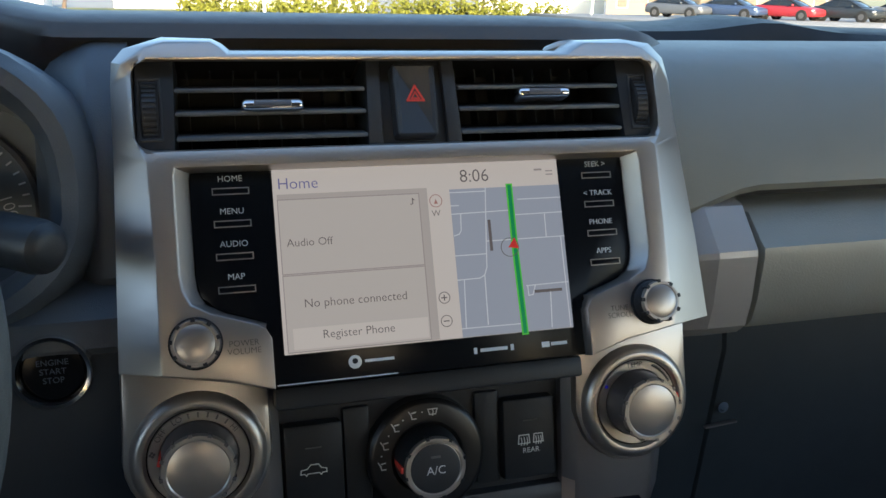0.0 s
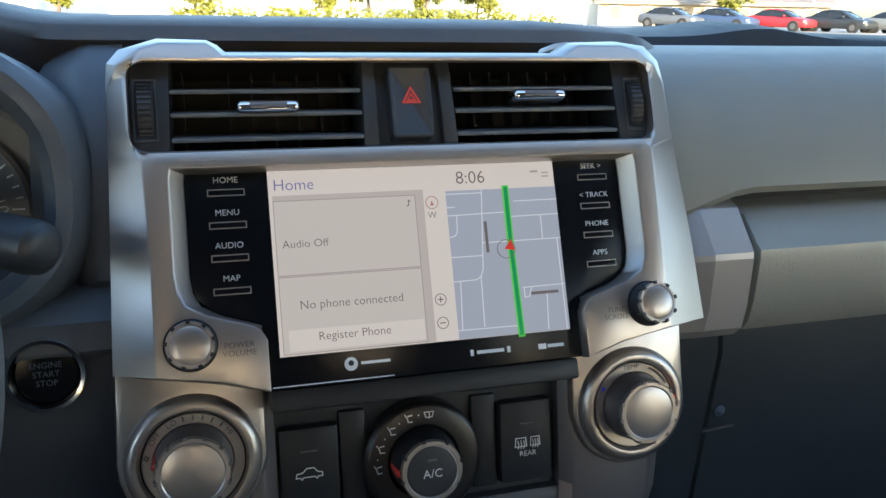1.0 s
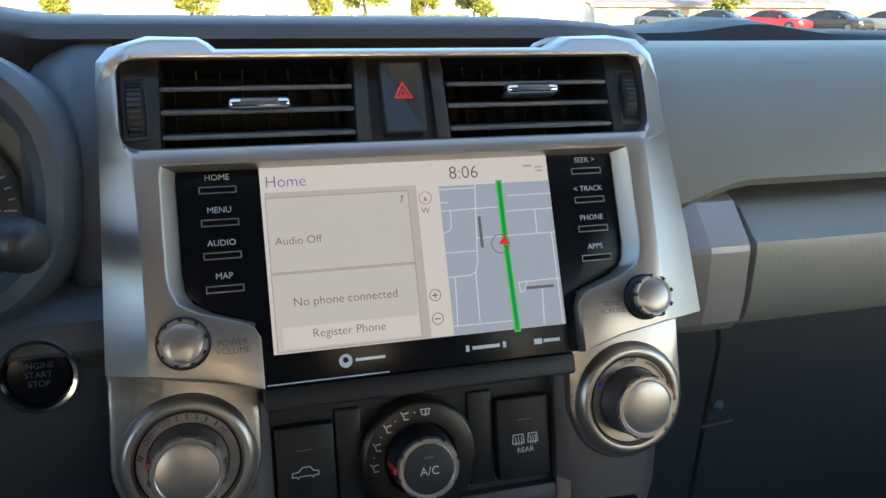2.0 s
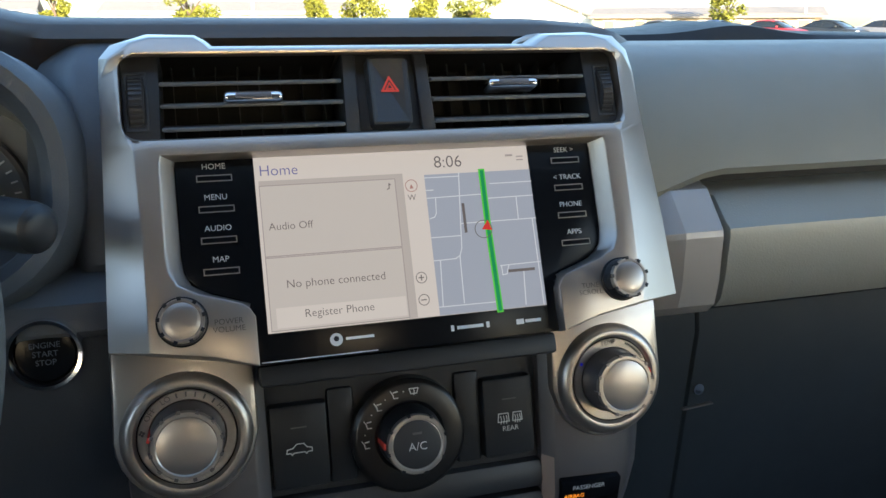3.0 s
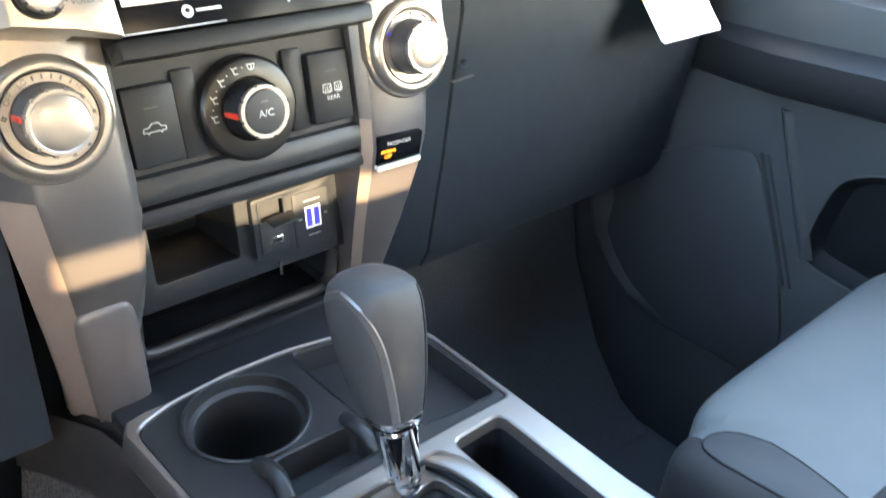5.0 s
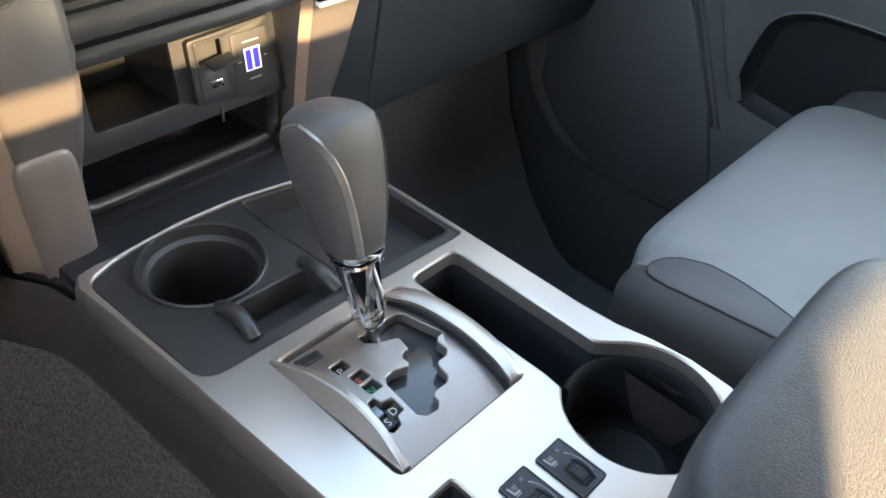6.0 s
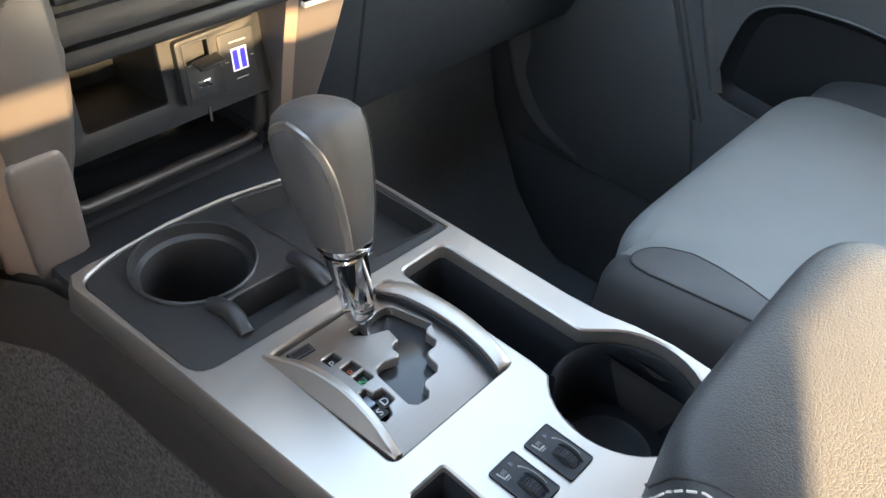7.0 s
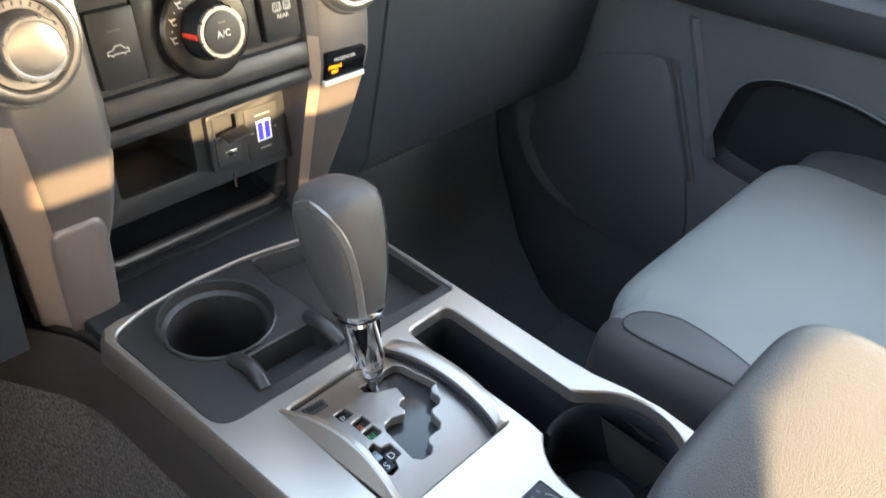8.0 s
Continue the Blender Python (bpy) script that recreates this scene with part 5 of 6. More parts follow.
for h, dz in ((trayh, -0.012), (shifth, -0.01), (pocket, -0.014), (coin, -0.02)):
    top = ring(bm, TOP, shrink(h, -0.0022), 0.003)
    lip = ring(bm, TOP, shrink(h, -0.0006), 0.0018)
    mid = ring(bm, TOP, h, -0.001)
    low = ring(bm, TOP, h, dz)
    bridge(bm, top, lip)
    bridge(bm, lip, mid)
    bridge(bm, mid, low)
    hs.append(top)
fill(bm, [outer_top, *hs])
e1 = ring(bm, TOP, shrink(rim, -0.0014), 0.0018)
e2 = ring(bm, TOP, shrink(rim, -0.0055), -0.012)
e3 = ring(bm, TOP, shrink(rim, -0.0062), -0.018)
e4 = ring(bm, TOP, shrink(rim, -0.0040), -0.024)
for a, b in ((outer_top, e1), (e1, e2), (e2, e3), (e3, e4)):
    bridge(bm, a, b)
part("top_plate", bm, SILVER, cons, "satin silver top plate")

# front tray with the cup holder
cupf = [(-0.053 + 0.0475 * math.cos(2 * math.pi * i / 40), 0.4395 + 0.0475 * math.sin(2 * math.pi * i / 40)) for i in range(40)]
well = rounded([(-0.068, 0.350), (0.008, 0.347), (0.009, 0.383), (-0.066, 0.385)], [0.003, 0.003, 0.012, 0.012])
rtray = rounded([(0.022, 0.352), (0.1235, 0.341), (0.1215, 0.425), (0.110, 0.456), (0.068, 0.4735), (0.0165, 0.4840), (0.0150, 0.452)], [0.006, 0.006, 0.012, 0.012, 0.006, 0.005, 0.01])
bm = prism(B(), TOP, shrink(trayh, 0.0005), -0.02, 0.0006, 0.0, [cupf, well, rtray])
tray = part("front_tray", bm, TRAY, cons, "dark plastic front tray")
CF = at(TOP, -0.053, 0.4395, 0.0006)
part("cup_holder", lathe(B(), CF, [(0.0508, -0.0015), (0.0503, 0.0024), (0.0490, 0.0032), (0.0476, 0.0026), (0.0470, -0.002), (0.0462, -0.0075), (0.0428, -0.0090), (0.0418, -0.0098), (0.0412, -0.012), (0.0416, -0.03), (0.0395, -0.085), (0.0, -0.085)], 56), TRAY, tray, "round dark cup holder")
for nm, h, d in (("coin_well", well, 0.017), ("phone_tray", rtray, 0.014)):
    bm = B()
    r0 = ring(bm, TOP, shrink(h, -0.002), 0.0016)
    r1 = ring(bm, TOP, h, -0.0004)
    r2 = ring(bm, TOP, shrink(h, 0.002), -0.007 - d)
    bridge(bm, r0, r1)
    bridge(bm, r1, r2)
    fill(bm, [r2])
    part(nm, bm, TRAY, tray, "recessed dark tray")
for x, q in ((-0.0705, 1), (0.0075, -1)):
    bm = B()
    pts = [Vector((x + 0.002 * q * math.sin(math.pi * t), 0.349 + 0.042 * t, 0.943 + 0.0135 * math.sin(math.pi * (0.15 + 0.7 * t)))) for t in steps(0, 1, 10)]
    tube(bm, pts, 0.0066, 14)
    part("finger", bm, TRAY, tray, "curved cup clamp")

# pocket and rear cup holder
bm = B()
p0 = ring(bm, TOP, pocket, -0.010)
p1 = ring(bm, TOP, shrink(pocket, 0.002), -0.02)
p2 = ring(bm, TOP, shrink(pocket, 0.004), -0.075)
bridge(bm, p0, p1)
bridge(bm, p1, p2)
fill(bm, [p2])
part("side_pocket", bm, PLASTIC, cons, "deep dark pocket and rear cup holder")
RC = at(TOP, CX, CY, -0.008)
part("cup_wall", lathe(B(), RC, [(0.0548, -0.006), (0.0545, -0.001), (0.0528, 0.0004), (0.0508, -0.002), (0.0500, -0.010), (0.0492, -0.030), (0.0475, -0.064)], 72, -222, 112), BLACK, cons, "smooth dark wall of the rear cup holder")
part("cup_floor", lathe(B(), RC, [(0.0, -0.0630), (0.030, -0.0635), (0.0335, -0.0615), (0.0350, -0.0635), (0.0470, -0.064)], 48), BLACK, cons, "ringed cup holder floor")
part("cup_clip", superq(B(), RC @ Matrix.Rotation(radians(166), 4, "Z") @ Matrix.Translation((0.0505, 0, -0.018)), 0.004, 0.013, 0.018, 0.4, 0.4, 24, 12), PLASTIC_SOFT, cons, "sprung clip of the cup holder")
bm = B()
c0 = ring(bm, TOP, coin, -0.002)
c1 = ring(bm, TOP, shrink(coin, 0.003), -0.03)
bridge(bm, c0, c1)
fill(bm, [c1])
part("coin_box", bm, PLASTIC, cons)
part("rear_riser", box(B(), I4, (-0.105, -0.38, 0.93), (0.105, 0.055, 0.985), 0.006), PLASTIC_SOFT, cons)

# seat heater switches
for cx in (0.0045, -0.0285):
    sh = thing("seat_heater_switch", (cx, 0.128, 0.953), "small dark seat heater switch with a thumbwheel", "switch", "seat heater switches")
    HM = at(TOP, cx, 0.1255 if cx > 0 else 0.1280, 0.003)
    part("plate", prism(B(), HM, rounded([(-0.0125, -0.0192), (0.0125, -0.0192), (0.0125, 0.0192), (-0.0125, 0.0192)], 0.002), -0.002, 0.0016, 0.0005), PLASTIC, sh)
    part("bezel", prism(B(), HM, rounded([(-0.0125, -0.0192), (0.0125, -0.0192), (0.0125, 0.0192), (-0.0125, 0.0192)], 0.002), 0.0, 0.0021, 0.0004, [rounded([(-0.0116, -0.0183), (0.0116, -0.0183), (0.0116, 0.0183), (-0.0116, 0.0183)], 0.0016)]), PLASTIC_SOFT, sh, "thin raised edge")
    TW = HM @ Matrix.Translation((-0.0010, -0.0065, -0.0062)) @ Matrix.Rotation(radians(90), 4, "Y")
    th = part("thumbwheel", lathe(B(), TW, [(0.0, -0.0042), (0.0104, -0.0042), (0.0114, -0.0036), (0.0114, 0.0036), (0.0104, 0.0042), (0.0, 0.0042)], 40), RUBBER, sh, "ribbed thumbwheel")
    for k in range(30):
        a = 2 * math.pi * k / 30
        for w in (-0.0026, -0.0009, 0.0009, 0.0026):
            if math.cos(a) < 0.3:
                part("rib", box(B(), TW @ Matrix.Rotation(a, 4, "Z") @ Matrix.Translation((0.0115, 0, w)), (-0.0004, -0.0006, -0.0006), (0.0006, 0.0006, 0.0006)), DRIVER, th, smooth=0)
    part("wheel_guard", lathe(B(), HM @ Matrix.Translation((0.0044, -0.0065, -0.0060)) @ Matrix.Rotation(radians(90), 4, "Y"), [(0.0, -0.0008), (0.0112, -0.0008), (0.0128, 0.0), (0.0112, 0.0008), (0.0, 0.0008)], 40), PLASTIC_SOFT, sh, "arched guard beside the wheel")
    b2 = B()
    arc_ = [(0.0030 + 0.0062 * math.cos(radians(q)), -0.0040 + 0.0140 * math.sin(radians(q))) for q in range(-30, 75, 12)]
    for k, (p, q) in enumerate(zip(arc_, arc_[1:])):
        outline(b2, at(HM, 0, 0, 0.0017), [p, q], 0.0004 + 0.00014 * k, False)
    SY = at(HM, -0.0062, 0.0105, 0.0017)
    outline(b2, SY, [(-0.0024, 0.0040), (-0.0018, -0.0006)], 0.0013, False)
    outline(b2, SY, [(-0.0018, -0.0012), (0.0022, -0.0014)], 0.0014, False)
    outline(b2, SY, [(-0.0016, -0.0030), (0.0020, -0.0032)], 0.0006, False)
    for q in (0.0, 0.0014, 0.0028):
        outline(b2, SY, [(q - 0.0002, 0.0006), (q + 0.0003, 0.0016), (q - 0.0002, 0.0026), (q + 0.0002, 0.0036)], 0.0004, False)
    part("symbols", b2, PALE_INK, sh, smooth=0)
    part("lamp", box(B(), at(HM, 0.0030, 0.0135, 0.0016), (-0.0014, -0.0014, 0), (0.0014, 0.0014, 0.0003)), LENS_DARK, sh, smooth=0)

# ---- gear shifter ----
shf = thing("gear_shifter", (-0.015, 0.26, 0.95), "automatic gear selector with a leather knob and gated silver plate", "gear lever")


def arch(y):
    return 0.0035 - 2.0 * (y - 0.262) ** 2


gate = [(-0.0113, 0.2853), (-0.0178, 0.2924), (-0.0165, 0.2993), (0.0029, 0.2968), (0.0110, 0.2995), (0.0203, 0.2985), (0.0235, 0.2945), (0.0301, 0.2600), (0.0243, 0.2599), (0.0203, 0.2566), (0.0206, 0.2473), (0.0161, 0.2437), (0.0078, 0.2439), (0.0050, 0.2404), (0.0043, 0.2306), (0.0, 0.2273), (-0.0122, 0.2275), (-0.0157, 0.2250), (-0.0157, 0.2203), (-0.0205, 0.2164), (-0.0293, 0.2173), (-0.0342, 0.2219), (-0.0330, 0.2523), (-0.0292, 0.2573), (-0.0223, 0.2581), (-0.0116, 0.2544), (-0.0084, 0.2558), (-0.0084, 0.2628), (-0.0042, 0.2658), (0.0007, 0.2655), (0.0036, 0.2785), (-0.0051, 0.2826)]
gate = rounded(gate, 0.0012, 2)
plate = rounded([(-0.0725, 0.1975), (0.0405, 0.1975), (0.0415, 0.3165), (-0.0725, 0.3165)], 0.004, 3)
wins = [rounded([(x - 0.0055, y - 0.0048), (x + 0.0055, y - 0.0048), (x + 0.0055, y + 0.0048), (x - 0.0055, y + 0.0048)], 0.001, 2) for x, y in ((-0.0455, 0.2858), (-0.0418, 0.2703), (-0.0417, 0.2581))]
wins.append(rounded([(-0.0532, 0.2500), (-0.0474, 0.2499), (-0.0459, 0.2435), (-0.0380, 0.2421), (-0.0385, 0.2306), (-0.0455, 0.2297), (-0.0480, 0.2235), (-0.0558, 0.2220), (-0.0577, 0.2259), (-0.0563, 0.2345)], 0.001, 2))
bm = B()
loops = []
for h in [plate, gate, *wins]:
    big = h is plate
    t = [bm.verts.new(TOP @ Vector((x, y, 0.001 + arch(y)))) for x, y in (h if big else shrink(h, -0.0008))]
    if not big:
        m2 = [bm.verts.new(TOP @ Vector((x, y, 0.0002 + arch(y)))) for x, y in h]
        l2 = [bm.verts.new(TOP @ Vector((x, y, -0.008 + arch(y)))) for x, y in h]
        bridge(bm, t, m2)
        bridge(bm, m2, l2)
    else:
        l2 = [bm.verts.new(TOP @ Vector((x, y, -0.012))) for x, y in h]
        bridge(bm, t, l2)
    loops.append(t)
fill(bm, loops)
part("gate_plate", bm, BRUSHED, shf, "brushed silver gate plate")
part("slide_cover", box(B(), TOP, (-0.06, 0.2, -0.014), (0.037, 0.315, -0.008), 0.001), SLIDE, shf, "glossy dark sliding cover under the gate")
slot = part("lock_slot", box(B(), TOP @ pose(-0.0555, 0.3070, 0.0005, 0, 0, -6), (-0.0095, -0.0045, -0.002), (0.0095, 0.0045, 0.0012), 0.0006), PLASTIC, shf, "small dark release cover")
part("slot_frame", outline(B(), TOP @ pose(-0.0555, 0.3070, 0.0018, 0, 0, -6), [(-0.0080, -0.0032), (0.0080, -0.0032), (0.0080, 0.0032), (-0.0080, 0.0032)], 0.0007), SILVER_DARK, slot, smooth=0)
for word, x, y, m in (("P", -0.0455, 0.2848, WHITE_INK), ("R", -0.0418, 0.2693, ORANGE_INK), ("N", -0.0417, 0.2571, GREEN_INK), ("D", -0.0425, 0.2360, WHITE_INK), ("S", -0.0510, 0.2318, WHITE_INK)):
    part("letter_tile", box(B(), TOP, (x - 0.0050, y - 0.0043, -0.0075 + arch(y)), (x + 0.0050, y + 0.0043, -0.0040 + arch(y))), PLASTIC, shf, smooth=0)
    lettering(word, at(TOP, x, y, -0.0038 + arch(y)), 0.0085, m, shf, "letter")
part("lens", box(B(), TOP, (-0.0545, 0.2390, -0.008), (-0.0475, 0.2480, -0.0015), 0.001), LENS, shf, "pale blue indicator lens")


def along(keys, f):
    """Smooth value at f (0 to 1) through evenly spaced keys."""
    k = len(keys) - 1
    i = min(int(f * k), k - 1)
    u = f * k - i
    p0, p1, p2, p3 = keys[max(i - 1, 0)], keys[i], keys[i + 1], keys[min(i + 2, k)]
    return 0.5 * (2 * p1 + (p2 - p0) * u + (2 * p0 - 5 * p1 + 4 * p2 - p3) * u * u + (3 * p1 - p0 - 3 * p2 + p3) * u ** 3)


# crescent rail beside the letters: straight outer foot, bowed inner edge
rings = []
for f in steps(0, 1, 32):
    y = 0.3215 - 0.1255 * f
    h = 0.0035 + 0.0095 * math.sin(math.pi * f) ** 0.8
    xo = -0.0785 + 0.0055 * f
    xr = along((-0.0768, -0.0690, -0.0648, -0.0660, -0.0712), f)
    xc = along((-0.0745, -0.0630, -0.0590, -0.0605, -0.0662), f)
    rings.append([TOP @ Vector(p) for p in ((xo, y, -0.012), (xo - 0.0004, y, 0.0030), (xo + 0.0008, y, 0.0042), (xr - 0.0012, y, h), (xr + 0.0006, y, h + 0.0010), (xc - 0.0012, y, h + 0.0006), (xc, y, h - 0.0012), (xc + 0.0003, y, -0.012))])
part("side_rail", loft(B(), rings), SILVER, shf, "crescent shaped silver rail", 14)
# arched rail along the pocket, with a dark groove at its foot
for nm, us, m, lab in (("side_rail", ((-0.12, -0.012), (0.0, 0.0010), (0.05, 0.0040), (0.25, 0.0052), (0.75, 0.0052), (0.95, 0.0040), (1.12, 0.0005), (1.15, -0.003)), SILVER, "arched silver rail along the pocket"),
                       ("rail_groove", ((-0.20, -0.006), (-0.19, 0.0012), (-0.06, 0.0012), (-0.05, -0.006)), BLACK, "dark groove at the foot of the rail")):
    rings = []
    for f in steps(0, 1, 32):
        a = Vector((along((0.0236, 0.0325, 0.0362, 0.0338, 0.0295), f), along((0.3125, 0.2885, 0.2500, 0.2165, 0.1955), f)))
        b = Vector((along((0.0270, 0.0455, 0.0515, 0.0500, 0.0425), f), along((0.3165, 0.3010, 0.2620, 0.2230, 0.1945), f)))
        lift = 0.0005 + 0.0065 * math.sin(math.pi * min(1, 0.06 + 0.9 * f)) ** 0.8
        rings.append([TOP @ Vector((*(a + (b - a) * u), z + (lift if z > 0 else 0))) for u, z in us])
    part(nm, loft(B(), rings), m, shf, lab, 24)

AX0, AX1 = Vector((-0.006, 0.2945, 0.945)), Vector((-0.012, 0.345, 1.128))
AXD = (AX1 - AX0).normalized()
LV = axes(AX0, (1, 0, 0), Vector((0, 1, 0)) - AXD * AXD.y)
part("stem", lathe(B(), LV, [(0.0048, -0.01), (0.0048, 0.02), (0.006, 0.03), (0.006, 0.05)], 24), CHROME, shf, "chrome stem")


def oblong(a, b, k=36, e=0.7):
    return oval(a, b, k, e)


def band(bm, keys):
    """A smooth oblong shell from (half width, half depth, height) keys."""
    return loft(bm, [[LV @ Vector((p[0], p[1], h)) for p in oblong(a, b)] for a, b, h in keys])


part("collar", band(B(), ((0.0150, 0.0172, 0.0735), (0.0166, 0.0186, 0.0745), (0.0176, 0.0198, 0.0768), (0.0180, 0.0203, 0.0800), (0.0168, 0.0190, 0.0812))), CHROME, shf, "chrome collar under the knob")
part("collar_ring", band(B(), ((0.0142, 0.0162, 0.0680), (0.0158, 0.0178, 0.0688), (0.0163, 0.0183, 0.0702), (0.0158, 0.0178, 0.0716), (0.0142, 0.0162, 0.0722))), CHROME, shf, "thin lower chrome ring")
part("collar_core", band(B(), ((0.0050, 0.0060, 0.0160), (0.0078, 0.0088, 0.0260), (0.0112, 0.0128, 0.0520), (0.0146, 0.0166, 0.0740))), GLOSS, shf, "dark core inside the chrome struts")
part("collar_foot", band(B(), ((0.0052, 0.0060, 0.0130), (0.0084, 0.0094, 0.0158), (0.0098, 0.0112, 0.0205), (0.0102, 0.0118, 0.0265), (0.0088, 0.0102, 0.0310))), CHROME, shf, "rounded chrome foot of the collar")
for q in range(4):
    a0 = radians(45 + 90 * q)
    for turn in (-1, 1):
        rings = []
        for f in steps(0, 1, 14):
            ang = a0 + turn * radians(40) * math.sin(f * math.pi / 2)
            hh = 0.022 + 0.050 * f
            rx, ry = 0.0094 + 0.0064 * f, 0.0108 + 0.0074 * f
            c, d = math.cos(ang), math.sin(ang)
            p = Vector((rx * c, ry * d, hh))
            nrm, tan = Vector((c, d, 0)), Vector((-d, c, 0))
            w = 0.0050 - 0.0012 * math.sin(math.pi * f)
            rings.append([LV @ (p + tan * w * u + nrm * v) for u, v in ((-1, -0.002), (-0.8, 0.0004), (0, 0.0012), (0.8, 0.0004), (1, -0.002))])
        part("strut", loft(B(), rings), CHROME, shf, "curved chrome strut", 50)
bm = B()
KN = [(0.0165, 0.0186, 0.0800, 0), (0.0192, 0.0217, 0.0815, 0), (0.0200, 0.0232, 0.086, 0.0005), (0.0215, 0.0258, 0.095, 0.001), (0.0238, 0.0290, 0.108, 0.0015), (0.0258, 0.0318, 0.126, 0.002), (0.0268, 0.0335, 0.142, 0.002), (0.0268, 0.0340, 0.155, 0.0018), (0.0259, 0.0330, 0.1650, 0.0012), (0.0238, 0.0305, 0.1722, 0.0008), (0.0192, 0.0255, 0.1772, 0.0), (0.0105, 0.0145, 0.1798, 0.0)]
loft(bm, [[LV @ Vector((p[0], p[1] + dy, h)) for p in oblong(a, b, 44, 0.72)] for a, b, h, dy in KN])
part("knob", bm, LEATHER_KNOB, shf, "grey leather shift knob", 60)
# bright inlay and seams running up the knob
for a_low, a_top, wd, nm, mm in ((-119, -180, 0.0036, "inlay", BRUSHED), (-62, -52, 0.0010, "seam", PIPING), (62, 52, 0.0010, "seam", PIPING), (119, 180, 0.0036, "inlay", BRUSHED)):
    bm = B()
    way = []
    for q in steps(0, 1, 40):
        k = min(int(q * 8), 7)
        f = q * 8 - k
        a, b, h, dy = [u + (w - u) * f for u, w in zip(KN[1 + k], KN[2 + k])]
        ang = radians(a_low + (a_top - a_low) * q ** 4.5)
        c, s = math.cos(ang), math.sin(ang)
        nrm = Vector((c / a, s / b, 0)).normalized()
        way.append((Vector((a * math.copysign(abs(c) ** 0.72, c), b * math.copysign(abs(s) ** 0.72, s) + dy, h)), nrm))
    rings = []
    for i, (p, nrm) in enumerate(way):
        run = way[min(i + 1, len(way) - 1)][0] - way[max(i - 1, 0)][0]
        tn = run.cross(nrm).normalized()
        rings.append([LV @ (p + tn * wd * u + nrm * w) for u, w in ((-1, -0.001), (-0.6, 0.0006), (0.6, 0.0006), (1, -0.001))])
    loft(bm, rings, False)
    part(nm, bm, mm, shf, "bright inlay strip" if nm == "inlay" else "")

# ---- armrest ----
arm = thing("armrest", (0, -0.1, 0.98), "padded grey leather armrest lid in a patch of sun", "armrest")


def arm_shape(p):
    q = p.copy()
    f = (p.y + 0.17) / 0.34
    q.z += -0.052 * (1 - f) + 0.010 * (p.x / 0.11)
    q.x *= 1.0 + 0.05 * (1 - f)
    return q


LIDM = Matrix.Translation((0.028, -0.108, 1.046))
bm = superq(B(), LIDM, 0.111, 0.1655, 0.0755, 0.22, 0.34, 96, 64, arm_shape)
LID_TREE = BVHTree.FromBMesh(bm)
lid = part("lid", bm, LEATHER_LID, arm, "padded charcoal leather lid", 60)


# unseen sun mask: light passes over it, and through one gap onto the lid
def lid_top(x, y):
    hit = LID_TREE.ray_cast(Vector((x, y, 1.4)), Vector((0, 0, -1)))
    return hit[0].z if hit[0] else 0.9


def crown(xb):
    """Height at the partition of the sun ray that just touches the lid."""
    return max(lid_top(xb - (y - MASK_Y) * TANA, y) + (y - MASK_Y) * SLOPE for y in steps(-0.15, 0.06, 60))


edge = []
for f in steps(0.17, 1, 8):
    x, y = 0.067 + (-0.055 - 0.062) * f, 0.055 + (-0.010 - 0.055) * f
    xb, zb = mask_hit(x, y, lid_top(x, y))
    edge.append((xb, min(zb, crown(xb) - 0.0010)))
gap = edge[::-1] + [(xb, crown(xb) - 0.0010) for xb in steps(edge[0][0] + 0.004, edge[0][0] + 0.08, 8)] + [mask_hit(0.125, -0.12, 1.06), mask_hit(-0.052, -0.12, 1.06)]
z0 = mask_hit(0, 0.505, 1.072)[1]
top = [(-0.74, FLOOR_Z), (0.74, FLOOR_Z), (0.74, z0 - 0.02), (-0.74, z0 + 0.02)]
bm = prism(B(), axes((0, MASK_Y, 0), (1, 0, 0), (0, 0, 1)), top, -0.004, 0.0, 0, [gap])
solo("wall_sun_mask", bm, SUN_MASK, "added unseen partition that masks the sun behind the front seats", "wall", kind="structure")

def along_lid(pts, k, off):
    """The pts joined by a line of k pieces each, laid on the lid."""
    out = []
    for a, b in zip(pts, pts[1:]):
        for i in range(k):
            hit = LID_TREE.find_nearest(Vector(a).lerp(Vector(b), i / k))
            out.append(hit[0] + hit[1] * off)
    return out


SEAM = [(-0.045, 0.056, 1.045), (-0.0594, 0.0498, 1.064), (-0.0655, 0.045, 1.079), (-0.0678, 0.040, 1.091), (-0.0686, 0.034, 1.097), (-0.068, 0.027, 1.1005), (-0.0671, 0.018, 1.102), (-0.0670, 0.0, 1.101), (-0.067, -0.06, 1.093)]
STITCH = [(-0.045, 0.056, 1.035), (-0.0605, 0.0495, 1.055), (-0.0675, 0.044, 1.071), (-0.0700, 0.039, 1.084), (-0.0712, 0.033, 1.0925), (-0.0711, 0.026, 1.0978), (-0.0710, 0.015, 1.0985), (-0.0710, -0.003, 1.097), (-0.071, -0.06, 1.089)]
part("front_seam", tube(B(), along_lid(SEAM, 6, 0.0002), 0.0008, 6), PIPING, arm, "dark sewn seam")
row = along_lid(STITCH, 24, 0.0006)
gone, start = 0.0, 0
for i in range(1, len(row)):
    gone += (row[i] - row[i - 1]).length
    if gone > 0.0066:
        cut = [q for q in row[start:i] if (q - row[start]).length < 0.0046]
        if len(cut) > 1:
            part("stitch", tube(B(), cut, 0.0006, 6), THREAD, arm)
        gone, start = 0.0, i

# ---- passenger seat ----
seat = thing("passenger_seat", (0.39, -0.05, FLOOR_Z), "grey leather passenger seat cushion with charcoal bolsters", "car seat")


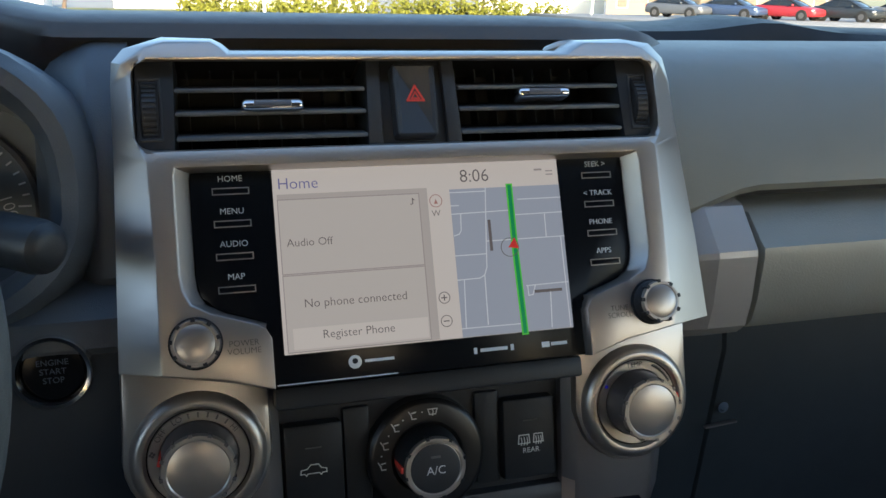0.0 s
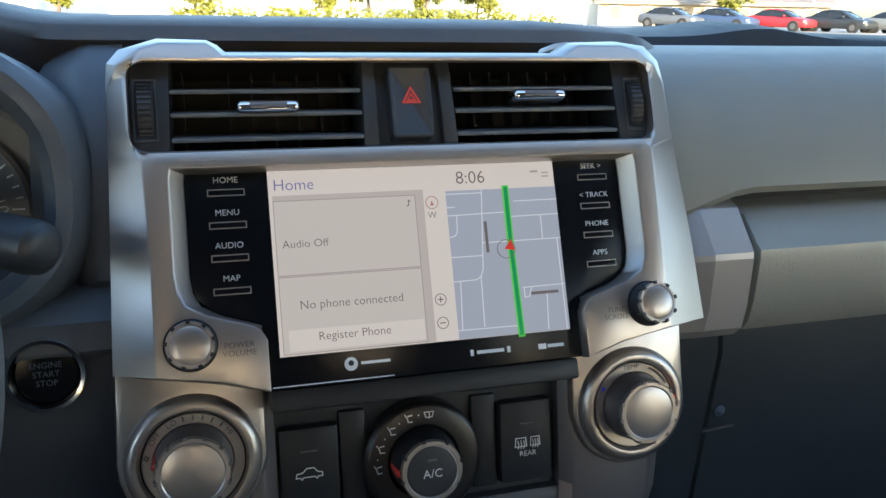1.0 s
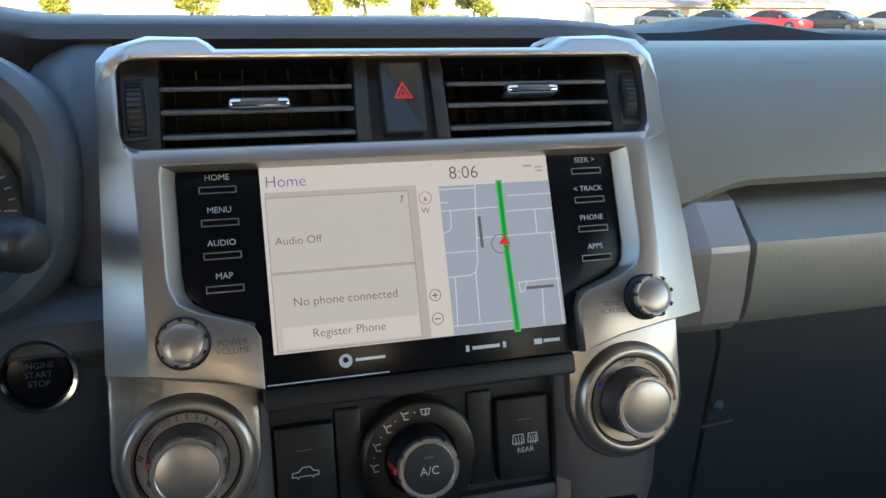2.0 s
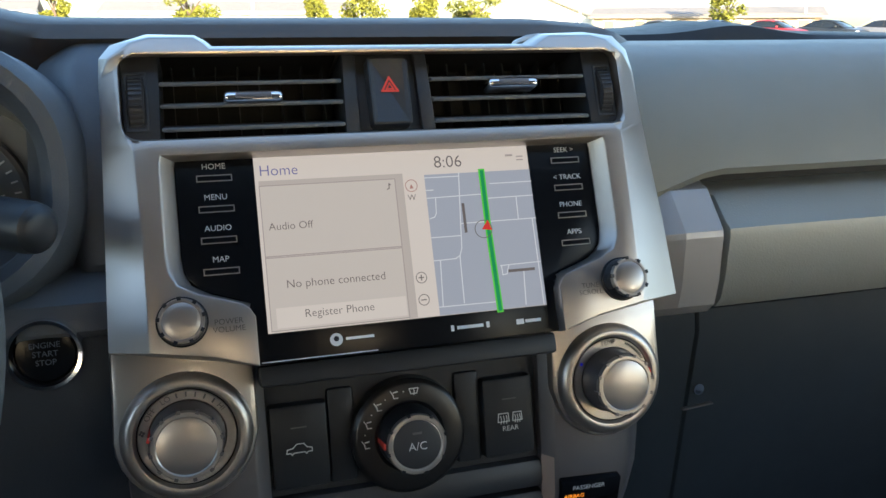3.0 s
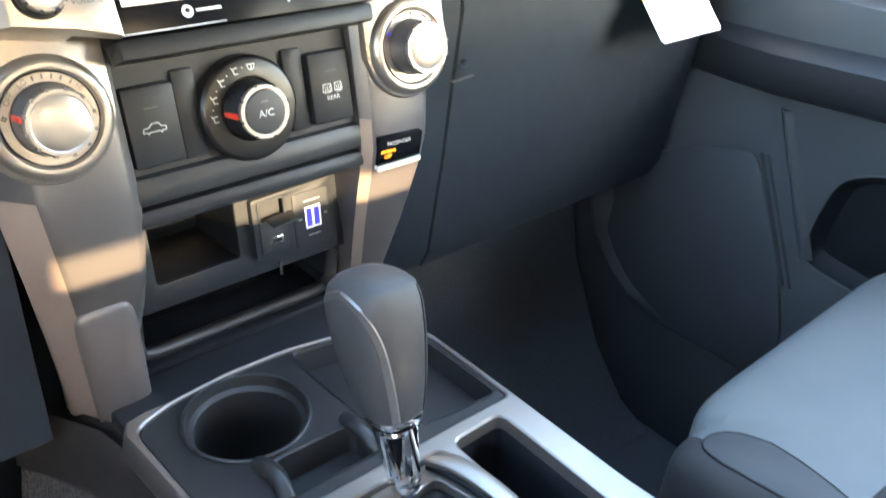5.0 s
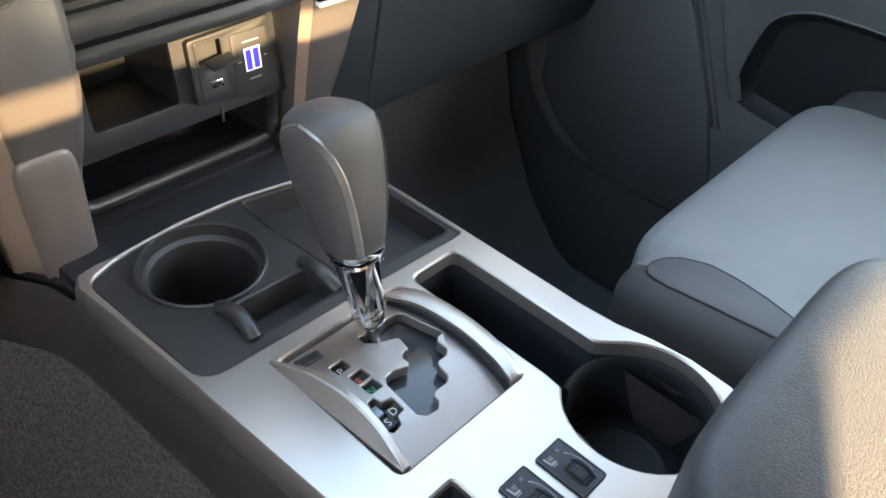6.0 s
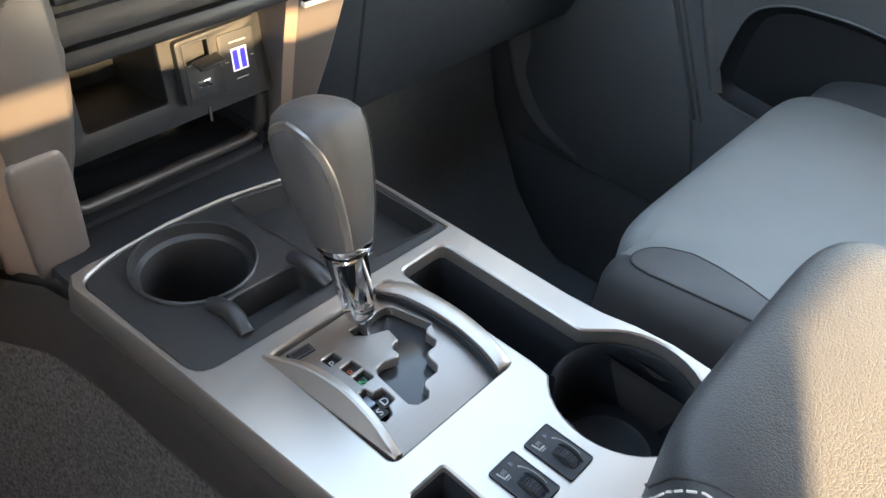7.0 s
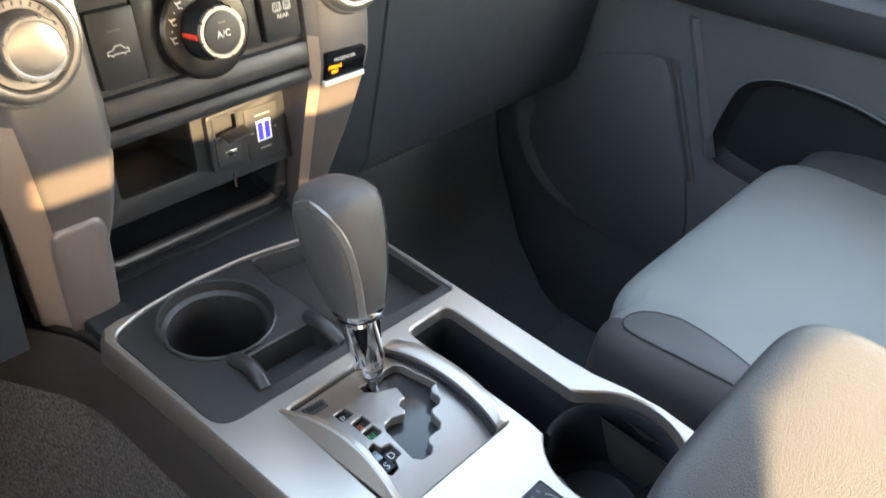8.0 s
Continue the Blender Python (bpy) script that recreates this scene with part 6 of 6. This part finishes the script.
def cushion(p):
    q = p.copy()
    q.z += 0.010 * math.sin(math.pi * max(0.0, min(1.0, (p.y + 0.25) / 0.5))) - 0.008
    return q


cb = superq(B(), Matrix.Translation((0.468, -0.045, 0.892)), 0.222, 0.292, 0.063, 0.42, 0.2, 96, 36, cushion)
trees = [BVHTree.FromBMesh(cb)]
part("cushion", cb, LEATHER, seat, "light grey leather centre panel", 60)
for s in (-1, 1):
    bb = superq(B(), Matrix.Translation((0.258 if s < 0 else 0.69, -0.054, 0.884)) @ Matrix.Rotation(radians(s * -4), 4, "Y"), 0.064, 0.282, 0.072, 0.42, 0.36, 72, 36, cushion)
    trees.append(BVHTree.FromBMesh(bb))
    part("bolster", bb, LEATHER_DARK, seat, "charcoal leather side bolster", 60)
part("skirt", superq(B(), Matrix.Translation((0.44, -0.10, 0.72)), 0.255, 0.26, 0.12, 0.3, 0.25, 56, 16), PLASTIC, seat, "dark seat base")


def on_seat(x, y):
    best = max((t.ray_cast(Vector((x, y, 1.4)), Vector((0, 0, -1)))[0] or Vector((x, y, 0.7)) for t in trees), key=lambda v: v.z)
    return best + Vector((0, 0, 0.0006))


INS_UP = [(0.234, 0.2065), (0.241, 0.2065), (0.2475, 0.204), (0.2535, 0.199), (0.2585, 0.189), (0.262, 0.165), (0.257, 0.139), (0.249, 0.11), (0.24, 0.085), (0.226, 0.03), (0.224, -0.06)]
INS_LOW = [(0.234, 0.2065), (0.228, 0.2045), (0.2225, 0.200), (0.219, 0.193), (0.2155, 0.180), (0.2135, 0.155), (0.213, 0.123), (0.2135, 0.093), (0.214, 0.06), (0.2145, 0.0), (0.215, -0.06)]


def finer(pts, k=6):
    out = []
    for (x0, y0), (x1, y1) in zip(pts, pts[1:]):
        out += [(x0 + (x1 - x0) * i / k, y0 + (y1 - y0) * i / k) for i in range(k)]
    return out + [pts[-1]]


up, low = finer(INS_UP), finer(INS_LOW)
bm = B()
loft(bm, [[on_seat(a[0] + (b[0] - a[0]) * i / 10, a[1] + (b[1] - a[1]) * i / 10) + Vector((0, 0, 0.0006)) for i in range(11)] for a, b in zip(up, low)], False, False)
part("insert", bm, LEATHER_MID, seat, "mid grey leather insert on the bolster", 60)
wing = [[on_seat(x + 0.095 * i / 10, y + (0.010 * i / 10 if y > 0.15 else 0)) for i in range(11)] for x, y in [(0.240, 0.221), (0.2365, 0.214)] + up]
part("cushion_edge", loft(B(), wing, False, False), LEATHER, seat, "light grey leather edge panel", 60)
for pts in (up, low):
    part("piping", tube(B(), [on_seat(*q) for q in pts], 0.0012, 6), PIPING, seat, "dark sewn piping")

# ---- passenger door ----
door = thing("passenger_door", (0.73, 0.2, FLOOR_Z), "dark plastic passenger door panel with a bottle well", "car door")
DP = axes((0.70, 0, 0), (0, -1, 0), (0, 0, 1))


def door_loop(pts, r, seg=6):
    """A closed outline on the door face from (y, z) corners."""
    return rounded([(-y, z) for y, z in pts], r, seg)


well_ = door_loop([(0.352, 0.864), (0.349, 0.925), (0.334, 0.990), (0.290, 1.012), (0.190, 1.016), (0.05, 0.985), (0.03, 0.86), (0.24, 0.848)], [0.045, 0.05, 0.05, 0.05, 0.06, 0.05, 0.03, 0.05])
if sum(a[0] * b[1] - b[0] * a[1] for a, b in zip(well_, well_[1:] + well_[:1])) < 0:
    well_ = well_[::-1]
part("panel", prism(B(), DP, [(-0.85, FLOOR_Z), (0.6, FLOOR_Z), (0.6, 1.19), (-0.85, 1.19)], -0.055, 0.0, 0.003, [well_]), DOOR, door)
# shallow recess; its black stands in for the shade of a deeper well
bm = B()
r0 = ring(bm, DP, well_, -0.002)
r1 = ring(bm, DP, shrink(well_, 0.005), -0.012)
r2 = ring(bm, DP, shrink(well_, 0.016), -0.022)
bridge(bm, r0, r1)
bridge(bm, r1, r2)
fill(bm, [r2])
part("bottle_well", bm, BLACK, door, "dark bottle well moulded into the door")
part("well_rim", tube(B(), [DP @ Vector((p[0], p[1], 0.0008)) for p in well_], 0.0018, 8, True), DOOR, door, "thin raised rim")
ledge = []
for y in steps(0.66, -0.55, 22):
    up_ = 1.0 - smooth01((y - 0.46) / 0.18)
    lo_, hi_ = 1.066 + 0.06 * (0.45 - y) * (y < 0.45), 1.108 + 0.05 * (0.45 - y) * (y < 0.45)
    ledge.append([Vector((x, y, z)) for x, z in ((0.705, lo_ - 0.004), (0.700 - 0.012 * up_, lo_), (0.700 - 0.026 * up_, lo_ + 0.012), (0.700 - 0.034 * up_, hi_ - 0.008), (0.700 - 0.034 * up_, hi_ + 0.012), (0.700 - 0.022 * up_, hi_ + 0.022), (0.705, hi_ + 0.028))])
part("arm_ledge", loft(B(), ledge), PLASTIC_SOFT, door, "padded dark door ledge")
part("pull", box(B(), I4, (0.652, 0.02, 1.10), (0.672, 0.16, 1.135), 0.008), SILVER_DARK, door, "grey pull handle")
low_ = door_loop([(0.66, 0.66), (0.655, 0.80), (0.640, 0.875), (0.600, 0.925), (0.545, 0.956), (0.490, 0.976), (0.4480, 0.984), (0.4340, 0.968), (0.368, 0.830), (0.340, 0.74), (0.34, 0.66)], [0.03, 0.05, 0.05, 0.05, 0.05, 0.04, 0.012, 0.012, 0.03, 0.03, 0.02])
part("lower_plate", prism(B(), DP, low_[::-1], -0.002, 0.006, 0.005), DOOR, door, "raised lower plate with rounded corners")
for y0, y1, w, h, z0, z1 in ((0.4385, 0.3610, 0.0014, 0.009, 0.985, 0.820), (0.4290, 0.3510, 0.0014, 0.006, 0.985, 0.820), (0.4230, 0.3450, 0.0050, 0.008, 1.050, 0.870)):
    way_ = [Vector((0.70, y0 + (y1 - y0) * f, z0 + (z1 - z0) * f)) for f in steps(0, 1, 12)]
    part("trim_strip", loft(B(), [[p + Vector((-h, d * 0.4 * w, 0)) if abs(d) < 2 else p + Vector((0.002, d * w, 0)) for d in (-2, -1, 0, 1, 2)] for p in way_]), DOOR, door, "grey ridge along the door panel")
kick = thing("kick_panel", (0.69, 0.6, 0.67), "dark curved kick panel in the footwell", "trim panel")
KC = [(0.700, 1.05), (0.702, 0.94), (0.697, 0.85), (0.686, 0.795), (0.668, 0.752), (0.636, 0.711), (0.598, 0.683), (0.545, 0.668), (0.45, 0.666), (0.31, 0.690)]
kout = rounded(KC, 0.05, 5)[6:-6]
edge_ = []
for k, (y, z) in enumerate(kout):
    a, b = Vector(kout[max(k - 1, 0)]), Vector(kout[min(k + 1, len(kout) - 1)])
    n = Vector((-(b - a).y, (b - a).x)).normalized()
    n = n if n.dot(Vector((0.45, 0.95)) - Vector((y, z))) > 0 else -n
    fade = math.sin(math.pi * min(1, 0.12 + k / len(kout) * 0.95)) ** 0.5
    edge_.append([Vector((0.701 - h * fade, y + n.x * d, z + n.y * d)) for d, h in ((-0.010, -0.001), (-0.005, 0.006), (0.0, 0.0125), (0.004, 0.0138), (0.010, 0.0125), (0.022, 0.0080), (0.034, 0.0030), (0.042, -0.001))])
part("edge", loft(B(), edge_, False, False), DOOR, kick, "broad rounded edge of the panel")


# ---- outside ----
GZ = -0.27
ASPHALT = mat("pale_concrete", (0.30, 0.29, 0.275), 0.9, 0.0, 0.5, 40, 0.25, 0.6)
GRASS = mat("dry_grass", (0.26, 0.24, 0.06), 0.9, 0.0, 0.3, 30, 0.3, 0.8)
LEAF = mat("sunlit_leaf", (0.15, 0.155, 0.014), 0.7, 0.0, vary=0.35, vary_size=3)
BARK = mat("bark", (0.12, 0.09, 0.07), 0.9, 0.0, 0.5, 60, 0.2)
WALLP = mat("white_render", (0.8, 0.79, 0.76), 0.9, 0.0, 0.2, 20, 0.05, 1)
BROWN = mat("tan_siding", (0.36, 0.29, 0.22), 0.8, 0.0, 0.2, 20, 0.1, 1)
ROOFM = mat("grey_shingle", (0.22, 0.20, 0.19), 0.9, 0.0, 0.4, 15, 0.2, 2)
HOUSEWIN = mat("house_pane", (0.22, 0.19, 0.16), 0.15, 0.0)
DARKWIN = mat("dark_pane", (0.02, 0.025, 0.03), 0.1, 0.0)
TYRE = mat("tyre_rubber", (0.02, 0.02, 0.02), 0.8, 0.0)
bm = B()
bmesh.ops.create_grid(bm, x_segments=24, y_segments=24, size=900, matrix=Matrix.Translation((0, 0, GZ)))
for v in bm.verts:
    if abs(v.co.x) < 60 and abs(v.co.y) < 60:
        v.co.z = GZ
solo("ground", bm, ASPHALT, "pale sunlit concrete car park", "ground", kind="structure")
bm = box(B(), I4, (-90, 62, GZ - 0.1), (60, 84, GZ + 0.12), 0.05)
solo("verge", bm, GRASS, "strip of dry yellow green grass", "grass verge", kind="structure")


def leafy(bm, rnd, c, r, k, size):
    for _ in range(k):
        d = Vector((rnd.gauss(0, 1), rnd.gauss(0, 1), rnd.gauss(0, 1))).normalized() * rnd.random() ** 0.45
        p = Vector(c) + Vector((d.x * r[0], d.y * r[1], d.z * r[2]))
        a = Vector((rnd.uniform(-1, 1), rnd.uniform(-1, 1), rnd.uniform(-1, 1))).normalized()
        b = a.orthogonal().normalized()
        s = size * rnd.uniform(0.6, 1.3)
        bm.faces.new([bm.verts.new(p + a * s), bm.verts.new(p + b * s * 0.6), bm.verts.new(p - a * s), bm.verts.new(p - b * s * 0.6)])


def tree(name, x, y, h, w, seed, label, low=0.3):
    rnd = random.Random(seed)
    t = thing(name, (x, y, GZ), label, name, "trees along the car park")
    bm = B()
    pts = [Vector((x + 0.15 * math.sin(k + seed), y, GZ + h * 0.75 * k / 6)) for k in range(7)]
    loft(bm, [[p + Vector((math.cos(2 * math.pi * j / 8), math.sin(2 * math.pi * j / 8), 0)) * (0.16 * (1 - 0.75 * i / 6)) for j in range(8)] for i, p in enumerate(pts)])
    for k in range(5):
        a = rnd.uniform(0, 6.28)
        z0 = GZ + h * rnd.uniform(0.35, 0.6)
        tube(bm, [Vector((x, y, z0)), Vector((x + 0.3 * w * math.cos(a), y + 0.3 * w * math.sin(a), z0 + 0.25 * h))], 0.05, 6)
    part("trunk", bm, BARK, t)
    bm = B()
    for k in range(14):
        f = rnd.random()
        rr = w * 0.5 * (0.55 + 0.5 * math.sin(math.pi * (0.15 + 0.8 * f)))
        a = rnd.uniform(0, 6.28)
        c = (x + rr * 0.7 * math.cos(a), y + rr * 0.7 * math.sin(a), GZ + h * (low + (1 - low) * f * 0.92))
        leafy(bm, rnd, c, (w * 0.24, w * 0.24, h * 0.11), 150, 0.16)
    part("crown", bm, LEAF, t, "loose yellow green leaves", 0)


for k, (x, y, h, w) in enumerate(((-9.4, 62, 5.6, 2.0), (-0.6, 62, 5.5, 4.0), (8.9, 63, 6.0, 2.0), (12.3, 63, 6.5, 3.6), (17.2, 64, 5.5, 2.2), (20.9, 62.5, 5.0, 4.0), (43.4, 61.4, 5.4, 3.0), (-24, 70, 8, 7))):
    tree("tree", x, y, h, w, 11 + k, "leafy tree bright with morning sun")
bm = B()
rnd = random.Random(5)
for k in range(260):
    leafy(bm, rnd, (rnd.uniform(-2, 27), rnd.uniform(60, 63), GZ + 0.65), (0.5, 0.4, 0.95), 18, 0.2)
solo("hedge", bm, LEAF, "ragged yellow green shrubs along the car park", "shrubs", kind="stuff", smooth=0)

for x, y, hh in ((3.65, 58, 9), (29.0, 60, 8), (52.0, 62, 8)):
    bm = B()
    loft(bm, [[Vector((x + 0.11 * (1 - 0.4 * f) * math.cos(2 * math.pi * j / 10), y + 0.11 * (1 - 0.4 * f) * math.sin(2 * math.pi * j / 10), GZ + hh * f)) for j in range(10)] for f in (0, 0.5, 1)])
    solo("lamp_post", bm, WALLP, "tall pale lamp post by the car park", "lamp post", "lamp posts")


def house(x, y, w, d, h, roof, turn, wallm, label):
    hs_ = thing("house", (x, y, GZ), label, "house", "houses beyond the car park")
    M = Matrix.Translation((x, y, GZ)) @ Matrix.Rotation(radians(turn), 4, "Z")
    part("wall", box(B(), M, (-w / 2, -d / 2, 0), (w / 2, d / 2, h)), wallm, hs_, smooth=0)
    bm = B()
    loft(bm, [[M @ Vector(p) for p in ((xx, -d / 2 - 0.5, h - 0.15), (xx, 0, h + roof), (xx, d / 2 + 0.5, h - 0.15), (xx, d / 2 + 0.5, h - 0.35), (xx, 0, h + roof - 0.2), (xx, -d / 2 - 0.5, h - 0.35))] for xx in (-w / 2 - 0.5, w / 2 + 0.5)])
    part("roof", bm, ROOFM, hs_, "grey shingle roof", 0)
    for s in (-1, 1):
        bm = B()
        loft(bm, [[M @ Vector((s * (w / 2 - 0.02 * k), a, b)) for a, b in ((-d / 2, h - 0.1), (d / 2, h - 0.1), (0, h + roof - 0.2))] for k in (0, 1)])
        part("gable", bm, wallm, hs_, smooth=0)
    k = int(w / 2.6)
    for i in range(k):
        wx = -w / 2 + w * (i + 0.5) / k
        wi = part("window", box(B(), M, (wx - 0.55, -d / 2 - 0.04, 1.0), (wx + 0.55, -d / 2 + 0.02, 2.2)), WALLP, hs_, smooth=0)
        part("pane", box(B(), M, (wx - 0.47, -d / 2 - 0.06, 1.08), (wx + 0.47, -d / 2 - 0.03, 2.12)), HOUSEWIN, wi, smooth=0)


house(35.5, 86, 10, 13, 2.7, 2.6, 67, WALLP, "white house with a low gabled roof")
house(47, 70, 20, 8, 2.7, 0.7, -34, BROWN, "low tan building with a flat roof")
house(-30, 88, 30, 10, 3.2, 1.2, 5, WALLP, "long pale building with a low roof")
house(4, 96, 26, 10, 3.2, 1.2, -4, WALLP, "long pale building with a low roof")


solo("raised_lot", box(B(), I4, (24, 32, GZ - 0.1), (72, 61, GZ + 0.62), 0.05), ASPHALT, "raised pale concrete parking lot", "car park", kind="structure")
LOT = GZ + 0.62


def parked_car(x, y, turn, paint, label):
    """A saloon: a body shell lofted from nose to tail, a glazed cabin, lamps and wheels."""
    c = thing("parked_car", (x, y, LOT), label, "car", "parked cars")
    M = Matrix.Translation((x, y, LOT)) @ Matrix.Rotation(radians(turn), 4, "Z")
    shell = ((-2.32, 0.60, 0.40, 0.62), (-2.25, 0.74, 0.30, 0.72), (-2.0, 0.84, 0.25, 0.79), (-1.5, 0.89, 0.24, 0.86), (-1.0, 0.90, 0.24, 0.92), (0.0, 0.91, 0.24, 0.95), (1.0, 0.91, 0.24, 0.97), (1.6, 0.89, 0.25, 0.99), (2.05, 0.85, 0.28, 0.98), (2.26, 0.76, 0.34, 0.92), (2.33, 0.62, 0.45, 0.80))
    bm = B()
    rows = []
    for u, w, lo, hi in shell:
        half_ = [(w * 0.90, lo), (w * 0.99, lo + 0.10), (w, (lo + hi) / 2), (w * 0.985, hi - 0.13), (w * 0.93, hi - 0.05), (w * 0.72, hi), (0.0, hi + 0.02)]
        rows.append([M @ Vector((u, v, z)) for v, z in half_] + [M @ Vector((u, -v, z)) for v, z in half_[-2::-1]])
    loft(bm, rows)
    part("body", bm, paint, c, "", 60)
    cabin = ((-1.18, 0.74, 0.91, 0.66, 0.92), (-0.85, 0.75, 0.92, 0.62, 1.10), (-0.30, 0.76, 0.93, 0.58, 1.36), (0.05, 0.76, 0.94, 0.57, 1.42), (0.50, 0.76, 0.95, 0.57, 1.43), (0.95, 0.75, 0.96, 0.57, 1.38), (1.45, 0.72, 0.97, 0.60, 1.16), (1.78, 0.70, 0.98, 0.64, 0.99))
    bm = B()
    loft(bm, [[M @ Vector((u, v, z)) for v, z in ((w0, z0), (w1 + 0.06, z0 + (z1 - z0) * 0.75), (w1 - 0.03, z1), (0.0, z1 + 0.02), (-w1 + 0.03, z1), (-w1 - 0.06, z0 + (z1 - z0) * 0.75), (-w0, z0))] for u, w0, z0, w1, z1 in cabin], False, False)
    part("glasshouse", bm, DARKWIN, c, "dark windows all round", 60)
    bm = B()
    loft(bm, [[M @ Vector((u, v, z)) for v, z in ((0.62, z - 0.05), (0.56, z + 0.012), (0.0, z + 0.03), (-0.56, z + 0.012), (-0.62, z - 0.05))] for u, z in ((-0.36, 1.345), (0.0, 1.42), (0.5, 1.435), (1.0, 1.375))], False, False)
    part("roof", bm, paint, c, "", 60)
    for s in (-1, 1):
        for pts in (((-1.15, 0.75, 0.93), (-0.33, 0.635, 1.34)), ((0.36, 0.765, 0.95), (0.33, 0.63, 1.38)), ((1.72, 0.70, 0.99), (1.0, 0.62, 1.36))):
            part("window_post", tube(B(), [M @ Vector((u, s * v, z)) for u, v, z in pts], 0.016, 6), TYRE, c)
        part("headlight", superq(B(), M @ pose(-2.14, s * 0.64, 0.66, 0, 0, s * -24), 0.07, 0.20, 0.06, 0.6, 0.6, 20, 10), WHITE_INK, c)
        part("tail_lamp", superq(B(), M @ pose(2.24, s * 0.66, 0.82, 0, 0, s * 20), 0.05, 0.17, 0.06, 0.6, 0.6, 20, 10), RED_INK, c)
        part("door_mirror", superq(B(), M @ pose(-0.72, s * 0.93, 1.0), 0.06, 0.10, 0.07, 0.6, 0.6, 16, 8), paint, c)
    for u in (-1.42, 1.36):
        for s in (-1, 1):
            WH = M @ Matrix.Translation((u, s * 0.83, 0.33)) @ Matrix.Rotation(radians(90), 4, "X")
            part("wheel_arch", lathe(B(), WH, [(0.0, -0.085), (0.385, -0.085), (0.385, 0.085), (0.0, 0.085)], 28), TYRE, c)
            w = part("wheel", lathe(B(), WH, [(0.2, -0.1), (0.31, -0.1), (0.33, -0.07), (0.33, 0.07), (0.31, 0.1), (0.2, 0.1)], 28), TYRE, c)
            part("rim", lathe(B(), WH, [(0.0, -0.095), (0.2, -0.09), (0.2, 0.09), (0.0, 0.095)], 18), SILVER_DARK, w)


PAINTS = (("grey_car_paint", (0.11, 0.12, 0.14), "grey"), ("blue_car_paint", (0.05, 0.08, 0.16), "dark blue"), ("red_car_paint", (0.40, 0.03, 0.04), "bright red"), ("black_car_paint", (0.03, 0.035, 0.04), "black"), ("silver_car_paint", (0.2, 0.205, 0.21), "silver"))
for k, (nm, col, word) in enumerate(PAINTS):
    f = radians(31.4 + 3.4 * k)
    parked_car(62 * math.sin(f), 62 * math.cos(f), 118 - 3 * k, mat(nm, col, 0.45, 0.2, coat=0.2), word + " saloon car parked in a row")

# plain underside that carries the cabin
solo("underbody", box(B(), I4, (-0.74, -1.2, GZ), (0.74, 1.0, FLOOR_Z - 0.042)), BLACK, "plain dark underbody of the car", "underbody", kind="structure")
